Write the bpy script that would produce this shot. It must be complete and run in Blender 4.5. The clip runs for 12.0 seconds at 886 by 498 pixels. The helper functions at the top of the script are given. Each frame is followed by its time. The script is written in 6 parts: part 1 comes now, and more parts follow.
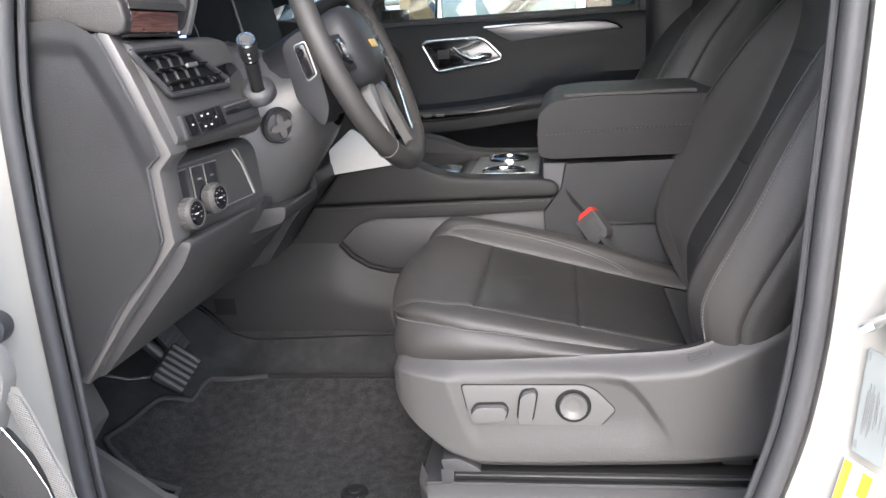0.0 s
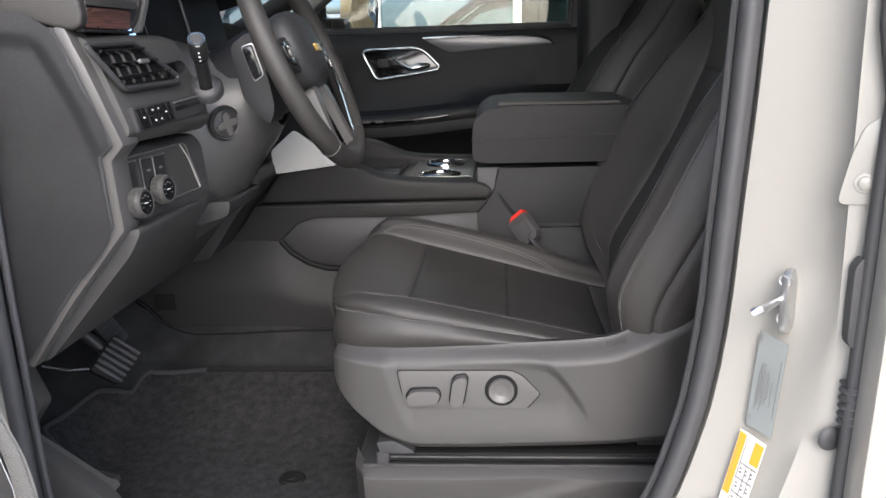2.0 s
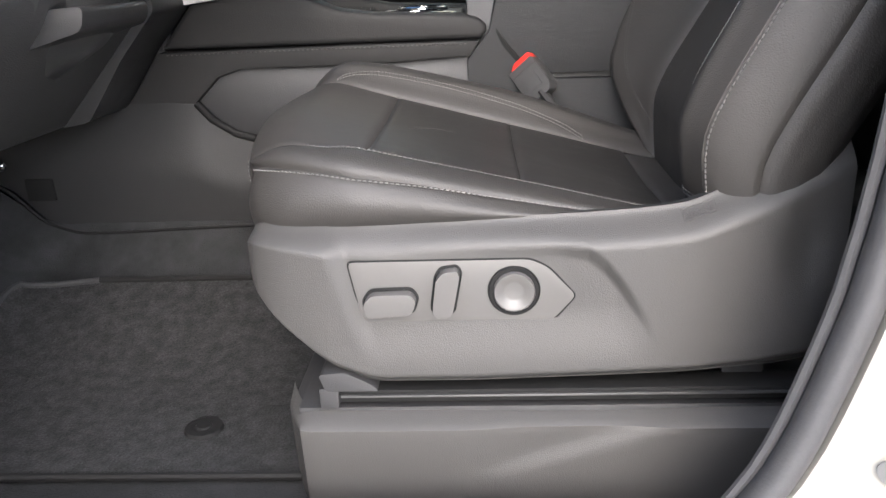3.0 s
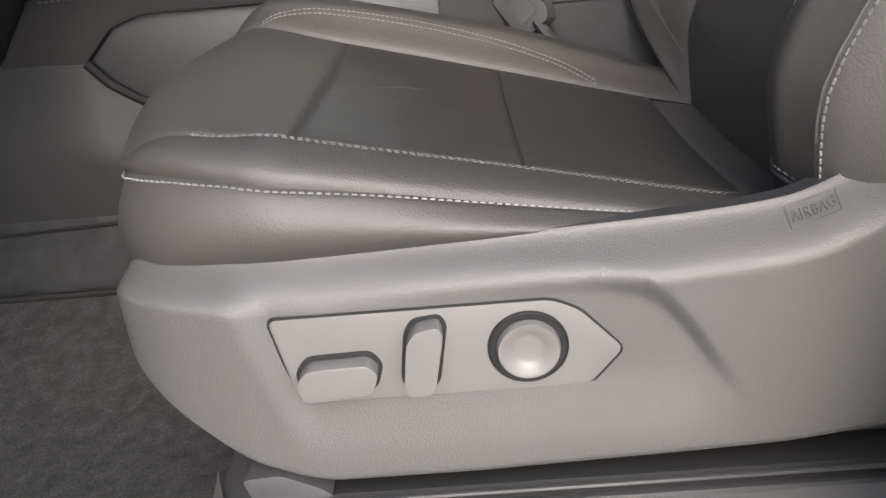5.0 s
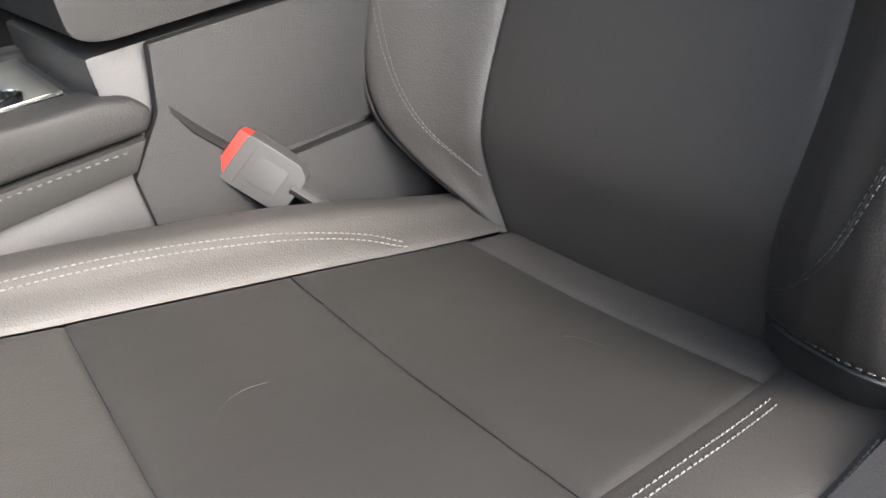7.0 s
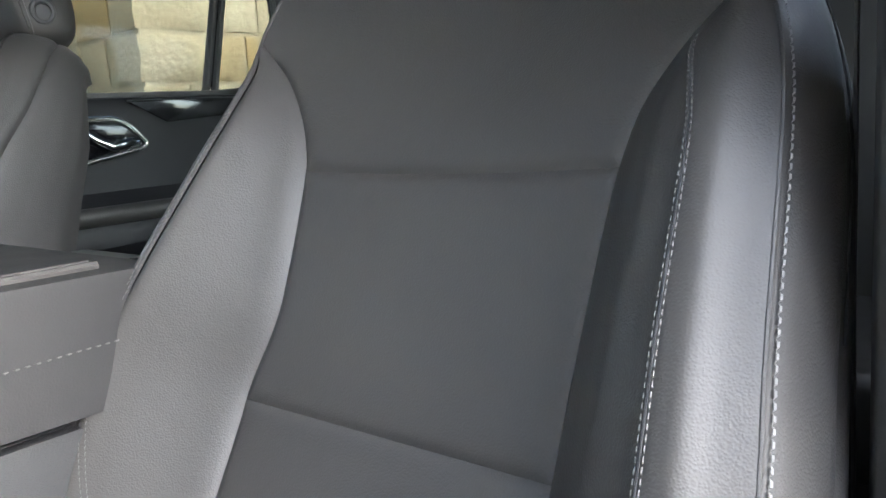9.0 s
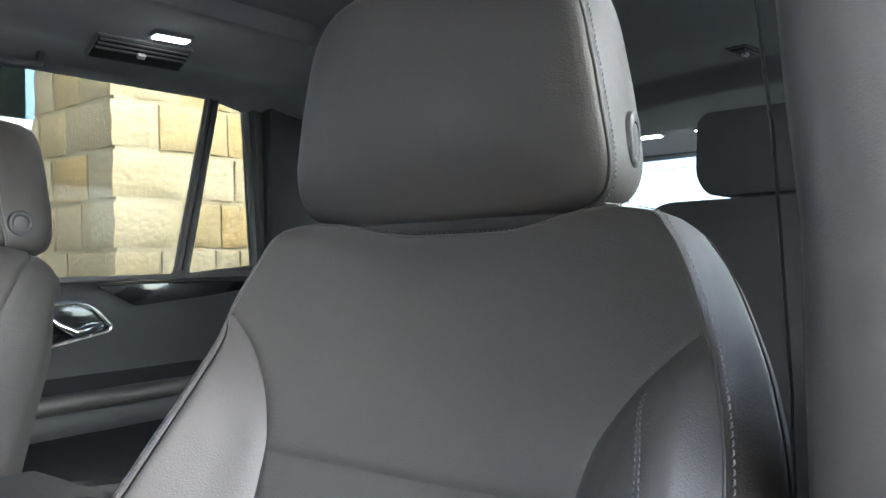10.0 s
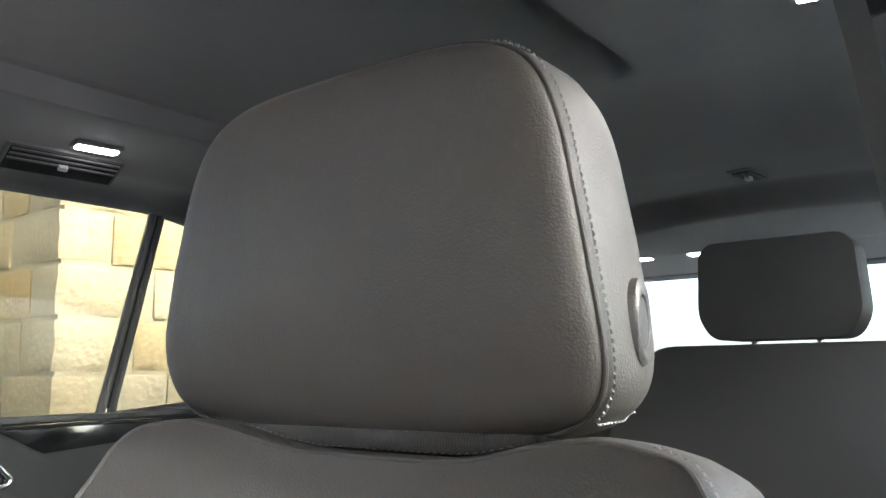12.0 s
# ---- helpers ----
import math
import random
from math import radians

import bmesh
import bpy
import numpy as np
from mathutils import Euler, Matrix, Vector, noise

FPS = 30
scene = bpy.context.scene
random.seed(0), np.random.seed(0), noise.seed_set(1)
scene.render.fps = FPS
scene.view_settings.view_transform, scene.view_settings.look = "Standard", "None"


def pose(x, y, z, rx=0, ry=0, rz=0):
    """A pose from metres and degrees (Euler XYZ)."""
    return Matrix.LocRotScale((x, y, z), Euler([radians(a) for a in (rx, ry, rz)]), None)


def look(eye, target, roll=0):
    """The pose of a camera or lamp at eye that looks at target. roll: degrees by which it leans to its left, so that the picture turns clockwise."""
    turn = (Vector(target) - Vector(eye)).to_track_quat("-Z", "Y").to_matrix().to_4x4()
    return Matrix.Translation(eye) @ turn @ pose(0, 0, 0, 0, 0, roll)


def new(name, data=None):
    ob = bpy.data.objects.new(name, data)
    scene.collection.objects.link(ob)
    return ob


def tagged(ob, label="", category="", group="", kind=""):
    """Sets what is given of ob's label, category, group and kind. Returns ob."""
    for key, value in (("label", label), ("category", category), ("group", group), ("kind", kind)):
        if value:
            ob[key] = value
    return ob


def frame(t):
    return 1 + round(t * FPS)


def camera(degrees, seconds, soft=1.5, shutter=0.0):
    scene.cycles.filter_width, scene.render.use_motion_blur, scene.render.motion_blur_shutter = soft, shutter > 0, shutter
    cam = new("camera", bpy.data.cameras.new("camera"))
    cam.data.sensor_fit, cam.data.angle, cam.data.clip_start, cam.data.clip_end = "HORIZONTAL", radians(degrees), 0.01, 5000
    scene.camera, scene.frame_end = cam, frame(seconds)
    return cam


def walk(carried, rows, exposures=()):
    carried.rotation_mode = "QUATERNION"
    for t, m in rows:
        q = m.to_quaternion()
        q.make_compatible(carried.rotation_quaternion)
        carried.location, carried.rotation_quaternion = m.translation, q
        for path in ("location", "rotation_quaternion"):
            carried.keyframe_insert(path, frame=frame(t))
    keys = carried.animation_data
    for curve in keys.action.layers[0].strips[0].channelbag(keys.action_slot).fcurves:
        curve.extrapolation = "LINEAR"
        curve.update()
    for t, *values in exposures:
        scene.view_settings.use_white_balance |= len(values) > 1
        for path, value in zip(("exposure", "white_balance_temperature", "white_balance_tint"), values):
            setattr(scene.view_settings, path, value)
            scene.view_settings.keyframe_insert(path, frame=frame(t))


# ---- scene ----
cam = camera(58.2, 12.0)
PATH = [
    (0, (-0.004, -0.983, 1.334), (-0.31, 0.928, 0.828), -3.8),
    (0.5, (0.005, -1.107, 1.339), (-0.226, 0.827, 0.884), -2.7),
    (1, (0.007, -1.144, 1.331), (-0.182, 0.801, 0.905), -2.1),
    (1.5, (0.006, -1.144, 1.33), (-0.159, 0.803, 0.902), -1.9),
    (2, (0.002, -1.057, 1.327), (-0.143, 0.877, 0.842), -1.8),
    (2.5, (-0.005, -0.843, 1.241), (-0.133, 1.066, 0.659), -2.3),
    (3, (-0.027, -0.662, 1.123), (-0.128, 1.225, 0.468), -2.2),
    (3.2, (-0.033, -0.587, 1.105), (-0.123, 1.291, 0.424), -2.2),
    (4.8, (-0.025, -0.4, 1.097), (-0.108, 1.428, 0.289), -4.1),
    (5, (-0.028, -0.395, 1.097), (-0.102, 1.428, 0.278), -5.5),
    (5.5, (-0.115, -0.336, 1.115), (-0.042, 1.471, 0.26), -9.5),
    (6, (-0.186, -0.197, 1.177), (0.136, 1.524, 0.212), -13.3),
    (6.5, (-0.192, -0.115, 1.199), (0.391, 1.515, 0.198), -14.1),
    (7, (-0.144, -0.088, 1.196), (0.722, 1.453, 0.259), -12.7),
    (7.5, (-0.114, -0.083, 1.195), (0.982, 1.373, 0.371), -11.2),
    (7.7, (-0.103, -0.079, 1.202), (1.080, 1.336, 0.427), -10.4),
    (9.3, (-0.068, -0.088, 1.35), (1.467, 1.177, 1.141), -3.1),
    (9.5, (-0.069, -0.091, 1.373), (1.484, 1.162, 1.241), -2.5),
    (10, (-0.067, -0.097, 1.435), (1.514, 1.128, 1.467), -1.5),
    (10.5, (-0.026, -0.084, 1.475), (1.563, 1.123, 1.613), -1.1),
    (11, (0.07, -0.031, 1.5), (1.659, 1.164, 1.714), -0.8),
    (11.5, (0.121, -0.003, 1.504), (1.71, 1.186, 1.756), -0.4),
    (12, (0.132, 0.002, 1.504), (1.718, 1.182, 1.805), -0.7),
]
walk(cam, [(t, look(eye, target, roll)) for t, eye, target, roll in PATH],
     exposures=[(0, 2.5, 5700, 10), (0.5, 1.9, 5750, 10), (1, 1.8, 5750, 10), (2, 1.75, 5750, 10), (2.5, 2.2, 5750, 10), (3, 2.4, 5800, 10), (5, 2.4, 5950, 10), (5.5, 2.4, 5950, 9), (6.5, 3.25, 5950, 8), (7.7, 3.65, 5950, 8), (9.3, 4.35, 5550, 6), (10.0, 4.75, 5650, 7), (11, 5.12, 5750, 8), (12, 5.0, 6100, 10)])

# ---------------------------------------------------------------- world and light
world = bpy.data.worlds.new("sky")
scene.world = world
world.use_nodes = True
wn = world.node_tree
wn.nodes.clear()
sky = wn.nodes.new("ShaderNodeTexSky")
sky.sky_type, sky.sun_disc = "NISHITA", False
sky.sun_elevation, sky.sun_rotation = radians(36), radians(172)
sky.air_density, sky.dust_density, sky.ozone_density = 0.8, 4.0, 0.6
bg = wn.nodes.new("ShaderNodeBackground")
bg.inputs["Strength"].default_value = 0.145
wo = wn.nodes.new("ShaderNodeOutputWorld")
wn.links.new(sky.outputs["Color"], bg.inputs["Color"])
wn.links.new(bg.outputs["Background"], wo.inputs["Surface"])

sun = new("sun", bpy.data.lights.new("sun", "SUN"))
sun.data.energy, sun.data.angle, sun.data.color = 0.64, radians(90), (1.0, 0.96, 0.90)
sun.matrix_world = look((1.1, -5.0, 3.8), (0, 0, 0))


# ---------------------------------------------------------------- mesh helpers
def thing(name, label, category, at=(0, 0, 0), group="", kind=""):
    ob = new(name)
    ob.empty_display_size = 0.05
    ob.location = at
    return tagged(ob, label, category, group, kind)


def finish(name, bm, material, smooth=True):
    bmesh.ops.recalc_face_normals(bm, faces=bm.faces[:])
    me = bpy.data.meshes.new(name)
    bm.to_mesh(me)
    bm.free()
    me.materials.append(material)
    if smooth:
        me.polygons.foreach_set("use_smooth", [True] * len(me.polygons))
        me.set_sharp_from_angle(angle=radians(38))
    return me


def part(name, bm, material, parent, label="", smooth=True):
    """One mesh under a thing or under one of its parts; the mesh stands in world places."""
    ob = new(name, finish(name, bm, material, smooth))
    ob.parent = parent
    ob.matrix_parent_inverse = Matrix.Translation(-world_place(parent))
    return tagged(ob, label)


def world_place(ob):
    p = Vector(ob.location)
    q = ob.parent
    while q is not None:
        p = p + Vector(q.location)
        q = q.parent
    if ob.type == "MESH" and ob.parent is not None:
        p = Vector((0, 0, 0))
    return p


def single(name, bm, material, label, category, group="", kind="", smooth=True):
    return tagged(new(name, finish(name, bm, material, smooth)), label, category, group, kind)


def joined(*bms):
    out = bmesh.new()
    for b in bms:
        me = bpy.data.meshes.new("tmp")
        b.to_mesh(me)
        b.free()
        out.from_mesh(me)
        bpy.data.meshes.remove(me)
    return out


def moved(bm, m):
    bmesh.ops.transform(bm, matrix=m, verts=bm.verts[:])
    return bm


def curve1(xs, ys):
    """A smooth interpolation that never overshoots."""
    xs, ys = np.array(xs, float), np.array(ys, float)
    h, d = np.diff(xs), np.diff(ys) / np.diff(xs)
    m = np.zeros(len(xs))
    m[0], m[-1] = d[0], d[-1]
    for i in range(1, len(xs) - 1):
        if d[i - 1] * d[i] > 0:
            w1, w2 = 2 * h[i] + h[i - 1], h[i] + 2 * h[i - 1]
            m[i] = (w1 + w2) / (w1 / d[i - 1] + w2 / d[i])

    def at(x):
        x = np.clip(np.asarray(x, float), xs[0], xs[-1])
        i = np.clip(np.searchsorted(xs, x) - 1, 0, len(xs) - 2)
        t = (x - xs[i]) / h[i]
        return ((1 + 2 * t) * (1 - t) ** 2 * ys[i] + t * (1 - t) ** 2 * h[i] * m[i]
                + t * t * (3 - 2 * t) * ys[i + 1] + t * t * (t - 1) * h[i] * m[i + 1])
    return at


def step(a, b, x):
    t = np.clip((np.asarray(x, float) - a) / (b - a), 0, 1)
    return t * t * (3 - 2 * t)


def sheet(pts, closed_u=False, closed_v=False):
    """A bmesh over a grid of points, shape (nu, nv, 3)."""
    bm = bmesh.new()
    nu, nv = pts.shape[:2]
    vs = [[bm.verts.new(pts[i, j]) for j in range(nv)] for i in range(nu)]
    for i in range(nu if closed_u else nu - 1):
        for j in range(nv if closed_v else nv - 1):
            a, b = (i + 1) % nu, (j + 1) % nv
            try:
                bm.faces.new((vs[i][j], vs[a][j], vs[a][b], vs[i][b]))
            except ValueError:
                pass
    return bm


def normals_of(pts):
    du, dv = np.gradient(pts, axis=0), np.gradient(pts, axis=1)
    n = np.cross(du, dv)
    return n / (np.linalg.norm(n, axis=2, keepdims=True) + 1e-12)


def spaced(a, b, n, tight=0.012):
    """n values from a to b, with extra ones near both ends."""
    k = np.linspace(0, 1, n)
    ends = np.array([0.0, 0.15, 0.35, 0.6, 1.0]) * tight
    span = abs(b - a)
    e = ends / span if span > 4 * tight else ends / span * 0.3
    k = np.unique(np.concatenate([k[(k > e[-1]) & (k < 1 - e[-1])], e, 1 - e]))
    return a + (b - a) * k


def panel(fn, us, vs, sides="udlr", depth=0.005, width=0.006, sign=1.0, along=None, fade=None):
    """A padded panel on the surface fn(u, v), whose seams on the given sides sink in: d first u, u last u, l first v, r last v."""
    U, V = np.meshgrid(us, vs, indexing="ij")
    pts = fn(U, V)
    n = normals_of(pts) * sign
    lu = np.concatenate([np.zeros((1, len(vs))), np.cumsum(np.linalg.norm(np.diff(pts, axis=0), axis=2), axis=0)])
    lv = np.concatenate([np.zeros((len(us), 1)), np.cumsum(np.linalg.norm(np.diff(pts, axis=1), axis=2), axis=1)], axis=1)
    sink = np.zeros(U.shape)
    for s, d in (("d", lu), ("u", lu[-1:] - lu), ("l", lv), ("r", lv[:, -1:] - lv)):
        if s in sides:
            sink = np.maximum(sink, np.exp(-(np.maximum(d, 0) / width) ** 1.3))
    if fade is not None:
        sink = sink * fade(U, V)
    if along is not None:
        n = np.zeros_like(pts) + np.array(along)
    return sheet(pts - n * (depth * sink)[..., None])


def tube(points, r, n=10, closed=False, caps=True, squash=1.0):
    pts = [Vector(p) for p in points]
    k = len(pts)
    bm = bmesh.new()
    rings = []
    side = None
    for i, p in enumerate(pts):
        a = pts[(i - 1) % k] if closed or i else pts[0]
        b = pts[(i + 1) % k] if closed or i < k - 1 else pts[-1]
        d = (b - a).normalized()
        if side is None:
            side = d.cross(Vector((0.3, 0.2, 1))).normalized()
        side = (side - d * side.dot(d)).normalized()
        up = d.cross(side)
        rr = r[i] if isinstance(r, (list, tuple)) else r
        rings.append([bm.verts.new(p + (side * math.cos(q) + up * math.sin(q) * squash) * rr) for q in (2 * math.pi * j / n for j in range(n))])
    for i in range(k if closed else k - 1):
        for j in range(n):
            bm.faces.new((rings[i][j], rings[i][(j + 1) % n], rings[(i + 1) % k][(j + 1) % n], rings[(i + 1) % k][j]))
    if caps and not closed:
        bm.faces.new(rings[0])
        bm.faces.new(rings[-1])
    return bm


def prism(outline, axis, a, b, bevel=0.0, seg=2):
    """A closed outline of two coordinates, pushed from a to b along the axis that they leave out."""
    bm = bmesh.new()

    def at(p, c):
        return {"x": (c, p[0], p[1]), "y": (p[0], c, p[1]), "z": (p[0], p[1], c)}[axis]
    lo = [bm.verts.new(at(p, a)) for p in outline]
    hi = [bm.verts.new(at(p, b)) for p in outline]
    bm.faces.new(lo)
    bm.faces.new(hi[::-1])
    k = len(outline)
    for i in range(k):
        bm.faces.new((lo[i], lo[(i + 1) % k], hi[(i + 1) % k], hi[i]))
    bmesh.ops.recalc_face_normals(bm, faces=bm.faces[:])
    if bevel:
        bmesh.ops.bevel(bm, geom=bm.edges[:], offset=bevel, segments=seg, profile=0.6, affect="EDGES", clamp_overlap=True)
    return bm


def rounded(outline, r, n=4):
    """The outline with its corners rounded."""
    out = []
    k = len(outline)
    for i in range(k):
        p, a, b = Vector(outline[i]), Vector(outline[i - 1]), Vector(outline[(i + 1) % k])
        q = min(r, (a - p).length * 0.45, (b - p).length * 0.45)
        s, e = p + (a - p).normalized() * q, p + (b - p).normalized() * q
        for j in range(n + 1):
            t = j / n
            out.append(tuple(s * (1 - t) ** 2 + p * 2 * t * (1 - t) + e * t * t))
    return out


def box(x0, x1, y0, y1, z0, z1, bevel=0.004, seg=2):
    return prism([(x0, y0), (x1, y0), (x1, y1), (x0, y1)], "z", z0, z1, bevel, seg)


def lathe(profile, n=28):
    """Radius and height pairs turned round z."""
    bm = bmesh.new()
    rings = []
    for r, z in profile:
        if r < 1e-6:
            rings.append([bm.verts.new((0, 0, z))])
        else:
            rings.append([bm.verts.new((r * math.cos(2 * math.pi * j / n), r * math.sin(2 * math.pi * j / n), z)) for j in range(n)])
    for a, b in zip(rings, rings[1:]):
        for j in range(n):
            q = [a[j % len(a)], a[(j + 1) % len(a)], b[(j + 1) % len(b)], b[j % len(b)]]
            q = list(dict.fromkeys(q))
            if len(q) > 2:
                bm.faces.new(q)
    return bm


def stitches(points, normal, length=0.0045, gap=0.0018, r=0.0007, lift=0.0003):
    """A row of short raised threads along a line; normal: a vector or one for each point."""
    pts = np.array([list(p) for p in points], float)
    nr = np.array(normal, float)
    if nr.ndim == 1:
        nr = np.repeat(nr[None], len(pts), 0)
    run = np.concatenate([[0], np.cumsum(np.linalg.norm(np.diff(pts, axis=0), axis=1))])
    bm = bmesh.new()
    s = 0.0
    while s + length < run[-1]:
        a, b = [np.array([np.interp(q, run, pts[:, c]) for c in range(3)]) for q in (s, s + length)]
        n = np.array([np.interp(s, run, nr[:, c]) for c in range(3)])
        n /= np.linalg.norm(n)
        d = (b - a) / (np.linalg.norm(b - a) + 1e-9)
        w = np.cross(d, n)
        mid = (a + b) / 2 + n * (r + lift)
        e1, e2 = a + n * lift * 0.2, b + n * lift * 0.2
        vs = [bm.verts.new(v) for v in (e1, e2, mid - d * length * .25 + w * r, mid + d * length * .25 + w * r, mid + d * length * .25 - w * r, mid - d * length * .25 - w * r,
                                        mid - d * length * .25 + n * r, mid + d * length * .25 + n * r)]
        for f in ((0, 2, 6), (2, 3, 7, 6), (3, 1, 7), (0, 6, 5), (6, 7, 4, 5), (7, 1, 4)):
            bm.faces.new([vs[i] for i in f])
        s += length + gap
    return bm


# ---------------------------------------------------------------- materials
def material(name, colour, rough=0.5, metal=0.0, grain=0.0, grain_size=0.001, mottle=0.12, mottle_size=0.05, coat=0.0, kind="noise", spec=0.5, rough_var=0.06, sheen=0.0, stretch=None, patch=None):
    m = bpy.data.materials.new(name)
    m.use_nodes = True
    nt = m.node_tree
    b = nt.nodes["Principled BSDF"]
    b.inputs["Metallic"].default_value = metal
    b.inputs["Coat Weight"].default_value = coat
    b.inputs["Coat Roughness"].default_value = 0.05
    b.inputs["Specular IOR Level"].default_value = spec
    b.inputs["Sheen Weight"].default_value = sheen
    tc = nt.nodes.new("ShaderNodeTexCoord")
    src = tc.outputs["Object"]
    if stretch:
        mp = nt.nodes.new("ShaderNodeMapping")
        mp.inputs["Scale"].default_value = stretch
        nt.links.new(src, mp.inputs["Vector"])
        src = mp.outputs["Vector"]
    big = nt.nodes.new("ShaderNodeTexNoise")
    big.inputs["Scale"].default_value = 1.0 / mottle_size
    big.inputs["Detail"].default_value = 5.0
    nt.links.new(src, big.inputs["Vector"])
    mix = nt.nodes.new("ShaderNodeMix")
    mix.data_type = "RGBA"
    c = np.array(colour)
    mix.inputs["A"].default_value = (*np.clip(c * (1 - mottle), 0, 1), 1)
    mix.inputs["B"].default_value = (*np.clip(c * (1 + mottle), 0, 1), 1)
    nt.links.new(big.outputs["Fac"], mix.inputs["Factor"])
    tone = mix.outputs["Result"]
    if patch:
        wide_n = nt.nodes.new("ShaderNodeTexNoise")
        wide_n.inputs["Scale"].default_value, wide_n.inputs["Detail"].default_value = 1.0 / patch[0], 4.0
        nt.links.new(src, wide_n.inputs["Vector"])
        pr = nt.nodes.new("ShaderNodeMapRange")
        pr.inputs["From Min"].default_value, pr.inputs["From Max"].default_value = 0.35, 0.65
        pr.inputs["To Min"].default_value, pr.inputs["To Max"].default_value = 1 - patch[1], 1 + patch[1]
        nt.links.new(wide_n.outputs["Fac"], pr.inputs["Value"])
        pm = nt.nodes.new("ShaderNodeMix")
        pm.data_type, pm.blend_type = "RGBA", "MULTIPLY"
        pm.inputs["Factor"].default_value = 1.0
        nt.links.new(tone, pm.inputs["A"])
        nt.links.new(pr.outputs["Result"], pm.inputs["B"])
        tone = pm.outputs["Result"]
    nt.links.new(tone, b.inputs["Base Color"])
    rr = nt.nodes.new("ShaderNodeMapRange")
    rr.inputs["To Min"].default_value, rr.inputs["To Max"].default_value = max(rough - rough_var, 0.01), min(rough + rough_var, 1)
    nt.links.new(big.outputs["Fac"], rr.inputs["Value"])
    nt.links.new(rr.outputs["Result"], b.inputs["Roughness"])
    if grain:
        if kind == "cells":
            fine = nt.nodes.new("ShaderNodeTexVoronoi")
            fine.feature = "SMOOTH_F1"
            out = fine.outputs["Distance"]
        else:
            fine = nt.nodes.new("ShaderNodeTexNoise")
            fine.inputs["Detail"].default_value = 3.0
            out = fine.outputs["Fac"]
        fine.inputs["Scale"].default_value = 1.0 / grain_size
        nt.links.new(src, fine.inputs["Vector"])
        bump = nt.nodes.new("ShaderNodeBump")
        bump.inputs["Strength"].default_value = min(grain, 1.0)
        bump.inputs["Distance"].default_value = grain_size * 0.5
        if kind == "cells":
            bump.invert = True
        nt.links.new(out, bump.inputs["Height"])
        soft_big = nt.nodes.new("ShaderNodeTexNoise")
        soft_big.inputs["Scale"].default_value = 28.0
        soft_big.inputs["Detail"].default_value = 2.0
        nt.links.new(src, soft_big.inputs["Vector"])
        b2 = nt.nodes.new("ShaderNodeBump")
        b2.inputs["Strength"].default_value = 0.12
        b2.inputs["Distance"].default_value = 0.006
        nt.links.new(soft_big.outputs["Fac"], b2.inputs["Height"])
        nt.links.new(bump.outputs["Normal"], b2.inputs["Normal"])
        nt.links.new(b2.outputs["Normal"], b.inputs["Normal"])
    return m


LEATHER = material("black_leather", (0.031, 0.0290, 0.0268), 0.56, spec=0.46, grain=0.38, grain_size=0.0013, kind="cells", mottle=0.10, mottle_size=0.09)
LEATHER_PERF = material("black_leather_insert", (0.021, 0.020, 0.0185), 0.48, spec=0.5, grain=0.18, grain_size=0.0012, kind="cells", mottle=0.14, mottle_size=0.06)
CONSOLE = material("black_console_leather", (0.017, 0.0166, 0.0166), 0.62, spec=0.25, grain=0.35, grain_size=0.0013, kind="cells", mottle=0.12, mottle_size=0.05)
FABRIC = material("ribbed_dark_fabric", (0.030, 0.0295, 0.0285), 0.85, grain=1.0, grain_size=0.0016, mottle=0.2, mottle_size=0.004, spec=0.2, stretch=(1, 1, 3))
THREAD = material("grey_thread", (0.068, 0.066, 0.064), 0.7, mottle=0.2, mottle_size=0.004)
PLASTIC = material("charcoal_plastic", (0.051, 0.0495, 0.0475), 0.50, spec=0.36, grain=0.5, grain_size=0.0010, kind="cells", mottle=0.06, mottle_size=0.12)
PLASTIC_DARK = material("black_plastic", (0.026, 0.026, 0.027), 0.5, grain=0.4, grain_size=0.0012, kind="cells", mottle=0.08, mottle_size=0.1)
POST_TRIM = material("charcoal_post_trim", (0.042, 0.040, 0.039), 0.5, grain=0.15, grain_size=0.0012, kind="cells", mottle=0.08, mottle_size=0.1)
STRIP_GREY = material("grey_edge_rubber", (0.15, 0.147, 0.14), 0.5, mottle=0.1, mottle_size=0.02)
DOOR_BLACK = material("black_door_trim", (0.009, 0.0092, 0.0108), 0.5, grain=0.5, grain_size=0.0013, kind="cells", mottle=0.1, mottle_size=0.1, spec=0.35)
DISPLAY = material("dark_display_glass", (0.006, 0.006, 0.007), 0.6, mottle=0.05, spec=0.1)
THREAD_EDGE = material("pale_edge_thread", (0.115, 0.112, 0.107), 0.65, mottle=0.2, mottle_size=0.004)
DASH = material("charcoal_dash_plastic", (0.050, 0.0495, 0.049), 0.32, grain=0.5, grain_size=0.0010, kind="cells", mottle=0.08, mottle_size=0.1)
PLASTIC_MID = material("dark_grained_plastic", (0.045, 0.0445, 0.044), 0.40, grain=0.6, grain_size=0.0014, kind="cells", mottle=0.10, mottle_size=0.08)
END_BLACK = material("black_grained_end_panel", (0.021, 0.021, 0.0215), 0.46, grain=0.5, grain_size=0.0010, kind="cells", mottle=0.15, mottle_size=0.03, spec=0.4)
PLASTIC_SMOOTH = material("smooth_grey_plastic", (0.080, 0.077, 0.074), 0.34, mottle=0.05, mottle_size=0.05)
GLOSS = material("gloss_black", (0.008, 0.008, 0.009), 0.12, mottle=0.05, coat=0.4)
BLACK = material("matt_black", (0.008, 0.008, 0.008), 0.7, spec=0.2, mottle=0.1, mottle_size=0.01)
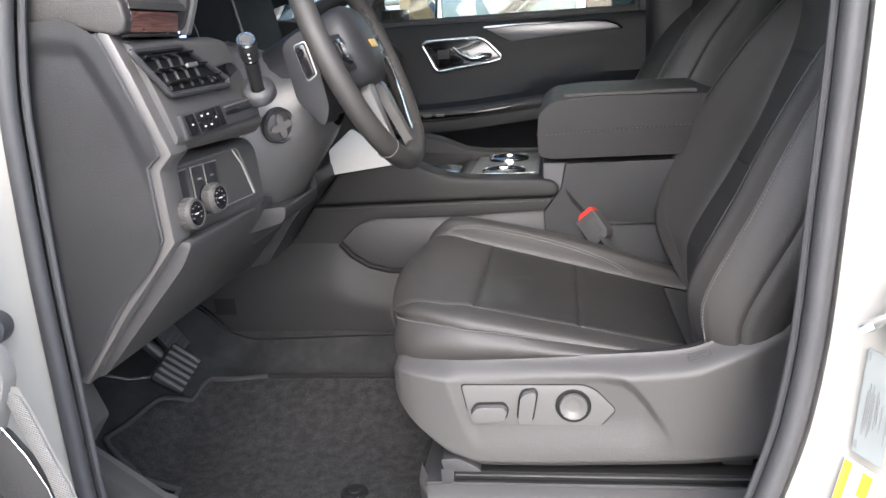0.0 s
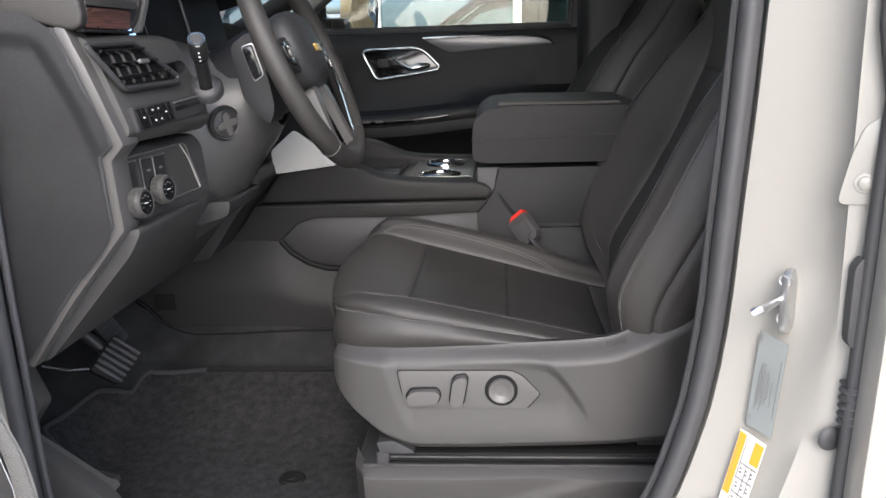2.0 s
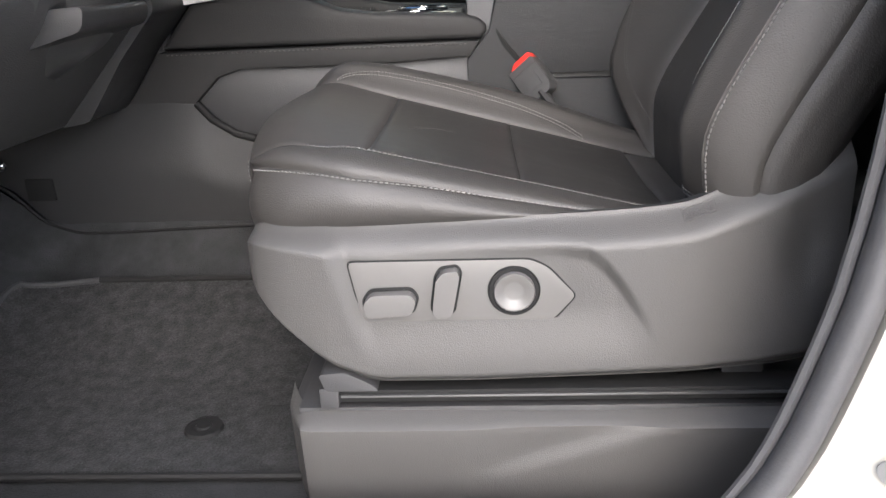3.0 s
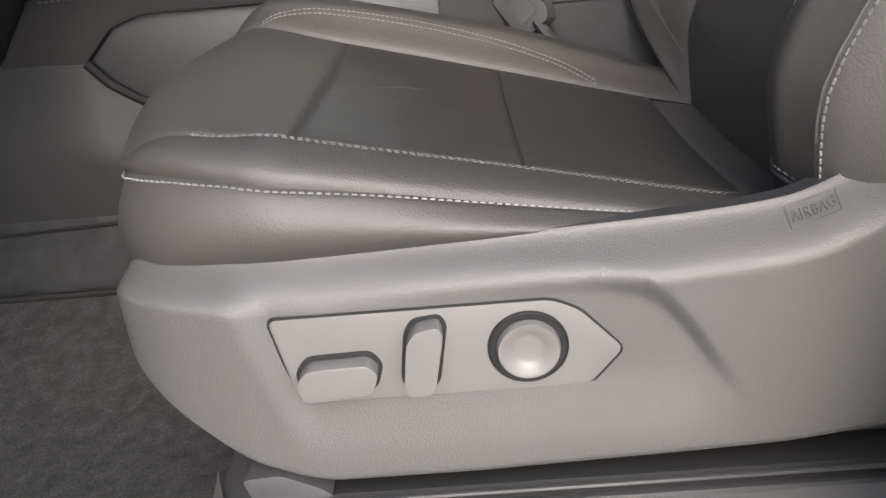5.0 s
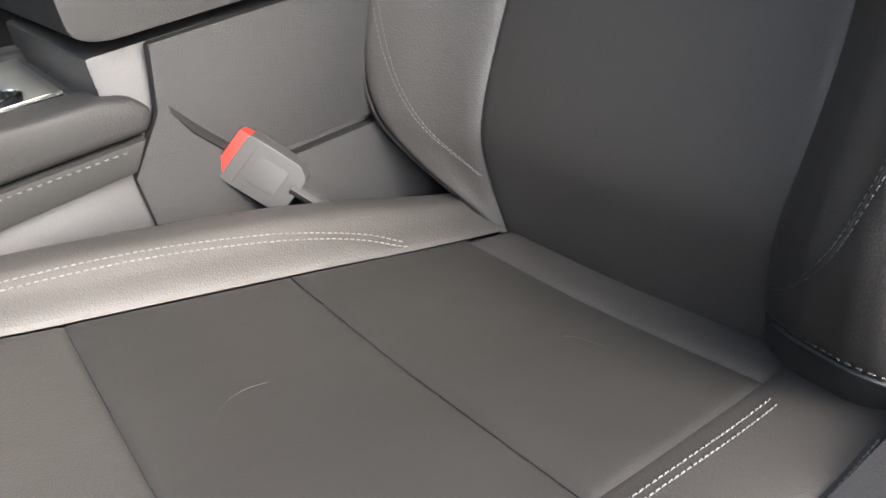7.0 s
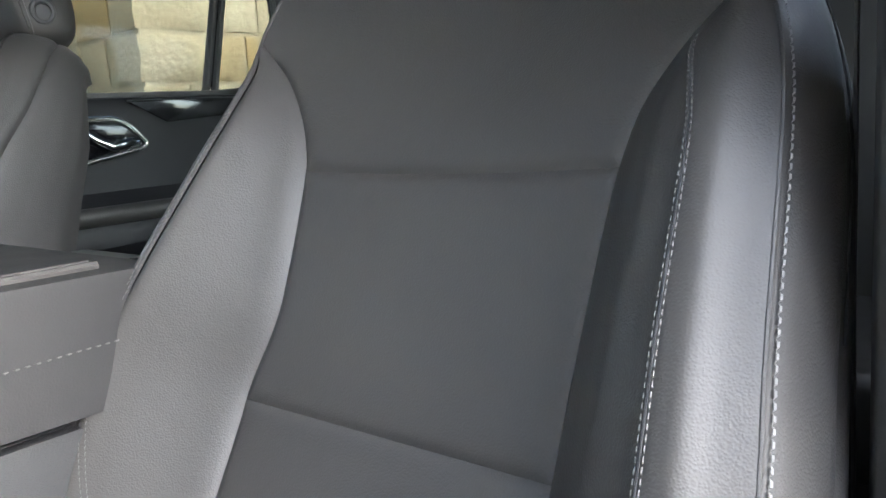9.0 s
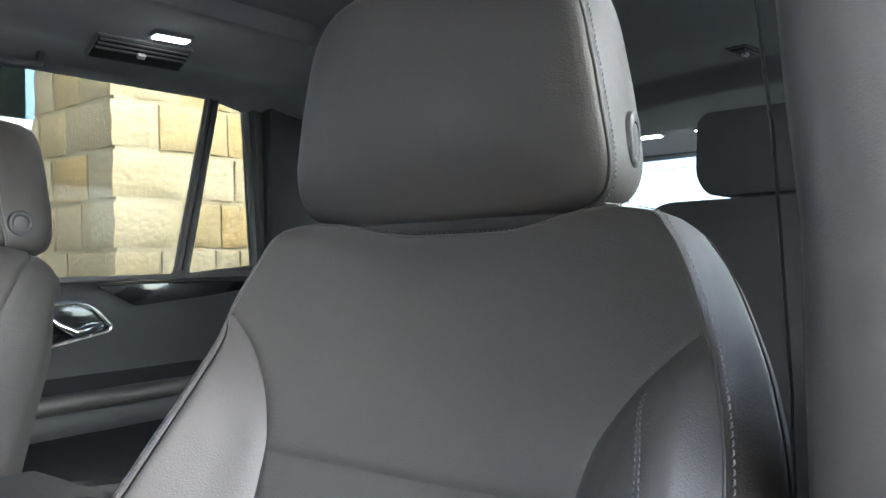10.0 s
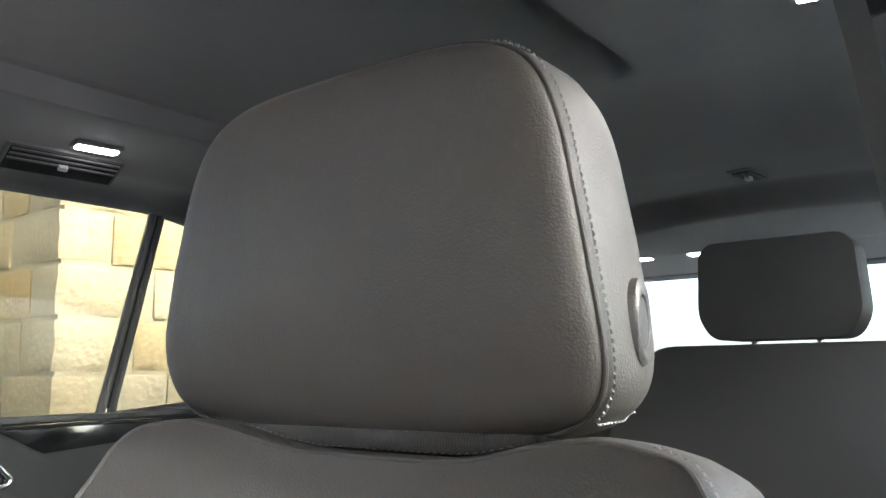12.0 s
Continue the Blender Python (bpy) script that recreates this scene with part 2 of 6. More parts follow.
RUBBER = material("black_rubber", (0.045, 0.045, 0.047), 0.55, grain=0.2, grain_size=0.003, mottle=0.15, mottle_size=0.02)
CARPET = material("black_carpet", (0.022, 0.0226, 0.0234), 0.95, grain=1.0, grain_size=0.0025, mottle=0.35, mottle_size=0.02, spec=0.15, patch=(0.07, 0.25))
MAT = material("charcoal_carpet_mat", (0.023, 0.023, 0.0235), 0.95, grain=1.0, grain_size=0.0030, mottle=1.0, mottle_size=0.0026, spec=0.15, patch=(0.016, 0.25))
BINDING_LIT = material("lit_bound_edge", (0.028, 0.028, 0.029), 0.8, grain=0.6, grain_size=0.002, mottle=0.2, mottle_size=0.006)
FOOT_GREY = material("pale_grey_plastic", (0.085, 0.083, 0.079), 0.5, grain=0.4, grain_size=0.0015, mottle=0.25, mottle_size=0.02)
CHROME = material("brushed_chrome", (0.72, 0.72, 0.72), 0.16, metal=1.0, mottle=0.04)
SATIN = material("satin_silver", (0.50, 0.50, 0.49), 0.32, metal=0.9, mottle=0.06, mottle_size=0.02)
STEEL = material("dark_steel_rail", (0.13, 0.13, 0.13), 0.35, metal=0.8, mottle=0.15, mottle_size=0.03, stretch=(1, 12, 12))
PAINT = material("white_paint", (0.30, 0.291, 0.262), 0.28, mottle=0.015, mottle_size=0.3, coat=0.3, rough_var=0.005)
TUNNEL = material("dark_tunnel_plastic", (0.020, 0.020, 0.0205), 0.6, spec=0.25, grain=0.4, grain_size=0.0012, kind="cells", mottle=0.08, mottle_size=0.1)
BIN = material("black_grained_bin_trim", (0.017, 0.0172, 0.0178), 0.55, spec=0.3, grain=0.9, grain_size=0.0017, mottle=0.12, mottle_size=0.05, stretch=(1, 1, 2.5))
HEADLINER = material("dark_headliner_cloth", (0.074, 0.073, 0.074), 0.95, grain=0.5, grain_size=0.0018, mottle=0.10, mottle_size=0.08, sheen=0.1)
RED = material("red_button", (0.50, 0.022, 0.014), 0.4, mottle=0.06, mottle_size=0.01)
GREY = material("grey_buckle_plastic", (0.046, 0.0455, 0.045), 0.45, grain=0.2, grain_size=0.001, mottle=0.06, mottle_size=0.02)
WEB = material("black_belt_webbing", (0.16, 0.157, 0.155), 0.8, grain=0.8, grain_size=0.0015, mottle=0.1, mottle_size=0.01)
SILVER = material("pale_silver_trim", (0.55, 0.55, 0.54), 0.3, mottle=0.03, mottle_size=0.05)
LABEL_W = material("white_sticker", (0.50, 0.49, 0.46), 0.45, mottle=0.03)
LABEL_G = material("grey_sticker", (0.19, 0.205, 0.20), 0.35, mottle=0.08, mottle_size=0.02)
LABEL_Y = material("yellow_sticker", (0.60, 0.27, 0.02), 0.45, mottle=0.04)
PRINT = material("dark_print", (0.16, 0.16, 0.16), 0.6, mottle=0.05)
WHITE_PRINT = material("white_print", (0.62, 0.62, 0.62), 0.6, mottle=0.03)
GOLD = material("gold_emblem", (0.75, 0.48, 0.13), 0.3, metal=0.9, mottle=0.05)
MORTAR = material("pale_mortar", (0.34, 0.285, 0.19), 0.95, grain=0.8, grain_size=0.006, mottle=0.15, mottle_size=0.04)
CONCRETE = material("pale_concrete", (0.50, 0.485, 0.45), 0.9, grain=0.6, grain_size=0.01, mottle=0.16, mottle_size=0.6)
FRAME_W = material("white_window_frame", (0.74, 0.74, 0.72), 0.4, mottle=0.03, mottle_size=0.2)
RENDER = material("beige_render", (0.60, 0.53, 0.42), 0.9, grain=0.5, grain_size=0.01, mottle=0.1, mottle_size=0.3)


def glass(name, tint, rough=0.0, see=0.85, mirror=0.06, shine=(0.95, 0.97, 1), gloss=1.0):
    m = bpy.data.materials.new(name)
    m.use_nodes = True
    nt = m.node_tree
    nt.nodes.clear()
    tr, gl, mx, out, fr = [nt.nodes.new("ShaderNode" + k) for k in ("BsdfTransparent", "BsdfGlossy", "MixShader", "OutputMaterial", "Fresnel")]
    tr.inputs["Color"].default_value = (*[see * t for t in tint], 1)
    gl.inputs["Roughness"].default_value = rough
    gl.inputs["Color"].default_value = (*shine, 1)
    fr.inputs["IOR"].default_value = 1.45
    add = nt.nodes.new("ShaderNodeMath")
    add.operation = "ADD"
    add.use_clamp = True
    add.inputs[1].default_value = mirror
    soft = nt.nodes.new("ShaderNodeMath")
    soft.operation = "MULTIPLY"
    soft.inputs[1].default_value = gloss
    nt.links.new(fr.outputs["Fac"], soft.inputs[0])
    nt.links.new(soft.outputs["Value"], add.inputs[0])
    nt.links.new(add.outputs["Value"], mx.inputs["Fac"])
    nt.links.new(tr.outputs["BSDF"], mx.inputs[1])
    nt.links.new(gl.outputs["BSDF"], mx.inputs[2])
    nt.links.new(mx.outputs["Shader"], out.inputs["Surface"])
    return m


GLASS = glass("car_glass", (0.93, 0.97, 0.95), see=0.95, mirror=0.0)
WINDSCREEN = glass("windscreen_glass", (0.9, 0.96, 0.93), see=0.74, mirror=0.0)
PRIVACY = glass("privacy_glass", (0.82, 0.87, 0.84), see=0.46, mirror=0.0, gloss=0.25)
PRIVACY_DARK = glass("dark_privacy_glass", (0.84, 0.9, 0.9), see=0.62, mirror=0.0)
# Blue shine colour paints the reflected sky bluer than the world gives it.
STORE_GLASS = glass("tinted_store_glass", (0.25, 0.38, 0.38), see=0.5, mirror=0.10, shine=(0.50, 0.70, 0.92))


def wood():
    m = material("figured_wood_trim", (0.10, 0.045, 0.035), 0.28, mottle=0.1, coat=0.5)
    nt = m.node_tree
    b = nt.nodes["Principled BSDF"]
    tc = nt.nodes.new("ShaderNodeTexCoord")
    mp = nt.nodes.new("ShaderNodeMapping")
    mp.inputs["Scale"].default_value = (9, 9, 130)
    n = nt.nodes.new("ShaderNodeTexNoise")
    n.inputs["Scale"].default_value, n.inputs["Detail"].default_value, n.inputs["Distortion"].default_value = 1.6, 6, 1.2
    r = nt.nodes.new("ShaderNodeValToRGB")
    r.color_ramp.elements[0].position, r.color_ramp.elements[0].color = 0.35, (0.025, 0.012, 0.010, 1)
    r.color_ramp.elements[1].position, r.color_ramp.elements[1].color = 0.65, (0.20, 0.095, 0.075, 1)
    nt.links.new(tc.outputs["Object"], mp.inputs["Vector"])
    nt.links.new(mp.outputs["Vector"], n.inputs["Vector"])
    nt.links.new(n.outputs["Fac"], r.inputs["Fac"])
    nt.links.new(r.outputs["Color"], b.inputs["Base Color"])
    return m


WOOD = wood()


def stone():
    m = bpy.data.materials.new("limestone_block")
    m.use_nodes = True
    nt = m.node_tree
    b = nt.nodes["Principled BSDF"]
    b.inputs["Roughness"].default_value = 0.9
    oi, tc = nt.nodes.new("ShaderNodeObjectInfo"), nt.nodes.new("ShaderNodeTexCoord")
    r = nt.nodes.new("ShaderNodeValToRGB")
    els = r.color_ramp.elements
    els[0].position, els[0].color = 0.0, (0.34, 0.275, 0.165, 1)
    els[1].position, els[1].color = 1.0, (0.35, 0.245, 0.10, 1)
    e = els.new(0.45)
    e.color = (0.38, 0.32, 0.21, 1)
    e = els.new(0.75)
    e.color = (0.35, 0.28, 0.16, 1)
    n = nt.nodes.new("ShaderNodeTexNoise")
    n.inputs["Scale"].default_value, n.inputs["Detail"].default_value = 7, 8
    mix = nt.nodes.new("ShaderNodeMix")
    mix.data_type, mix.blend_type = "RGBA", "MULTIPLY"
    mix.inputs["Factor"].default_value = 0.35
    r2 = nt.nodes.new("ShaderNodeValToRGB")
    r2.color_ramp.elements[0].position, r2.color_ramp.elements[0].color = 0.3, (0.62, 0.52, 0.36, 1)
    r2.color_ramp.elements[1].position, r2.color_ramp.elements[1].color = 0.7, (1, 1, 1, 1)
    n2 = nt.nodes.new("ShaderNodeTexNoise")
    n2.inputs["Scale"].default_value, n2.inputs["Detail"].default_value = 38, 7
    bump = nt.nodes.new("ShaderNodeBump")
    bump.inputs["Strength"].default_value, bump.inputs["Distance"].default_value = 0.8, 0.012
    nt.links.new(tc.outputs["Object"], n.inputs["Vector"])
    nt.links.new(tc.outputs["Object"], n2.inputs["Vector"])
    nt.links.new(oi.outputs["Random"], r.inputs["Fac"])
    nt.links.new(n.outputs["Fac"], r2.inputs["Fac"])
    nt.links.new(r.outputs["Color"], mix.inputs["A"])
    nt.links.new(r2.outputs["Color"], mix.inputs["B"])
    nt.links.new(mix.outputs["Result"], b.inputs["Base Color"])
    nt.links.new(n2.outputs["Fac"], bump.inputs["Height"])
    nt.links.new(bump.outputs["Normal"], b.inputs["Normal"])
    return m


STONE = stone()


def glow(name, colour, strength):
    m = bpy.data.materials.new(name)
    m.use_nodes = True
    b = m.node_tree.nodes["Principled BSDF"]
    b.inputs["Base Color"].default_value = (0.8, 0.8, 0.8, 1)
    b.inputs["Emission Color"].default_value = (*colour, 1)
    b.inputs["Emission Strength"].default_value = strength
    return m


LAMP = glow("lit_lamp_lens", (1.0, 0.96, 0.9), 3.5)
SCREEN = glow("lit_gauge_marks", (0.35, 0.6, 1.0), 0.6)

MID = MID_Y = 0.755      # the middle plane of the car
# ---------------------------------------------------------------- ground, building, stone pillar
g = bmesh.new()
for p in ((-300, -300), (300, -300), (300, 300), (-300, 300)):
    g.verts.new((*p, 0))
g.faces.new(g.verts[:])
single("ground", g, CONCRETE, "pale grey concrete forecourt", "ground", kind="structure", smooth=False)

building = thing("building", "dealership front with tall tinted panes in white frames", "building", (0, 4.7, 0))
part("wall", box(-9, 9, 4.78, 4.95, 2.95, 4.2, .01), RENDER, building, "beige rendered band over the glass")
part("floor_slab", box(-9, 9, 4.78, 9.0, 0.02, .12, .01), CONCRETE, building)
part("rear_wall", box(-9, 9, 8.9, 9.1, 0.12, 4.2, .01), RENDER, building)
part("ceiling_slab", box(-9, 9, 4.97, 8.88, 3.0, 3.1, .01), FRAME_W, building)
for side_x in (-9.1, 9.0):
    part("side_wall", box(side_x, side_x + .1, 4.78, 9.1, .12, 4.2, .01), RENDER, building)
MULL = [-4.06, -2.46, -.86, .14, 1.74, 3.34, 4.94]
for a, b in zip(MULL, MULL[1:]):
    part("pane", box(a + .03, b - .03, 4.84, 4.852, .16, 2.93, 0), STORE_GLASS, building, smooth=False)
for a in MULL:
    part("mullion", box(a - .027, a + .027, 4.80, 4.88, .12, 2.95, .004), FRAME_W, building, "white aluminium mullion")
part("transom", box(-4.06, 4.94, 4.805, 4.875, 2.3, 2.36, .003), FRAME_W, building)
for a, b in ((-9, -4.06), (4.94, 9)):
    part("wall", box(a, b, 4.78, 4.95, .12, 2.95, .01), RENDER, building)

# Added building: blocks sky light at the windscreen and bounces warm light in.
sky_blocker = thing("building", "added two-storey beige block ahead of the car, holding back sky light", "building", (-6.5, 0, 0))
part("wall", box(-6.8, -6.5, -9, 9, 0, 7.4, .02), RENDER, sky_blocker)
part("parapet", box(-6.85, -6.45, -9.05, 9.05, 7.402, 7.55, .02), CONCRETE, sky_blocker)
for yv in (-6.5, -3.5, 3.2, 6.2):
    w_ = part("window", box(-6.52, -6.485, yv - .7, yv + .7, 4.4, 6.0, .004), FRAME_W, sky_blocker)
    part("pane", box(-6.486, -6.480, yv - .64, yv + .64, 4.46, 5.94, 0), STORE_GLASS, w_, smooth=False)
    w_ = part("window", box(-6.52, -6.485, yv - .7, yv + .7, 1.0, 2.6, .004), FRAME_W, sky_blocker)
    part("pane", box(-6.486, -6.480, yv - .64, yv + .64, 1.06, 2.54, 0), STORE_GLASS, w_, smooth=False)

pillar = thing("stone_pillar", "square pillar of rough cream limestone blocks", "pillar", (1.95, 2.95, 0))
PX0, PX1, PY0, PY1 = 1.455, 3.00, 2.545, 3.145
part("core", box(PX0 + .001, PX1 - .01, PY0 + .001, PY1 - .01, 0, 3.3, 0), MORTAR, pillar, "pale mortar", smooth=False)
rng = random.Random(5)


def block(x0, x1, y0, y1, z0, z1, faces):
    """One hewn stone: a box with uneven, rounded faces."""
    bm = prism([(x0, y0), (x1, y0), (x1, y1), (x0, y1)], "z", z0, z1, 0)
    bmesh.ops.subdivide_edges(bm, edges=bm.edges[:], cuts=4, use_grid_fill=True)
    cx, cy, cz = (x0 + x1) / 2, (y0 + y1) / 2, (z0 + z1) / 2
    sd = rng.random() * 50
    for v in bm.verts:
        p = v.co
        ex, ez = max(abs(p.x - cx) / (x1 - x0), abs(p.y - cy) / (y1 - y0)) * 2, abs(p.z - cz) / (z1 - z0) * 2
        n = noise.noise(p * 9 + Vector((sd, 0, 0))) * .007 + noise.noise(p * 30 + Vector((0, sd, 0))) * .0035
        if "y" in faces and abs(p.y - y0) < 1e-5:
            u = abs(p.x - cx) / (x1 - x0) * 2
            p.y += n + .010 * (max(u, ez) > .95)
            p.x += noise.noise(p * 14 + Vector((sd, 3, 0))) * .006 * (u > .95)
            p.z += noise.noise(p * 14 + Vector((3, sd, 0))) * .006 * (ez > .95)
        if "x" in faces and abs(p.x - x0) < 1e-5:
            u = abs(p.y - cy) / (y1 - y0) * 2
            p.x += n + .010 * (max(u, ez) > .95)
            p.y += noise.noise(p * 14 + Vector((sd, 3, 9))) * .006 * (u > .95)
    return bm


z = 0.06
row = 0
while z < 3.2:
    hgt = .182
    joint = .016
    # corner stone turns both ways
    lead = (.33, .16, .26)[row % 3]
    lead_y = (.17, .33, .22)[row % 3]
    part("stone", block(PX0 - .012, PX0 + lead, PY0 - .012, PY0 + lead_y, z, z + hgt - joint, "xy"), STONE, pillar)
    a = PX0 + lead + joint
    while a < PX1 - .06:
        w = min(rng.choice((.12, .17, .24, .31)), PX1 - a)
        part("stone", block(a, a + w - joint, PY0 - .012 - rng.random() * .008, PY0 + .05, z, z + hgt - joint, "y"), STONE, pillar)
        a += w
    a = PY0 + lead_y + joint
    while a < PY1 - .05:
        w = min(rng.choice((.14, .2, .27)), PY1 - a)
        part("stone", block(PX0 - .012 - rng.random() * .008, PX0 + .05, a, a + w - joint, z, z + hgt - joint, "x"), STONE, pillar)
        a += w
    z += hgt
    row += 1

# overhead wires behind the car
for zz in (5.6, 6.3, 7.2):
    single("power_line", tube([(60, -62, zz + 3), (60, 0, zz + 2.4), (60, 62, zz + 3)], .03, 6), RUBBER, "thin dark overhead wire on a far pole line", "power line", group="overhead wires")
pole = thing("utility_pole", "plain wooden utility pole carrying the wires", "pole", (60, 3, 0))
part("pole", tube([(60, 62, 0), (60, 62, 10.5)], .14, 10), RUBBER, pole)
part("cross_arm", box(59.9, 60.1, 60.8, 63.2, 9.0, 9.15, .01), RUBBER, pole)
pole2 = thing("utility_pole", "plain wooden utility pole carrying the wires", "pole", (60, -62, 0))
part("pole", tube([(60, -62, 0), (60, -62, 10.5)], .14, 10), RUBBER, pole2)
part("cross_arm", box(59.9, 60.1, -63.2, -60.8, 9.0, 9.15, .01), RUBBER, pole2)

# ---------------------------------------------------------------- car body
car = thing("car_body", "white painted SUV body shell with the driver door open", "car", (0.8, MID_Y, 0))


SEAL_X = curve1([.40, .55, .66, .764, .84, .912, 1.02, 1.136, 1.27, 1.404, 1.62, 1.80], [-.12, .05, .13, .200, .226, .244, .258, .265, .274, .281, .305, .335])


def post_ring(z):
    s = float(SEAL_X(z))
    return [(s + .012, -.120), (s + .012, -.150), (s + .045, -.172), (s + .066, -.186), (s + .083, -.205), (s + .092, -.226), (.355, -.236), (.40, -.250), (.47, -.250), (.47, -.06), (s + .10, -.045), (s + .05, -.06)]


zs = np.concatenate([np.linspace(.40, .9, 18), np.linspace(.95, 1.80, 18)])
ring_pts = np.array([[(x, y, z) for x, y in post_ring(z)] for z in zs])
part("centre_post", sheet(ring_pts, closed_v=True), PAINT, car, "white painted door post")
# rocker, floor pan and outer panels
part("rocker", prism(rounded([(-.27, .36), (-.29, .55), (-.26, .60), (-.16, .62), (-.10, .66), (-.04, .665), (-.03, .58), (-.03, .36)], .015), "x", -1.2, 1.5, .004), PAINT, car, "white painted rocker panel")
part("rocker", prism(rounded([(2 * MID_Y - y, zz) for y, zz in [(-.27, .36), (-.29, .55), (-.26, .60), (-.16, .62), (-.10, .66), (-.04, .665), (-.03, .58), (-.03, .36)]], .015), "x", -1.2, 1.5, .004), PAINT, car)
part("floor_pan", box(-1.25, 3.35, -.03, 2 * MID_Y + .03, .36, .56, .01), PLASTIC_DARK, car)
# hinge post at the front of the opening
HX = curve1([.40, .66, .80, .949, 1.074, 1.263, 1.405, 1.50], [-.60, -.63, -.640, -.643, -.645, -.642, -.622, -.59])
zs = np.linspace(.40, 1.50, 34)
hr = np.array([[(float(HX(z)) + dx, y, z) for dx, y in ((.015, -.13), (.012, -.150), (.0, -.156), (-.03, -.170), (-.058, -.195), (-.074, -.235), (-.086, -.275), (-.16, -.285), (-.16, -.10), (-.03, -.10))] for z in zs])
part("hinge_post", sheet(hr, closed_v=True), PAINT, car, "white painted hinge post")
part("fender", prism(rounded([(-.70, .45), (-.71, 1.30), (-.80, 1.38), (-1.9, 1.30), (-2.0, 1.0), (-1.95, .5)], .04), "y", -.288, -.25, .006), PAINT, car)
part("fender", prism(rounded([(-.70, .45), (-.71, 1.30), (-.80, 1.38), (-1.9, 1.30), (-2.0, 1.0), (-1.95, .5)], .04), "y", 2 * MID_Y + .25, 2 * MID_Y + .288, .006), PAINT, car)
part("bonnet", prism(rounded([(-.95, 1.30), (-1.1, 1.345), (-1.9, 1.29), (-2.05, 1.2), (-2.05, 1.1), (-.95, 1.2)], .03), "y", -.25, 2 * MID_Y + .25, .01), PAINT, car)
part("firewall", box(-1.27, -1.22, -.10, 2 * MID_Y + .10, .56, 1.22, .005), PLASTIC_DARK, car)
# roof, windscreen posts and rails
part("roof", prism(rounded([(-.20, 1.925), (-.17, 1.90), (.6, 1.935), (2.0, 1.935), (3.15, 1.905), (3.25, 1.88), (3.15, 1.93), (2.0, 1.965), (.6, 1.965), (-.1, 1.935)], .01), "y", -.10, 2 * MID_Y + .10, .003), PAINT, car)
for m in (0, 1):
    def yy(v):
        return v if not m else 2 * MID_Y - v
    up = .036 * m
    part("roof_rail", tube([(-.62, yy(-.20), 1.48), (-.42, yy(-.175), 1.68), (-.2, yy(-.15), 1.83 + up), (.1, yy(-.135), 1.885 + up), (.6, yy(-.13), 1.90 + up), (1.3, yy(-.13), 1.90 + up), (2.2, yy(-.14), 1.89 + up), (3.1, yy(-.16), 1.86)], [.03, .035, .04, .045, .048, .048, .045, .04], 14), PAINT, car)
    part("windscreen_post_trim", tube([(-.92, yy(-.06), 1.36), (-.66, yy(-.06), 1.50), (-.45, yy(-.055), 1.66), (-.25, yy(-.05), 1.80), (-.12, yy(-.04), 1.87)], [.03, .032, .034, .036, .036], 12), PLASTIC_DARK, car, "dark cloth windscreen post cover")
part("windscreen", prism([(-1.05, 1.34), (-1.04, 1.345), (-.17, 1.915), (-.18, 1.915)], "y", -.08, 2 * MID_Y + .08, 0), WINDSCREEN, car, smooth=False)
# passenger side panels, window line at 1.40
PY = 2 * MID_Y + .12
part("rear_quarter", prism([(1.45, .45), (3.3, .45), (3.38, 1.40), (1.45, 1.42)], "y", PY + .06, PY + .16, .01), PAINT, car)
part("rear_quarter", prism([(1.45, .45), (3.3, .45), (3.38, 1.40), (1.45, 1.42)], "y", -.27, -.17, .01), PAINT, car)
for x0, x1 in ((1.33, 1.62), (2.75, 3.2)):
    far = x0 + (.15 if x0 < 2 else 0)
    part("rear_post", prism([(far, 1.40), (x1, 1.40), (x1 + .02, 1.90), (far - .02, 1.90)], "y", PY - .03, PY + .13, .006), PLASTIC_DARK, car)
    part("rear_post", prism([(x0, 1.40), (x1, 1.40), (x1 + .02, 1.90), (x0 - .02, 1.90)], "y", -.25, -.07, .006), PLASTIC_DARK, car)
for a in ((1.60, 2.77),):
    part("quarter_glass", prism([(a[0], 1.41), (a[1], 1.41), (a[1], 1.89), (a[0], 1.89)], "y", PY + .08, PY + .085, 0), PRIVACY_DARK, car, smooth=False)
    part("quarter_glass", prism([(a[0], 1.41), (a[1], 1.41), (a[1], 1.89), (a[0], 1.89)], "y", -.205, -.20, 0), PRIVACY_DARK, car, smooth=False)
# tailgate with its window
part("tailgate", box(3.24, 3.36, -.2, 2 * MID_Y + .2, .45, 1.56, .02), PLASTIC_DARK, car, "black trimmed tailgate")
part("tailgate_header", box(3.16, 3.30, -.12, 2 * MID_Y + .12, 1.855, 1.93, .02), HEADLINER, car)
for y0 in (-.2, 2 * MID_Y + .02):
    part("tailgate_side", prism(rounded([(3.2, 1.54), (3.36, 1.54), (3.32, 1.92), (3.16, 1.92)], .02), "y", y0, y0 + .18, .02), HEADLINER, car)
part("rear_glass", box(3.30, 3.305, -.05, 2 * MID_Y + .05, 1.55, 1.87, 0), PRIVACY_DARK, car, smooth=False)
# interior side walls of the load bay
for y0 in (-.10, 2 * MID_Y + .05):
    part("bay_trim", box(1.50, 3.24, y0, y0 + .05, .56, 1.43, .01), PLASTIC_DARK, car)
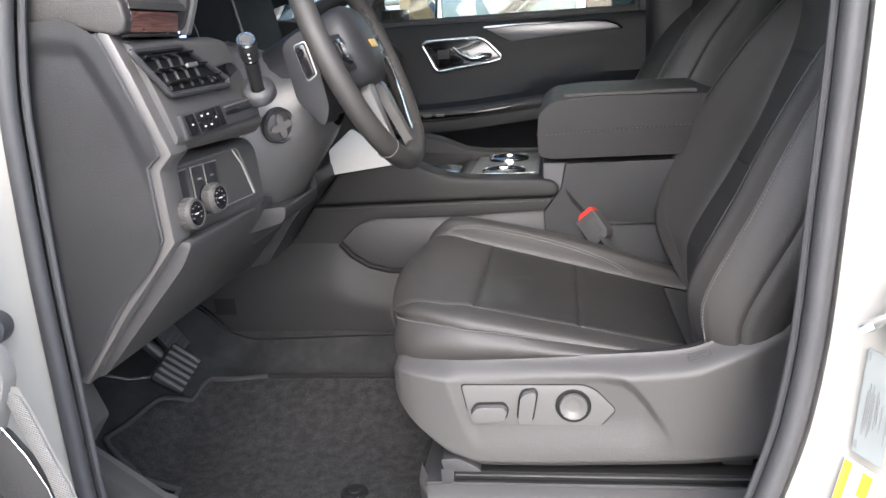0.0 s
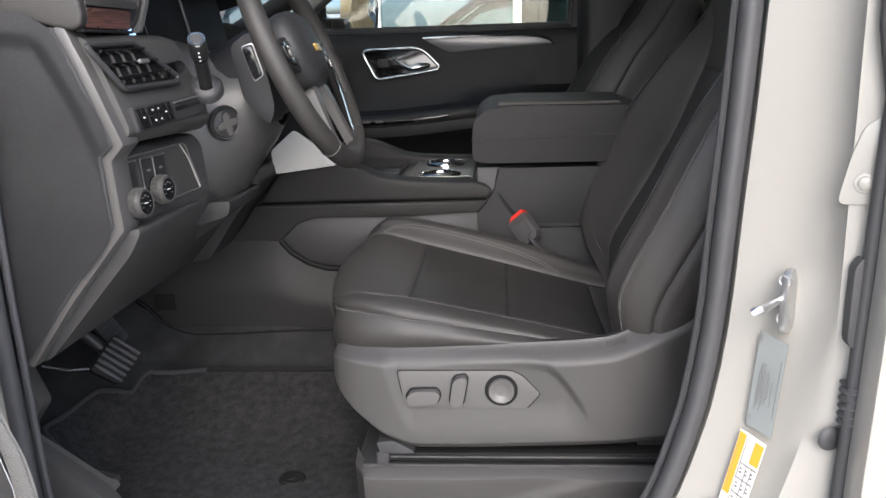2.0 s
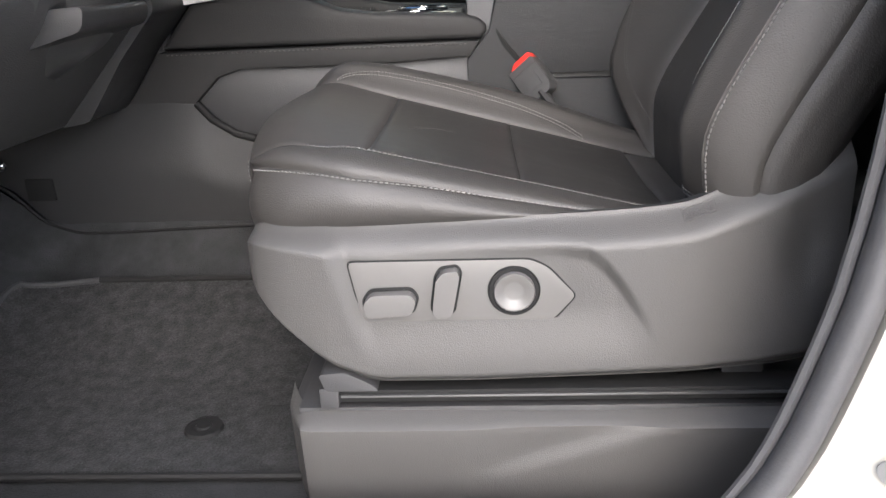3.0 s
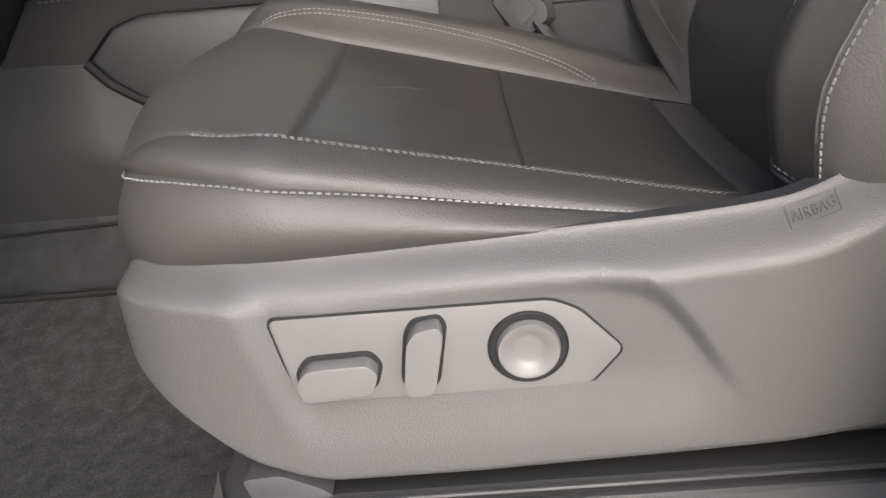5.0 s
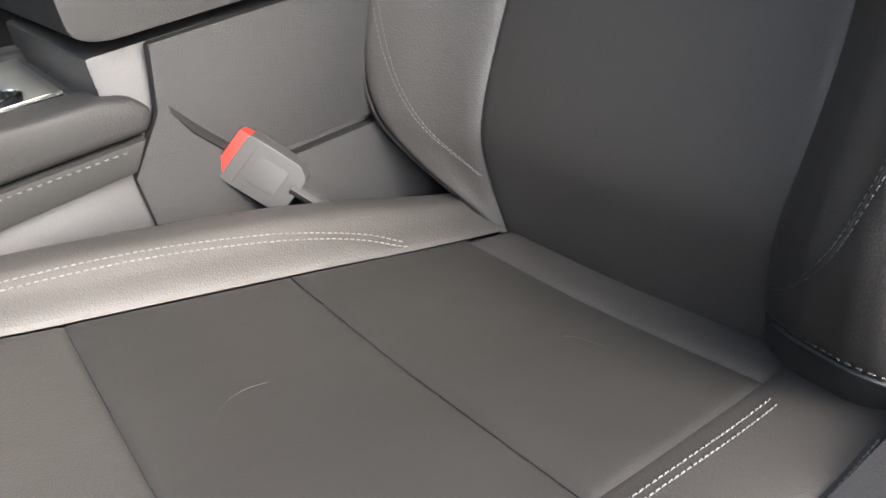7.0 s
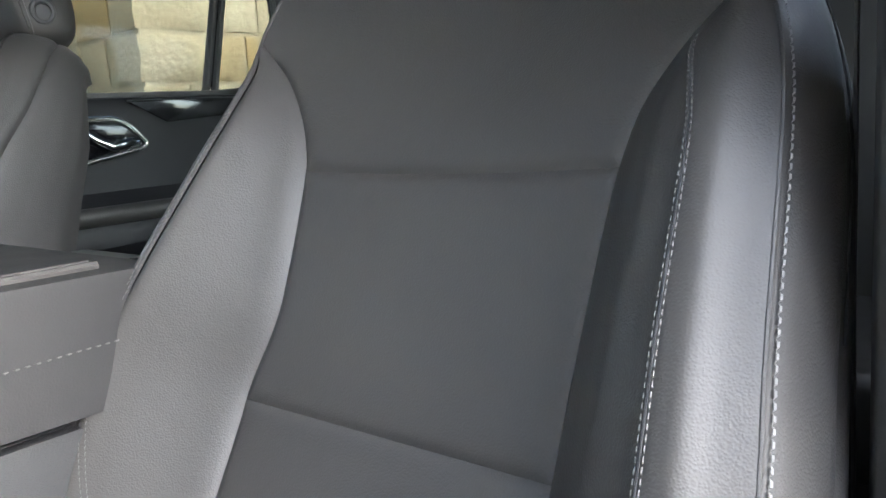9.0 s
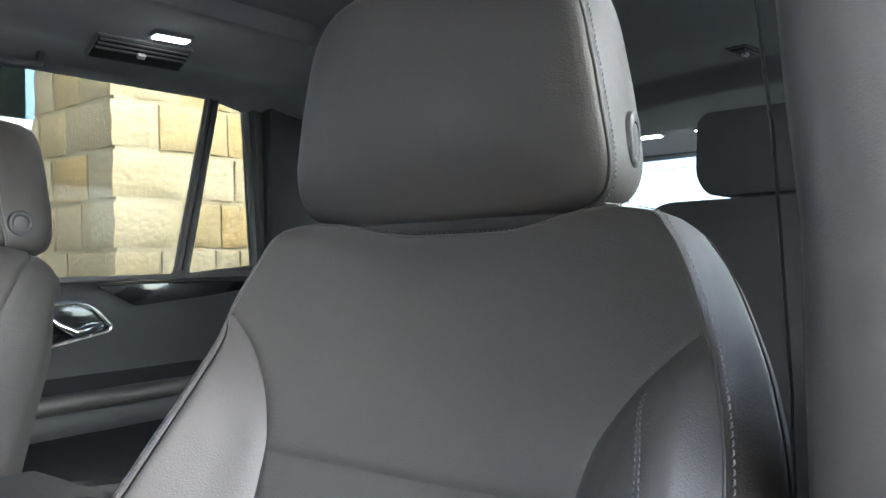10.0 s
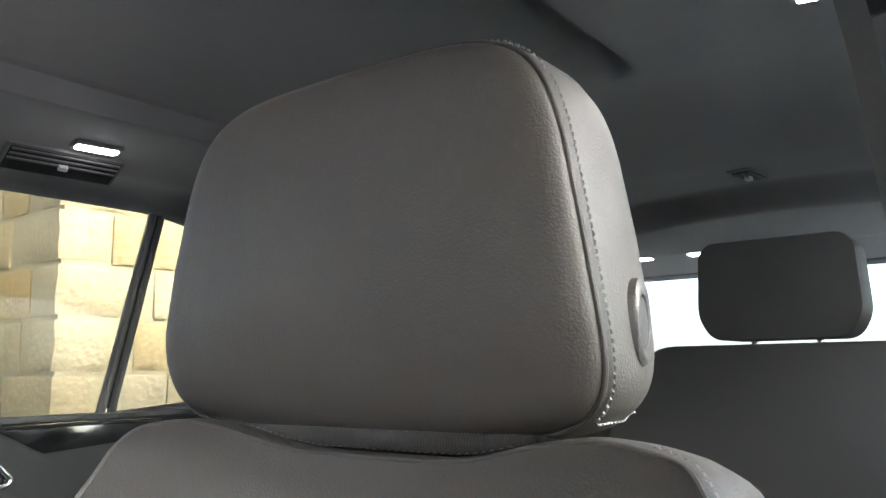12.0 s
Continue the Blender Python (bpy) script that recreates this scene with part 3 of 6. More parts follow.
# wheels
for wx in (-1.55, 1.95):
    for wy, s in ((-.16, -1), (2 * MID_Y + .16, 1)):
        ty = lathe([(.20, -.13), (.36, -.13), (.395, -.10), (.40, 0), (.395, .10), (.36, .13), (.20, .13)], 40)
        w = part("wheel", moved(ty, pose(wx, wy, .40, 90, 0, 0)), RUBBER, car, "black tyre")
        rm = lathe([(0, .06), (.05, .07), (.07, .03), (.17, .06), (.205, .11), (.215, .12), (.21, -.10)], 30)
        part("rim", moved(rm, pose(wx, wy, .40, 90 * -s, 0, 0)), SATIN, w, "silver alloy rim")

# rear driver-side door, closed
rdoor = thing("rear_door", "closed white rear door with black edge seal", "car door", (.9, -.27, .5), group="rear doors")
part("door_skin", prism([(.355, .55), (.361, .72), (.367, .90), (.375, 1.10), (.378, 1.33), (.387, 1.385), (1.42, 1.40), (1.40, .9), (1.25, .58)], "y", -.302, -.262, .004), PAINT, rdoor, "white painted door skin")
ds = [(.398, .45), (.402, .62), (.409, .806), (.415, .95), (.418, 1.05), (.421, 1.15), (.424, 1.225), (.426, 1.27), (.420, 1.305), (.414, 1.335), (.412, 1.40), (.430, 1.62), (.455, 1.80)]
part("edge_seal", tube([(x - .045, -.254, zz) for x, zz in ds], .008, 12, squash=1.2), RUBBER, rdoor, "black rubber edge seal")
part("door_frame", prism([(.38, 1.385), (.42, 1.385), (.47, 1.86), (.43, 1.86)], "y", -.285, -.24, .004), GLOSS, rdoor, "gloss black window frame")
part("belt_moulding", box(.385, 1.42, -.308, -.296, 1.352, 1.384, .003), SATIN, rdoor, "silver belt moulding")
part("belt_seal", box(.385, 1.42, -.303, -.262, 1.386, 1.398, .002), RUBBER, rdoor)
part("door_glass", prism([(.46, 1.40), (1.33, 1.40), (1.33, 1.87), (.505, 1.87)], "y", -.262, -.258, 0), PRIVACY_DARK, rdoor, smooth=False)
part("inner_panel", box(.48, 1.45, -.255, -.10, .60, 1.41, .02), DOOR_BLACK, rdoor)

# seals of the driver opening
seal = part("opening_seal", tube([(float(SEAL_X(z)) - .004, -.142, z) for z in np.concatenate([np.linspace(.42, .9, 24), np.linspace(.95, 1.74, 18)])], .016, 14, squash=.8), RUBBER, car, "black rubber opening seal")
part("seal_lip", tube([(float(SEAL_X(z)) - .018, -.130, z) for z in np.concatenate([np.linspace(.42, .9, 24), np.linspace(.95, 1.74, 18)])], .005, 8), RUBBER, car)
part("opening_seal", tube([(float(HX(z)) + .016, -.150, z) for z in np.linspace(.50, 1.49, 30)], .011, 12), RUBBER, car)
part("seal_lip", tube([(float(HX(z)) + .029, -.136, z) for z in np.linspace(.50, 1.49, 30)], .005, 8), RUBBER, car)
hub = lathe([(0, .014), (.015, .014), (.0185, .012), (.0195, .006), (.0195, -.03)], 28)
part("rubber_plug", moved(hub, pose(-.655, -.215, 1.049, 80, 0, 25)), RUBBER, car, "round black rubber plug")

# door striker on the post
st = thing("door_striker", "bright steel door striker loop bolted to the post", "striker", (.315, -.20, 1.05))
sp = prism(rounded([(-.215, 1.014), (-.196, 1.008), (-.184, 1.03), (-.184, 1.062), (-.196, 1.086), (-.212, 1.080)], .008), "x", .334, .341, .0015)
sp = moved(sp, Matrix.Translation((.338, -.2, 1.05)) @ pose(0, 0, 0, 0, 0, -42) @ Matrix.Translation((-.338, .2, -1.05)))
plate = part("base_plate", moved(sp, Matrix.Translation((-.020, .004, .0))), SATIN, st)
part("loop", tube([Vector(p) + Vector((-.020, .004, 0)) for p in [(.335, -.196, 1.052), (.312, -.220, 1.049), (.298, -.232, 1.047), (.292, -.231, 1.045), (.294, -.222, 1.043), (.312, -.205, 1.042), (.338, -.186, 1.044)]], .0045, 10), CHROME, st)
for zz in (1.028, 1.072):
    part("bolt", moved(lathe([(0, .005), (.004, .005), (.005, .003), (.007, .004), (.008, 0)], 14), pose(.3125, -.2005, zz, 90, 0, -48)), SATIN, st)
# hinge of the rear door
hg = thing("hinge_assembly", "white painted rear-door hinge with hex bolt", "hinge", (.37, -.24, 1.2))
part("leaf", moved(prism(rounded([(-.024, -.028), (.02, -.026), (.022, .030), (.012, .062), (-.004, .052), (-.014, .022)], .010), "y", -.0015, .003, .0015), pose(.366, -.2415, 1.19, 0, 0, -17)), PAINT, hg)
part("bolt", moved(lathe([(0, .005), (.005, .005), (.0065, .004), (.007, .002), (.010, .0015), (.011, 0)], 24), pose(.366, -.2430, 1.185, 90, 0, -17)), PAINT, hg)


def sticker(name, label, pts, mat, lift=0.0):
    """A flat sticker on the post given by its corners, with a little thickness."""
    a, b, c, d = [Vector(p) for p in pts]
    n = (b - a).cross(d - a).normalized()
    if n.x > 0:
        n = -n
    bm = bmesh.new()
    lo = [bm.verts.new(p + n * (.0015 + lift)) for p in (a, b, c, d)]
    hi = [bm.verts.new(p + n * (.0023 + lift)) for p in (a, b, c, d)]
    bm.faces.new(lo)
    bm.faces.new(hi)
    for i in range(4):
        bm.faces.new((lo[i], lo[(i + 1) % 4], hi[(i + 1) % 4], hi[i]))
    return bm


def on_post(k, z):
    """A place on the jamb: k runs from the seal (0) outwards (1)."""
    s = float(SEAL_X(z))
    p, q = Vector((s + .045, -.172, z)), Vector((s + .083, -.205, z))
    return p + (q - p) * k


def post_sticker(name, label, k0, k1, z0, z1, slant, base, bars):
    ob = thing(name, label, "sticker", tuple(on_post(.5, (z0 + z1) / 2)))

    def at(k, zz):
        return on_post(k + slant * (zz - z0), zz) + Vector((-.004, -.004, 0))
    q = [at(k0, z0), at(k1, z0 - .01), at(k1, z1 - .01), at(k0, z1)]
    part("sheet", sticker("sheet", "", q, base), base, ob, smooth=False)

    def cell(u0, u1, v0, v1, mat):
        def pt(u, v):
            return (q[0] * (1 - u) + q[1] * u) * (1 - v) + (q[3] * (1 - u) + q[2] * u) * v
        part("print", sticker("print", "", [pt(u0, v0), pt(u1, v0), pt(u1, v1), pt(u0, v1)], mat, .001), mat, ob, smooth=False)
    for b in bars:
        cell(*b)
    return ob


bars = [(.06, .13, .90, .97, PRINT), (.06, .13, .05, .12, PRINT), (.52, .53, .30, .66, PRINT), (.58, .59, .36, .60, PRINT), (.70, .712, .30, .56, PRINT)]
for i in range(5):
    bars.append((.20 + i * .055, .216 + i * .055, .2 + .06 * (i % 3), .62 + .08 * (i % 2), PRINT))
bars.append((.88, .905, .2, .8, PRINT))
post_sticker("certification_label", "silver-grey paper label with dark print on the door post", .14, .78, .893, 1.006, -1.2, LABEL_G, bars)
bars = [(.03, .28, .14, .97, LABEL_Y), (.64, .96, .66, .95, LABEL_Y), (.34, .97, .60, .612, PRINT), (.34, .97, .40, .412, PRINT), (.34, .97, .20, .212, PRINT), (.34, .352, .05, .95, PRINT), (.6, .612, .05, .62, PRINT), (.8, .812, .05, .62, PRINT)]
for i in range(3):
    for j in range(3):
        bars.append((.40 + j * .2, .50 + j * .2, .08 + .2 * i, .10 + .2 * i, PRINT))
        bars.append((.40 + j * .2, .47 + j * .2, .13 + .2 * i, .15 + .2 * i, PRINT))
bars.append((.10, .115, .2, .9, PRINT))
post_sticker("tyre_pressure_label", "white and yellow tyre information label on the door post", .18, .84, .795, .885, -1.2, LABEL_W, bars)
dot = lathe([(0, .0012), (.009, .0012), (.0095, 0)], 20)
single("round_sticker", moved(dot, Matrix.Translation(on_post(.1, .783) + Vector((-.004, -.004, 0))) @ pose(0, 0, 0, 90, 0, -48)), PRINT, "small round dark sticker on the door post", "sticker")
bump = prism(rounded([(.357, 1.022), (.362, 1.014), (.374, 1.016), (.374, 1.105), (.366, 1.112), (.358, 1.100)], .005), "y", -.258, -.243, .004)
single("rubber_bumper", bump, RUBBER, "long black rubber bumper on the door post", "bumper", group="post bumpers")
single("rubber_boot", tube([(.372, -.25, .928 + .0045 * i) for i in range(11)], [.011 if i % 2 else .0145 for i in range(11)], 14), RUBBER, "ribbed black cable boot beside the door post", "cable boot")
single("rubber_plug", moved(lathe([(0, .004), (.010, .004), (.013, .002), (.0145, 0)], 20), pose(.356, -.243, .905, 90, 0, 10)), RUBBER, "round black plug in the door post", "plug")

# ---------------------------------------------------------------- front seats



def front_seat(driver):
    def place(x, y, z):
        if not driver:
            x, y = x - .03, 2 * MID + .075 - y
        return np.stack([x + 0 * y + 0 * z, y + 0 * x + 0 * z, z + 0 * x + 0 * y], axis=-1)

    flip = 1.0 if driver else -1.0
    seat = thing("front_seat", "black leather driver seat with grey stitching and power side controls" if driver else "black leather front passenger seat with grey contrast stitching",
                 "car seat", (0.0, 0.27 if driver else 2 * MID - 0.27, 0.74), group="front seats")
    # --- cushion surface
    K = np.arange(10)
    px = curve1(K, [-.255, -.272, -.284, -.281, -.264, -.230, -.138, .013, .168, .245])
    pz = curve1(K, [.845, .895, .936, .963, .982, .989, .966, .926, .884, .866])
    ang = curve1(K, [180, 180, 178, 155, 122, 102, 92, 90, 90, 90])
    amp = curve1(K, [.004, .005, .006, .008, .012, .020, .034, .037, .025, .015])
    soft = curve1(K, [.2, .2, .25, .4, .7, .9, 1, 1, 1, 1])
    tuck = curve1(K, [1, 1, 1, .97, .85, .5, .05, 0, 0, 0])
    V = [.40, .475, .55, .625, .70, .74, .78, .82, .86, .90, .94, 1.0]
    vw = curve1(V, [0, .25, .5, .75, 1, 1, 1, 1, 1, 1, 1, 1])
    vy = curve1(V, [.425, .425, .425, .425, .425, .443, .460, .478, .495, .507, .514, .512])
    va = curve1(V, [0, 0, 0, 0, 0, .45, .92, 1, .8, .3, 0, 0])
    vh = curve1(V, [0, -.003, -.005, -.003, 0, 0, 0, 0, 0, -.004, -.03, -.09])
    # the near edge of the seat panels, from the foot of the nose up and back along the bolster
    near_y = curve1([0, 2, 3, 3.6, 4.2, 4.7, 5.0, 5.4, 6, 7, 8, 9], [.130, .130, .128, .122, .113, .106, .102, .096, .091, .110, .134, .146])
    droop = curve1([0, 1, 2, 3, 4, 4.6, 5, 5.5, 6, 9], [0, -.001, -.005, -.016, -.024, -.022, -.020, -.013, -.001, 0])

    def cushion(u, v):
        x, z, a = px(u), pz(u), np.radians(ang(u))
        h = vh(v) * soft(u) + va(v) * amp(u)
        w = vw(v)
        y = vy(v) + (near_y(u) - .425) * (1 - w)
        xx = x + h * np.cos(a) + .052 * ((y - .275) / .25) ** 2 * tuck(u)
        zz = z + h * np.sin(a) + droop(u) * np.clip(1 - w / .55, 0, 1) ** 2
        return place(xx, y, zz)

    # --- near flank: the seat panels' edge, the stitched edge of the bolster and the foot, each from the nose to the rear
    Q = np.arange(12)
    edge_u = curve1(Q, [3.0, 3.6, 4.2, 5.0, 5.55, 6, 6.4, 6.8, 7.2, 7.55, 7.95, 8.4])
    sx_, sy_, sz_ = curve1(Q, [-.2615, -.246, -.231, -.2, -.17, -.14, -.08, -.02, .04, .094, .16, .22]), curve1(Q, [.129, .092, .072, .052, .040, .034, .036, .045, .052, .055, .064, .075]), curve1(Q, [.9455, .951, .955, .957, .956, .952, .943, .929, .916, .907, .898, .892])
    fx_, fy_, fz_ = curve1(Q, [-.257, -.254, -.246, -.215, -.18, -.14, -.08, -.02, .04, .094, .16, .22]), curve1(Q, [.130, .095, .070, .042, .034, .031, .032, .034, .038, .044, .050, .056]), curve1(Q, [.868, .885, .892, .900, .903, .904, .905, .906, .907, .900, .892, .886])

    def flank_side(k, w):
        bulge = np.sin(np.pi * w) * .012 * step(0, 1.5, k) * (1 - step(8, 9.5, k) * .7)
        lean = step(0, 3, k)
        return place(fx_(k) + (sx_(k) - fx_(k)) * w - bulge * (1 - lean), fy_(k) + (sy_(k) - fy_(k)) * w - bulge * (.4 + .6 * lean), fz_(k) + (sz_(k) - fz_(k)) * w)

    def flank_top(k, w):
        u = edge_u(k)
        x1, y1, z1 = px(u) + .052 * ((near_y(u) - .275) / .25) ** 2 * tuck(u), near_y(u), pz(u) + droop(u)
        x0, y0, z0 = sx_(k), sy_(k), sz_(k)
        fat = step(0, 3, k)
        xc, yc, zc = (x0 + x1) / 2 - .004 * (1 - fat), y0 + (y1 - y0) * .16, z1 + .010 * fat - (y1 - y0) * .02
        a, b, c = (1 - w) ** 2, 2 * w * (1 - w), w * w
        return place(x0 * a + xc * b + x1 * c, y0 * a + yc * b + y1 * c, z0 * a + zc * b + z1 * c)

    def cloth(name, u0, u1, v0, v1, nu, nv, sides, mat=LEATHER, label="", parent=None, depth=0.006, width=0.005, fade=None, fn=None):
        bm = panel(fn or cushion, spaced(u0, u1, nu, .05), spaced(v0, v1, nv, .012), sides, depth, width, sign=flip, fade=fade, along=(-.25, -.62 * flip, .74) if fn else None)
        return part(name, bm, mat, parent or seat, label)

    cloth("cushion_front", 0, 6, .40, .70, 60, 30, "ulr", LEATHER, depth=.0042, width=.0035, label="smooth leather nose of the cushion")
    cloth("cushion_insert", 6, 7, .40, .70, 24, 26, "udlr", LEATHER_PERF, depth=.0035, width=.0035)
    cloth("cushion_insert", 7, 8, .40, .70, 24, 26, "udlr", LEATHER_PERF, depth=.0028, width=.0035)
    cloth("cushion_rear", 8, 9, .40, .70, 14, 26, "dlr", LEATHER)
    cloth("outer_bolster", 0, 11, 0, 1, 90, 26, "lr", depth=.0026, width=.0035, fn=flank_top, fade=lambda k, w: .3 + .7 * step(.5, 3.5, k))
    cloth("outer_side", 0, 11, 0, 1, 90, 22, "dr", depth=.0024, width=.0030, fn=flank_side, fade=lambda k, w: .3 + .7 * step(.5, 3.5, k))
    cloth("inner_bolster", 0, 9, .70, .86, 70, 24, "lr", depth=.003)
    cloth("inner_side", 0, 9, .86, 1.0, 70, 16, "l", depth=.002, width=.004)

    if driver:
        for u0, u1, v0, v1 in ((6.22, 6.55, .545, .575), (7.62, 7.70, .52, .475)):
            k = np.linspace(0, 1, 12)
            sp_ = cushion(u0 + (u1 - u0) * k, v0 + (v1 - v0) * k + .012 * np.sin(3 * k))
            part("scuff", tube([tuple(v + np.array([0, 0, -.0001])) for v in sp_], .00028, 5), LEATHER, seat, "faint pale scuff in the leather")

    def thread(fn, us, vs, parent=seat, name="stitching", step_mm=4.4, lift=.0003, r=.0007, off=(0, 0)):
        us, vs = np.array(us, float), np.array(vs, float)
        t = np.linspace(0, 1, len(us))
        tt = np.linspace(0, 1, 160)
        u, v = curve1(t, us)(tt) + off[0], curve1(t, vs)(tt) + off[1]
        e = 1e-3
        p = fn(u, v)
        n = np.cross(fn(u + e, v) - p, fn(u, v + e) - p)
        n /= np.linalg.norm(n, axis=1, keepdims=True) + 1e-12
        return stitches(p, n * flip, length=step_mm / 1000, gap=.0006, lift=lift, r=r)

    part("stitching", thread(flank_side, [.35, 1, 3, 5, 7, 9, 9.9], [.94, .94, .94, .94, .94, .92, .90], step_mm=4.4, r=.0008), THREAD_EDGE, seat, "pale grey single row of thread")
    part("stitching", joined(*[thread(flank_top, [3.5, 4, 5, 6, 7, 9, 9.8], [w + .02, w, w, w, w, w, w], step_mm=4.4, r=.0006) for w in (.89, .835)]), THREAD, seat, "pale grey double row of thread")
    part("stitching", thread(cushion, [.8, 1.6, 2.4, 2.9], [.412, .412, .412, .412], step_mm=4.4, r=.0007), THREAD_EDGE, seat, "short upright row of thread on the nose")
    rows = []
    for o in (-.0045, .0045):
        rows.append(thread(cushion, [5.0, 5.3, 5.8, 6.4, 7.0, 7.4, 7.62], [.712 + o, .737 + o, .757 + o, .760 + o, .752 + o, .735 + o, .712 + o], r=.0007))
    part("stitching", joined(*rows), THREAD_EDGE, seat, "pale grey double row of thread")

    # --- backrest front face
    K = np.arange(7)
    bx = curve1(K, [.203, .200, .284, .367, .420, .447, .461])
    bz = curve1(K, [.866, .950, 1.108, 1.282, 1.380, 1.441, 1.4755])
    HE = curve1([0, 1, 2, 2.4, 2.8, 3.2, 3.6, 4, 6], [.030, .046, .054, .046, .032, .018, .007, 0, 0])
    HC = curve1([0, 1, 2, 2.8, 3.2, 3.6, 4, 6], [.034, .052, .062, .047, .033, .016, 0, 0])
    E0 = curve1([0, 1, 2, 2.4, 2.8, 3.2, 3.6, 4, 4.4, 4.8, 5.2, 5.6, 5.8, 5.95, 6], [.056, .036, .022, .029, .036, .044, .056, .070, .084, .097, .110, .122, .140, .168, .20])
    E1 = curve1([0, .35, .7, 1, 1.3, 1.7, 2, 2.4, 2.8, 3.2, 3.6, 4, 4.4, 4.8, 5.2, 5.6, 5.85, 5.95, 6], [.428, .458, .502, .536, .560, .573, .567, .543, .520, .510, .509, .512, .509, .503, .499, .494, .474, .450, .41])
    if not driver:
        E1 = curve1([0, 1, 2, 3, 4, 5, 5.6, 5.85, 5.95, 6], [.520, .556, .578, .566, .548, .530, .515, .49, .46, .41])
    HF = curve1(K, [.004, .050, .076, .044, .004, .0, 0])
    R0 = curve1([0, .8, 1.6, 2, 2.8, 3.2, 3.6, 4], [.168, .162, .151, .155, .149, .141, .115, .070])
    L0 = curve1([0, 1, 2, 2.4, 3, 3.2, 3.6, 4], [.425, .438, .445, .430, .436, .445, .473, .512])
    wing = curve1(K, [0, 0, .005, .018, .030, .028, .012])

    def R(s):
        return np.where(np.asarray(s) < 4, R0(s), E0(s))

    def L(s):
        return np.where(np.asarray(s) < 4, L0(s), E1(s))
    NX, NZ = -.875, .484

    def face(s, y, h):
        dip = .0145 * step(4.4, 6, s) * step(.16, .26, y) * (1 - step(.35, .47, y))
        crown = -.008 + wing(s) * ((y - .285) / .215) ** 2
        q = h + crown
        return place(bx(s) + NX * q, y, bz(s) + NZ * q - dip)

    def insert(s, w):
        return face(s, R(s) + (L(s) - R(s)) * w, 0 * w)

    w_edge = curve1([0, .12, .3, .5, 1], [1, .74, .28, 0, 0])
    w_crest = curve1([0, .12, .26, .40, .60, .82, 1], [0, .36, .84, 1, .84, .40, 0])
    wf = curve1([0, .06, .20, .42, .7, 1], [.80, .92, 1, .76, .36, 0])

    def bolster(near):
        def fn(s, w):
            a, b = (E0(s), R(s)) if near else (E1(s), L(s))
            return face(s, a + (b - a) * w, HE(s) * w_edge(w) + HC(s) * w_crest(w) if near else HF(s) * wf(w))
        return fn

    def pad(name, fn, s0, s1, w0, w1, ns, nw, sides, mat=LEATHER, label="", depth=.0035, width=.005, fade=None):
        return part(name, panel(fn, spaced(s0, s1, ns, .06), spaced(w0, w1, nw, .03), sides, depth, width, along=(NX, 0, NZ), fade=fade), mat, seat, label)

    def low_only(s, w):
        return 1 - step(3.7, 3.98, s)

    pad("backrest_insert", insert, 0, 2, 0, 1, 24, 26, "udlr", LEATHER)
    pad("backrest_insert", insert, 2, 3, 0, 1, 22, 26, "udlr", LEATHER)
    pad("shoulder_panel", insert, 3, 6, 0, 1, 60, 40, "dlr", LEATHER, fade=low_only)
    for near, name, sg in ((True, "outer_back_bolster", 1.0), (False, "inner_back_bolster", -1.0)):
        fn = bolster(near)
        if near:
            pad("bolster_foot", fn, 0, .43, 0, 1.0, 12, 30, "ur", FABRIC, depth=.002, label="ribbed dark fabric foot of the bolster")
            pad(name, fn, .43, 4.0, 0, 1.0, 60, 34, "dr", LEATHER, depth=.0025, fade=low_only)
        else:
            pad(name, fn, 0, 4.0, .0, .20, 60, 12, "r", LEATHER, depth=.0022, width=.003, fade=low_only)
            pad(name, fn, 0, 4.0, .20, 1.0, 60, 22, "lr", LEATHER, fade=low_only)
        us = np.array([.68, .8, 1.2, 1.6, 2.8, 3.2, 3.58] if near else [.75, 1.0, 1.5, 2.2, 3, 3.5, 3.85])
        ws = np.array([.97, .76, .46, .36, .37, .47, .73] if near else [.95, .66, .36, .20, .20, .20, .22])
        t, tt = np.linspace(0, 1, 7), np.linspace(0, 1, 200)
        rows = []
        for o in (-.017, .017):
            p = fn(curve1(t, us)(tt), curve1(t, ws)(tt) + o)
            rows.append(stitches(p, np.array([NX, 0, NZ]), length=.0042, gap=.0006, r=.0005))
        part("stitching", joined(*rows), THREAD, seat, "pale grey double row of thread")
        if near:
            wq = np.linspace(.02, .93, 60)
            part("stitching", stitches(fn(.46 + 0 * wq, wq), np.array([NX, 0, NZ]), length=.0045, gap=.0018, r=.0006), THREAD, seat, "short row of thread across the bolster foot")
            part("seam", tube([tuple(v) for v in fn(.40 + 0 * wq[::4], wq[::4])], .0012, 6), PLASTIC_DARK, seat)
            part("seam", tube([tuple(v) for v in fn(curve1(t, us)(tt[::4]), curve1(t, ws)(tt[::4]))], .0009, 6), PLASTIC_DARK, seat)

    # --- the strip round the backrest, and its back
    s = np.concatenate([np.linspace(0, 4, 30), np.linspace(4.1, 5.6, 16), np.linspace(5.66, 6, 18)])
    rim = np.concatenate([face(s, E0(s), HE(s)), face(np.full(22, 6.0), np.linspace(.21, .395, 22), np.zeros(22)), face(s[::-1], E1(s[::-1]), .80 * HF(s[::-1]))])
    out = np.gradient(rim, axis=0)
    nn = np.array([NX, 0, NZ])
    out = np.cross(out, nn) * flip
    out /= np.linalg.norm(out, axis=1, keepdims=True) + 1e-12
    for _ in range(6):
        out[1:-1] = (out[:-2] + out[1:-1] + out[2:]) / 3
    if out[10, 1] * flip > 0:
        out = -out
    depth = np.array([0, .004, .012, .03, .048, .056])
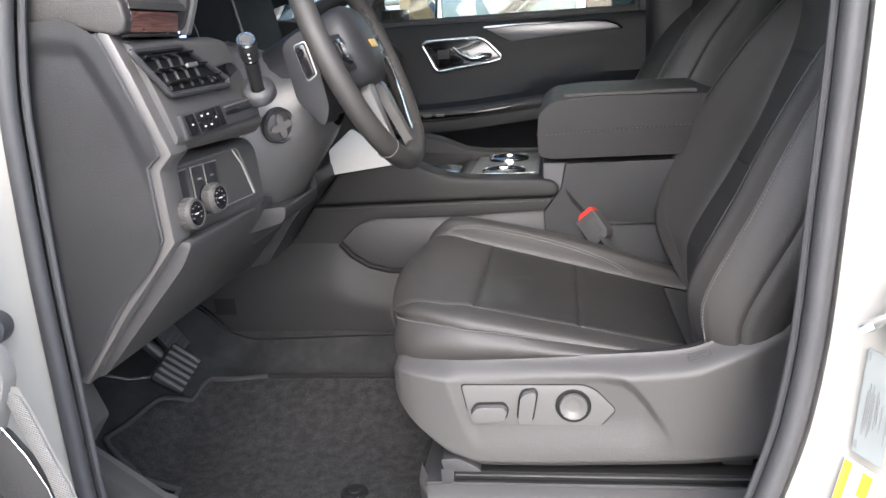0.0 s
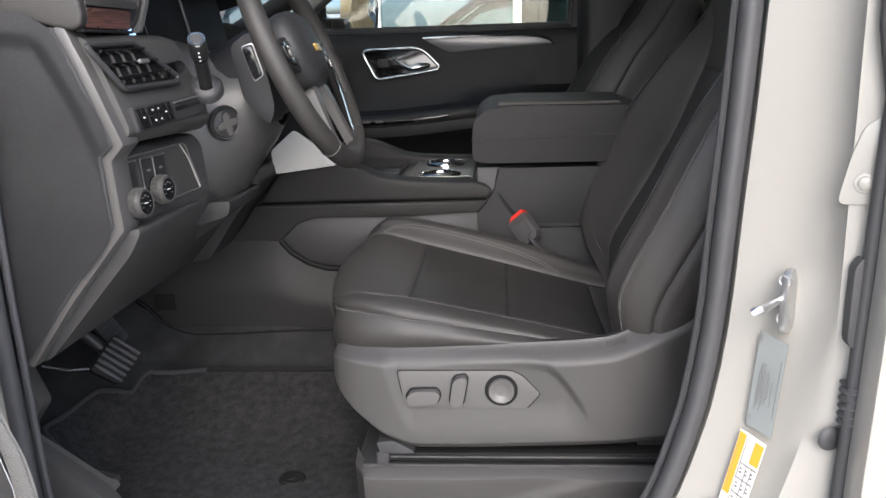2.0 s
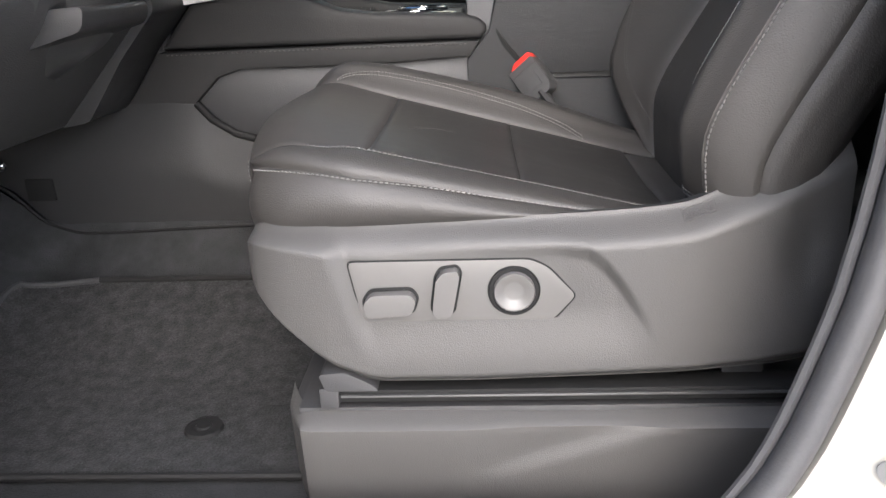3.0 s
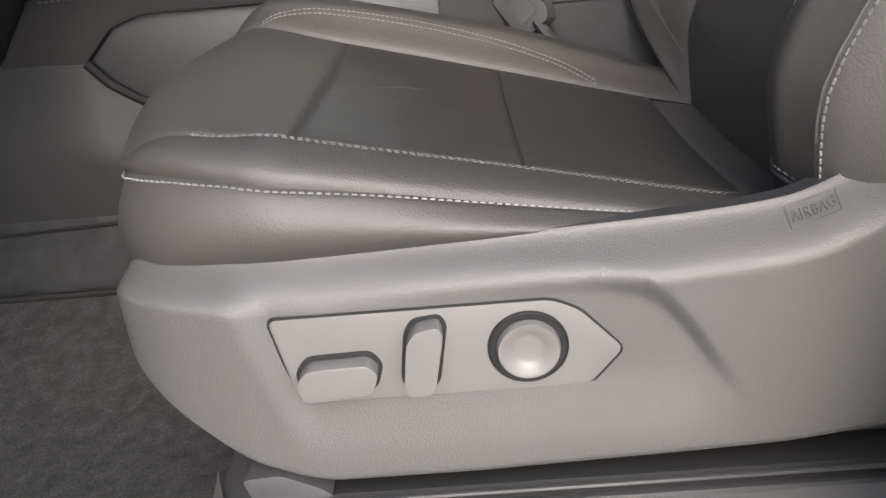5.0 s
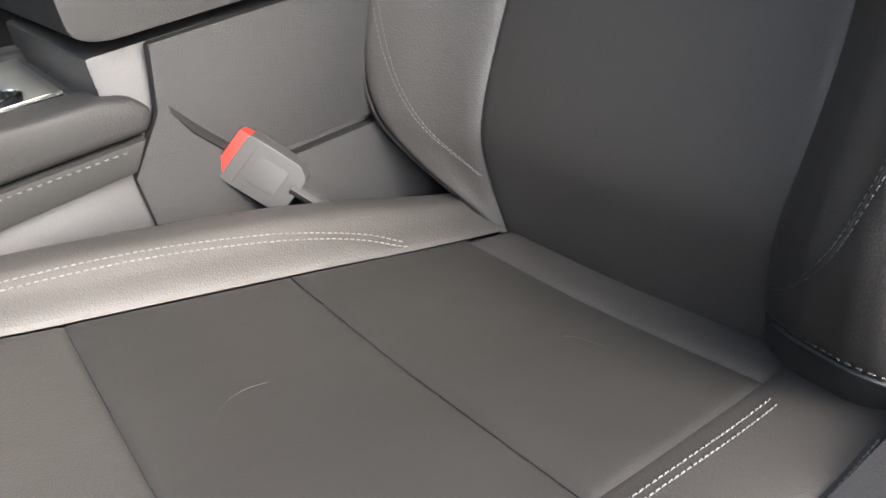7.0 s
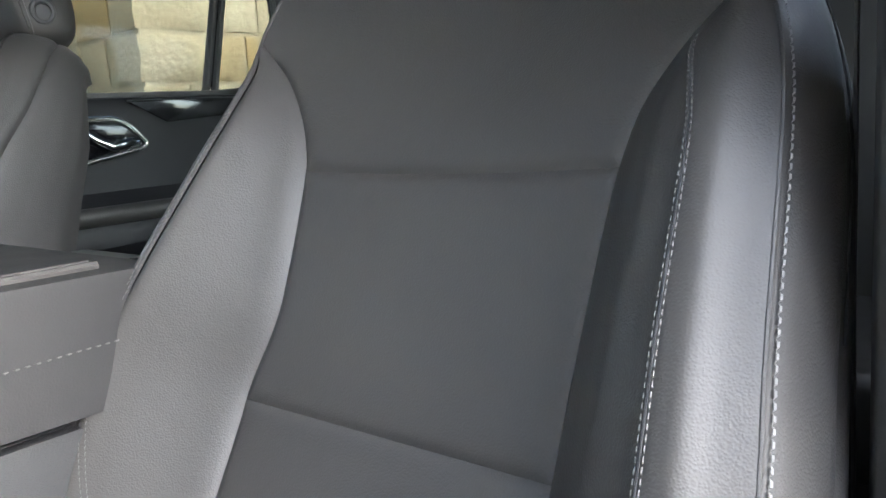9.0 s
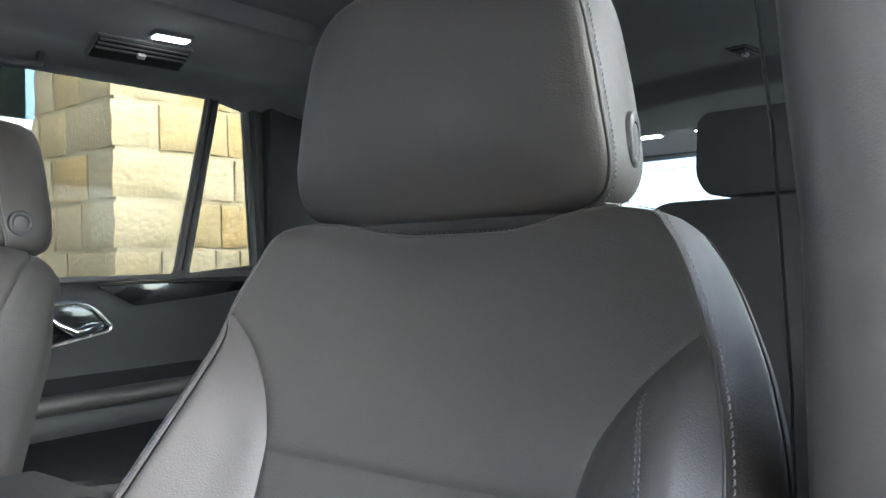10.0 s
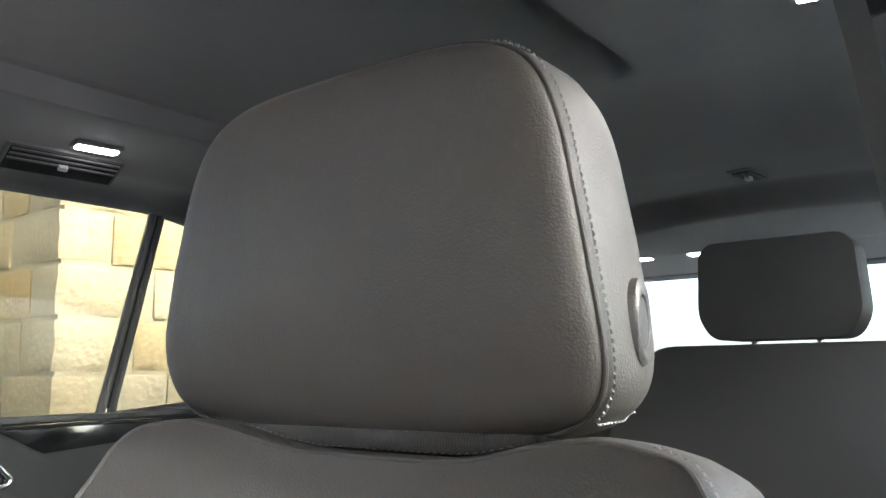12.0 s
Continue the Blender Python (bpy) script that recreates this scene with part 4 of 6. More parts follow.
    wide = np.array([0, .003, .008, .015, .019, .019])

    level = np.concatenate([s, np.full(22, 6.0), s[::-1]])
    thick = 1 + (0 if driver else 1.6) * (1 - step(1.0, 5.6, level))

    def strip(dep, wid, sides):
        def fn(i, j):
            a, d = rim[i.astype(int)], np.interp(j, np.arange(len(dep)), dep)[..., None]
            d = np.where(d > .056, .056 + (d - .056) * thick[i.astype(int)][..., None], d)
            return a + out[i.astype(int)] * np.interp(j, np.arange(len(dep)), wid)[..., None] - nn * d
        return panel(fn, np.arange(len(rim)), np.linspace(0, len(dep) - 1, 16), sides, .003, .004, sign=-flip)

    part("side_strip", strip(depth, wide, "r"), LEATHER, seat, "leather side strip with stitched front edge")
    part("rear_strip", strip(np.array([.056, .07, .09, .11, .125]), np.array([.019, .020, .016, .006, -.012]), "l"), LEATHER, seat)
    joint = (rim + out * .0196 - nn * .056)[18:66]
    part("seam", tube([tuple(p) for p in joint], .0008, 6), BLACK, seat, "dark seam between the side strips")
    edge = rim + out * .0034 - nn * .003
    n_edge = len(s) - 8
    part("stitching", stitches(edge[:n_edge], (out - .2 * -nn)[:n_edge], length=.0050, gap=.0004, r=.0008, lift=.0003), THREAD_EDGE, seat, "pale grey edge thread")
    part("welt", tube([tuple(p) for p in rim[6:-6] - nn * .0010], .0017, 8), LEATHER, seat, "leather welt along the backrest edge")
    ridge = (rim + out * .0085 - nn * .0115)[65:92]
    part("stitching", stitches(ridge, out[65:92], length=.0036, gap=.0018, r=.0005, lift=.0004), THREAD, seat, "fine grey thread behind the top edge")
    back = rim + out * -.012 - nn * (.056 + .068 * thick[:, None])
    half = len(back) // 2
    rows = np.stack([back[:half] * (1 - t) + back[::-1][:half] * t - nn * .012 * math.sin(math.pi * t) for t in np.linspace(0, 1, 12)], axis=1)
    part("back_shell", sheet(rows), PLASTIC_DARK, seat, "black moulded back shell")
    lo = np.stack([np.stack([face(0.0, E0(0.0) + (E1(0.0) - E0(0.0)) * t, .6 * HE(0.0) * max(0, 1 - 2 * t) ** 6) - nn * d + np.array([0, 0, -.02 * (d > .01)]) for t in np.linspace(0, 1, 14)]) for d in (0, .02, .06, .12)])
    part("backrest_underside", sheet(lo), LEATHER, seat)

    # --- headrest
    c = np.array([.466, .327, 1.5745] if driver else [.466, .301, 1.562])
    q = np.linspace(0, 2 * np.pi, 73)[:-1]

    def ring(k, x, lift=0.0):
        co, si = np.cos(q), np.sin(q)
        e = 2 / 5.4
        yy, zz = np.sign(co) * np.abs(co) ** e, np.sign(si) * np.abs(si) ** e
        w = np.where(yy > 0, .166 - .028 * zz - .004 * zz ** 2, .153 - .017 * zz - .004 * zz ** 2)
        curl = .030 * np.clip(-zz * k - .15, 0, 1) ** 2 * max(0, 1 - x / .07)
        return place(c[0] + x + curl, c[1] + yy * w * k, c[2] + lift + (zz * .1075 + .003 * (1 - yy ** 2) * (zz > 0)) * (k if k < 1 else 1 + (k - 1) * 1.3))
    front = np.stack([ring(k, -.012 * (1 - k ** 3) + d) for k, d in ((.0005, 0), (.2, 0), (.4, 0), (.6, 0), (.75, 0), (.87, 0), (.93, .0004), (.965, .0016), (.988, .0042), (.998, .008))])
    part("headrest_front", sheet(front, closed_v=True), LEATHER, seat, "grained leather headrest face")
    rest = np.stack([ring(k, x) for k, x in ((.996, .0085), (1.003, .0085), (1.012, .0125), (1.02, .03), (1.02, .055), (1.0, .075), (.95, .09), (.85, .099), (.5, .104), (.0005, .106))])
    part("headrest_shell", sheet(rest, closed_v=True), LEATHER, seat)
    centre = place(c[0], c[1], c[2])
    over = np.arange(45, -10, -1) % 72
    seam = ring(1.013, .0135)[over]
    rad = seam - centre
    rad[:, 0] = -.05
    under = np.stack([ring(1.022 - .03 * step(.05, .08, x), x)[45] for x in np.linspace(.0135, .085, 12)])
    urad = under - centre
    urad[:, 0] = 0
    part("stitching", joined(stitches(seam, rad, length=.0040, gap=.0003, r=.0008, lift=.0006), stitches(under, urad, length=.0040, gap=.0003, r=.0007, lift=.0001)), THREAD_EDGE, seat, "pale grey thread round the headrest side")
    part("welt", tube([tuple(p) for p in ring(1.001, .0088)], .0017, 8, closed=True), LEATHER, seat, "leather welt along the headrest seam")
    bt = lathe([(.0, .0035), (.0105, .0040), (.0125, .003), (.0135, -.001), (.0145, .004), (.0175, .006), (.0205, .005), (.0225, .001), (.023, -.010)], 32)
    if driver:
        moved(bt, Matrix.Diagonal((.70, 1.02, .42, 1)))
        moved(bt, pose(.521, c[1] - .1618, 1.527, 90, 0, 10))
    else:
        moved(bt, Matrix.Diagonal((.85, .85, .6, 1)))
        moved(bt, pose(.475, 2 * MID + .075 - c[1] - .1805, 1.507, 90, 0, 0))
    part("headrest_button", bt, PLASTIC_DARK, seat, "oval dark release button" if driver else "round dark release button")
    for yy in (.245, .40):
        part("headrest_post", tube([place(np.array(.505), np.array(yy), np.array(1.44)), place(np.array(.515), np.array(yy), np.array(1.50))], .006, 12), CHROME, seat, "steel post")
    ry_ = np.linspace(.190, .455, 271)
    taper = np.clip(np.minimum(ry_ - .190, .455 - ry_) / .03, .05, 1) ** .5
    part("headrest_collar", tube([tuple(p) for p in place(.490 + 0 * ry_, ry_, 1.4655 + .0 * ry_)], [(.0062 + (.0006 if i % 2 else 0)) * taper[i] for i in range(271)], 10), FABRIC, seat, "ribbed black fabric roll under the headrest")
    # Matt black box: the gap's darkness under the headrest put into colour.
    part("dark_gap_fill", moved(box(-.018, .03, -.120, .120, -.020, .004, .004), Matrix.Translation(place(.515, c[1], 1.455))), BLACK, seat)

    # --- outer shield with controls, and rails
    X = np.array([-.254, -.250, -.236, -.205, -.165, -.120, -.05, .03, .10, .15, .20, .25, .30])
    top = curve1(X, [.882, .896, .905, .909, .910, .910, .912, .914, .917, .922, .940, .962, .985])
    bot = curve1(X, [.872, .855, .832, .800, .770, .757, .757, .759, .761, .763, .765, .766, .768])
    inw = curve1(X, [.064, .044, .024, .009, .002, 0, 0, 0, 0, 0, .004, .012, .03])

    def shield(x, t):
        z = bot(x) + (top(x) - bot(x)) * t
        y = inw(x) + .030 * step(.80, 1.0, t) ** 1.5 + .012 * (1 - step(0, .10, t)) ** 2
        arch = np.interp(x, [-.21, -.16, .036, .066, .081, .096, .114, .136], [.893, .897, .893, .886, .874, .855, .828, .79])
        inside = step(-.009, .012, arch - z) * step(-.012, .010, x - (-.158 + (.88 - z) * .28))
        fade = step(.775, .835, z) + .0 * x
        y = y + .0080 * inside * fade * (1 - step(.09, .135, x))
        hollow = np.exp(-((x - .262) / .022) ** 2 - ((z - .88) / .045) ** 2)
        y = y + .012 * hollow
        return place(x, y, z)

    U = np.unique(np.concatenate([np.linspace(-.254, -.17, 40), np.linspace(-.17, .05, 60), np.linspace(.05, .13, 70), np.linspace(.13, .30, 40)]))
    T = np.unique(np.concatenate([np.linspace(0, 1, 110), np.linspace(.9, 1, 14)]))
    part("side_shield", panel(shield, U, T, "", sign=flip), PLASTIC, seat, "charcoal grained plastic seat-side shield")
    lip = shield(np.linspace(-.236, .3, 60), np.ones(60))
    part("shield_lip", sheet(np.stack([lip, lip + np.array([0, .02 * flip, -.004]), lip + np.array([0, .03 * flip, -.03])])), PLASTIC_DARK, seat)
    if driver:
        o = rounded([(-.150, .8795), (.014, .8795), (.030, .872), (.056, .844), (.036, .821), (-.139, .821)], .006, 4)
        plate = part("control_panel", prism(o, "y", .0066, .014, .0014), PLASTIC_SMOOTH, seat, "smooth grey switch panel with pointed end")
        part("panel_gap", prism([((x + .045) * 1.014 - .045, (z - .85) * 1.045 + .85) for x, z in o], "y", .0071, .015, .0003), BLACK, plate, "dark gap round the panel")
        a = prism(rounded([(-.137, .842), (-.130, .851), (-.094, .852), (-.088, .845), (-.093, .832), (-.134, .829)], .005), "y", -.0055, .008, .004, 3)
        part("seat_slide_switch", a, PLASTIC_SMOOTH, plate, "wedge-shaped grey rocker switch")
        part("switch_gap", prism(rounded([(-.1395, .843), (-.131, .8545), (-.092, .8555), (-.0855, .8455), (-.091, .829), (-.136, .826)], .005), "y", .0058, .01, .0008), BLACK, plate)
        a = prism(rounded([(-.0645, .872), (-.051, .874), (-.0485, .868), (-.0555, .834), (-.059, .829), (-.071, .829), (-.074, .834), (-.070, .864)], .004), "y", -.0065, .008, .0035, 3)
        part("recline_switch", a, PLASTIC_SMOOTH, plate, "upright grey rocker switch")
        part("switch_gap", prism(rounded([(-.0665, .8745), (-.050, .8765), (-.046, .869), (-.053, .831), (-.058, .8265), (-.073, .8265), (-.0765, .834), (-.072, .866)], .004), "y", .0058, .01, .0008), BLACK, plate)
        kb = lathe([(0, .0012), (.0075, .0010), (.0100, .0018), (.0160, .0052), (.0178, .0054), (.0186, .0040), (.0187, -.004)], 48)
        part("lumbar_knob", moved(kb, pose(0, .0055, .850, 90, 0, 0)), PLASTIC_SMOOTH, plate, "round dished grey lumbar knob")
        kr = lathe([(.0180, .0008), (.0222, .0008), (.0230, .0016), (.0237, .0010), (.0240, -.003)], 48)
        part("knob_ring", moved(kr, pose(0, .0060, .850, 90, 0, 0)), BLACK, plate, "black recessed ring")
        # airbag mark
        fc = bpy.data.curves.new("airbag_mark", "FONT")
        fc.body, fc.size, fc.extrude, fc.space_character = "AIRBAG", .0058, .0003, 1.15
        me_o = bpy.data.objects.new("tmp", fc)
        scene.collection.objects.link(me_o)
        dg = bpy.context.evaluated_depsgraph_get()
        me = bpy.data.meshes.new_from_object(me_o.evaluated_get(dg))
        bpy.data.objects.remove(me_o)
        bm = bmesh.new()
        bm.from_mesh(me)
        wide = max(v.co.x for v in bm.verts)

        def on_shield(u, v, lift):
            x = .152 + u * .024
            z = float(top(x)) - .0115 + v
            tq = (z - float(bot(x))) / (float(top(x)) - float(bot(x)))
            p = shield(np.array(x), np.array(tq))
            e = shield(np.array(x), np.array(tq + .01)) - p
            n = np.array([0, -e[2], e[1]])
            n /= np.linalg.norm(n)
            return p + n * lift
        for v in bm.verts:
            v.co = Vector(on_shield(v.co.x / wide, v.co.y, .0004 + (.0009 if v.co.z > 0 else 0)))
        part("embossed_word", bm, PLASTIC, seat, "small embossed word AIRBAG", smooth=False)
        ring_ = [on_shield(u, v, .0003) for u, v in rounded([(-.08, -.0020), (1.08, -.0020), (1.08, .0060), (-.08, .0060)], .003, 3)]
        part("word_frame", tube(ring_, .0006, 6, closed=True), PLASTIC, seat)
        ln = [flank_side(np.array(9.0), np.array(vv)) for vv in (1.0, .8, .6, .4, .2)]
        part("seam", tube(ln, .0011, 6), PLASTIC_DARK, seat)
    for yy in ((.02, .41) if driver else (2 * MID + .02, 2 * MID - .37)):
        r1 = box(-.170, .30, yy - .012, yy + .02, .736, .749, .002)
        rail = part("seat_rail", r1, BLACK, seat, "black sliding rail with added highlight strip")
        part("rail_cap", box(-.187, -.168, yy - .014, yy + .022, .730, .752, .003), PLASTIC_DARK, rail, "black plastic rail end")
        # Thin strip draws the bright highlight line along the rail.
        part("rail_highlight", box(-.166, .30, yy - .0145, yy - .0118, .7422, .7446, .0006), STEEL, rail, "thin steel strip standing in for a highlight")
    vy_ = np.linspace(.11, .46, 20)
    val = np.stack([place(np.full(20, -.214) + .006 * math.sin(3 * t) + .03 * np.abs((vy_ - .27) / .195) ** 4 * .5, vy_, np.full(20, .80 + .108 * t)) for t in np.linspace(0, 1, 8)])
    part("front_valance", sheet(val), PLASTIC_DARK, seat, "black plastic strip under the cushion nose")
    if driver:
        part("rail_shroud", prism(rounded([(-.186, .768), (-.16, .770), (-.135, .757), (-.128, .750), (-.180, .750)], .005), "y", .004, .06, .003), PLASTIC_DARK, seat)
    # structure under the cushion, out of sight
    pan = box(-.19, .25, .06, .48, .775, .86, .01) if driver else box(-.19, .23, 2 * MID - .44, 2 * MID - .02, .775, .86, .01)
    part("seat_pan", pan, PLASTIC_DARK, seat)
    for xx in (-.14, .22):
        for yy in ((.05, .43) if driver else (2 * MID - .01, 2 * MID - .39)):
            part("seat_leg", box(xx - .02, xx + .02, yy - .015, yy + .015, .748, .80, .003), PLASTIC_DARK, seat)
    return seat


front_seat(True)
front_seat(False)

# ---------------------------------------------------------------- floor, mat, tunnel
def floor_z(x, y):
    z = curve1([-.06, -.03, 0, .2, .42, .5, .53, .60], [.66, .635, .625, .63, .695, .765, .93, 1.0])(y)
    return z + np.maximum(0, -.70 - x) * .75


xs, ys = np.linspace(-1.2, .62, 50), np.concatenate([np.linspace(-.04, .42, 16), np.linspace(.44, .503, 10)])
U, W = np.meshgrid(xs, ys, indexing="ij")
single("floor_carpet", sheet(np.stack([U, W, floor_z(U, W)], -1)), CARPET, "black moulded loop carpet over the footwell", "carpet", kind="structure")
U, W = np.meshgrid(xs, 2 * MID - ys, indexing="ij")
single("floor_carpet", sheet(np.stack([U, W, floor_z(U, 2 * MID - W)], -1)), CARPET, "black moulded loop carpet of the passenger footwell", "carpet", kind="structure")
single("floor_rear", box(.60, 3.24, -.03, 2 * MID + .03, .561, .62, .004), CARPET, "black carpet behind the front seats", "carpet", kind="structure")

front_edge = curve1([0.03, .10, .16, .20, .305, .33, .345, .385, .41, .425], [-.655, -.660, -.795, -.790, -.772, -.748, -.727, -.722, -.712, -.60])
ys = np.unique(np.concatenate([np.linspace(.035, .425, 60), [.12, .13, .14, .15, .16, .34, .38, .41]]))
ts = np.linspace(0, 1, 40)
pts = []
for yv in ys:
    a = float(front_edge(yv)) if yv > .125 else -.652
    pts.append([(a + (-.20 - a) * t, yv, float(floor_z(a + (-.20 - a) * t, yv)) + .009) for t in ts])
pts = np.array(pts)
mat_ob = thing("floor_mat", "charcoal carpet floor mat with bound edge", "floor mat", (-.4, .2, .64))
part("carpet", sheet(pts), MAT, mat_ob)
# One binding in two tones: front run paler as if lit, the rest black.
part("edge_binding", tube([(p[0], p[1], p[2] + .001) for p in pts[-1]], .0048, 8), BLACK, mat_ob)
part("edge_binding", tube([(p[0], p[1], p[2] + .001) for p in pts[:, 0]], .0048, 8), BINDING_LIT, mat_ob, "stitched edge binding, front run coloured as lit")
part("edge_binding", tube([(p[0], p[1], p[2] + .001) for p in pts[:, -1]], .0048, 8), BLACK, mat_ob)
part("edge_binding", tube([(p[0], p[1], p[2] + .001) for p in pts[0]], .0048, 8), BLACK, mat_ob)
part("anchor", moved(lathe([(0, .006), (.008, .006), (.010, .004), (.016, .0055), (.021, .004), (.0225, 0)], 28), pose(-.352, .123, .637)), BLACK, mat_ob, "round black mat anchor")
part("anchor", moved(lathe([(0, .006), (.008, .006), (.010, .004), (.016, .0055), (.021, .004), (.0225, 0)], 28), pose(-.30, .385, .692, -16, 0, 0)), BLACK, mat_ob, "round black mat anchor")

# light plastic wall of the tunnel beside the footwell
tx = np.linspace(-.86, -.18, 80)
prof = curve1([0, .3, .45, .55, .7, .85, 1], [.508, .502, .500, .503, .513, .524, .533])
rows = []
for t in np.linspace(0, 1, 14):
    top = curve1([-.9, -.50, -.462, -.45, -.435, -.40, -.36, -.30, -.15], [.965, .962, .952, .940, .922, .901, .890, .886, .886])(tx)
    lowz = curve1([-.9, -.76, -.70, -.64, -.4, -.1], [.89, .83, .775, .758, .765, .768])(tx)
    rows.append(np.stack([tx, np.full(80, float(prof(t))), lowz + (top - lowz) * t], -1))
tunnel = thing("tunnel_trim", "grey plastic side trim of the centre tunnel", "trim", (-.5, .52, .8))
part("side_panel", sheet(np.array(rows)), TUNNEL, tunnel)
part("cover_plate", box(-.728, -.684, .4975, .5065, .812, .847, .002), BLACK, tunnel, "small square black cover")
part("seam", tube([(x, .497, float(zv) + .001) for x, zv in zip(tx, curve1([-.9, -.76, -.70, -.64, -.4, -.1], [.89, .83, .775, .758, .765, .768])(tx))], .0028, 6), BLACK, tunnel)
bolt = lathe([(0, .008), (.004, .008), (.006, .005), (.009, .003), (.010, 0)], 6)
part("bolt", moved(bolt, pose(-.752, .485, .872, 90, 0, 0)), CHROME, tunnel, "bright steel bolt")

# sill trim below the seat, with its crease
sill = thing("sill_trim", "charcoal plastic sill trim below the driver seat", "trim", (0, .02, .6))
sx = np.linspace(-.225, .45, 70)
rows = []
for t in np.linspace(0, 1, 40):
    zt = .728
    zv = .56 + (zt - .56) * t
    crease = .006 * step(-.012, .012, zv - (.66 + .35 * (sx + .03))) * step(-.06, .02, sx) * (1 - step(.10, .2, sx) * .6)
    front = .05 * (1 - step(-.228, -.195, sx)) ** 2
    rows.append(np.stack([sx, -.012 + .03 * step(.90, 1, t) ** 2 + crease + front + .02 * (1 - t), np.full(70, zv)], -1))
part("panel", sheet(np.array(rows)), PLASTIC, sill)
part("front_end", box(-.222, -.17, .04, .46, .62, .722, .004), PLASTIC_DARK, sill)
part("top", box(-.21, .45, .012, .5, .715, .7285, .003), PLASTIC_DARK, sill)
ft = thing("kick_trim", "grey plastic kick trim with ribbed foot rest", "trim", (-.65, -.04, .7))
part("panel", prism(rounded([(-.712, .93), (-.668, .935), (-.640, .86), (-.679, .806), (-.574, .724), (-.556, .70), (-.60, .64), (-.73, .64)], .008), "y", -.075, -.045, .006), PLASTIC, ft)
# Foot rest edge in a paler grey than the trim panel.
part("rest", prism(rounded([(-.690, .797), (-.591, .722), (-.574, .716), (-.572, .708), (-.605, .686), (-.612, .692), (-.590, .709), (-.683, .780)], .003), "y", -.055, -.020, .004), FOOT_GREY, ft, "pale grey foot rest edge")
for i in range(4):
    part("rib", box(-.672 + i * .024, -.658 + i * .024, -.048, -.036, .65, .758 - i * .018, .004, 3), PLASTIC, ft)

# pedals
pd = thing("brake_pedal", "ribbed black rubber brake pedal on a steel arm", "pedal", (-.70, .27, .79))
M = Matrix.Translation((-.706, .265, .792)) @ look((0, 0, 0), (-.55, .42, -.45)).to_3x3().to_4x4() @ pose(0, 0, 0, 0, 0, 38)
# Pad blacker than its ribs, so the grooves' shade sits in the colour.
pad_b = part("pad", moved(prism(rounded([(-.036, -.032), (.036, -.032), (.042, .03), (-.042, .03)], .010), "z", -.008, .006, .003), M), BLACK, pd)
for i in range(6):
    part("rib", moved(box(-.034 + i * .0125, -.0275 + i * .0125, -.029, .027, .004, .0115, .0012), M), RUBBER, pad_b)
part("arm", tube([(-.73, .285, .80), (-.80, .28, .87), (-.86, .28, 1.02)], .011, 10), PLASTIC_DARK, pd)
pa = thing("accelerator_pedal", "ribbed black accelerator pedal", "pedal", (-.80, .42, .80))
M2 = Matrix.Translation((-.775, .375, .822)) @ look((0, 0, 0), (-.75, .25, -.35)).to_3x3().to_4x4() @ pose(0, 0, 0, 0, 0, 20)
pad2 = part("pad", moved(box(-.025, .025, -.05, .05, -.008, .004, .004), M2), RUBBER, pa)
for i in range(8):
    part("rib", moved(box(-.021, .021, -.043 + i * .011, -.039 + i * .011, .003, .0065, .001), M2), RUBBER, pad2)
part("arm", tube([(-.79, .375, .83), (-.88, .375, .93), (-.90, .375, 1.05)], .010, 8), PLASTIC_DARK, pa)
cab = thing("brake_pedal_bracket", "bright bent steel bracket under the dash", "bracket", (-.78, .2, .80))
part("strip", tube([(-.82, .22, .800), (-.78, .235, .785), (-.745, .25, .783)], .004, 8), CHROME, cab)

# ---------------------------------------------------------------- dashboard
dash = thing("dashboard", "charcoal dashboard with dark grained end panel and wood strip", "dashboard", (-.7, MID, 1.1))
cap = [(-.690, .925), (-.640, .932), (-.622, .942), (-.552, 1.035), (-.480, 1.126), (-.4845, 1.212), (-.468, 1.226), (-.500, 1.312), (-.523, 1.366), (-.616, 1.386), (-.668, 1.36), (-.69, 1.2)]
part("end_panel", prism(cap, "y", -.1175, -.09, .002), END_BLACK, dash, "black grained end panel")
er = curve1([.930, .942, 1.035, 1.126, 1.212, 1.226, 1.312, 1.366, 1.386], [-.640, -.622, -.552, -.480, -.4845, -.468, -.500, -.523, -.56])
ev, et = np.meshgrid(np.linspace(.932, 1.384, 110), np.linspace(0, 1, 80), indexing="ij")
ex_ = -.69 + (er(ev) + .69) * et
rec = step(-.010, .012, 1.357 - .12 * (ex_ + .594) - ev) * step(-.010, .014, np.interp(ev, [1.15, 1.212, 1.269, 1.351], [-.46, -.482, -.501, -.540]) - ex_) * step(1.13, 1.24, ev)
part("end_recess", sheet(np.stack([ex_, -.1265 + .0065 * rec, ev], -1)), END_BLACK, dash, "black grained face with a shallow recess")
edge = [(-.622, .942), (-.552, 1.035), (-.480, 1.126), (-.4845, 1.212), (-.468, 1.226), (-.500, 1.312), (-.523, 1.366)]
off = [(-.612, .937), (-.542, 1.030), (-.465, 1.120), (-.470, 1.207), (-.452, 1.226), (-.486, 1.318), (-.508, 1.370)]
part("edge_bezel", prism(edge + off[::-1], "y", -.120, -.075, .0035), PLASTIC_SMOOTH, dash, "satin grey edge bezel")
part("edge_line", tube([(x + .0015, -.1225, zz) for x, zz in edge], .0022, 6), RUBBER, dash)
pad_top = [(-.483, 1.392), (-.486, 1.401), (-.496, 1.408), (-.515, 1.4135), (-.56, 1.418), (-.64, 1.4205), (-.74, 1.418), (-1.12, 1.375)]
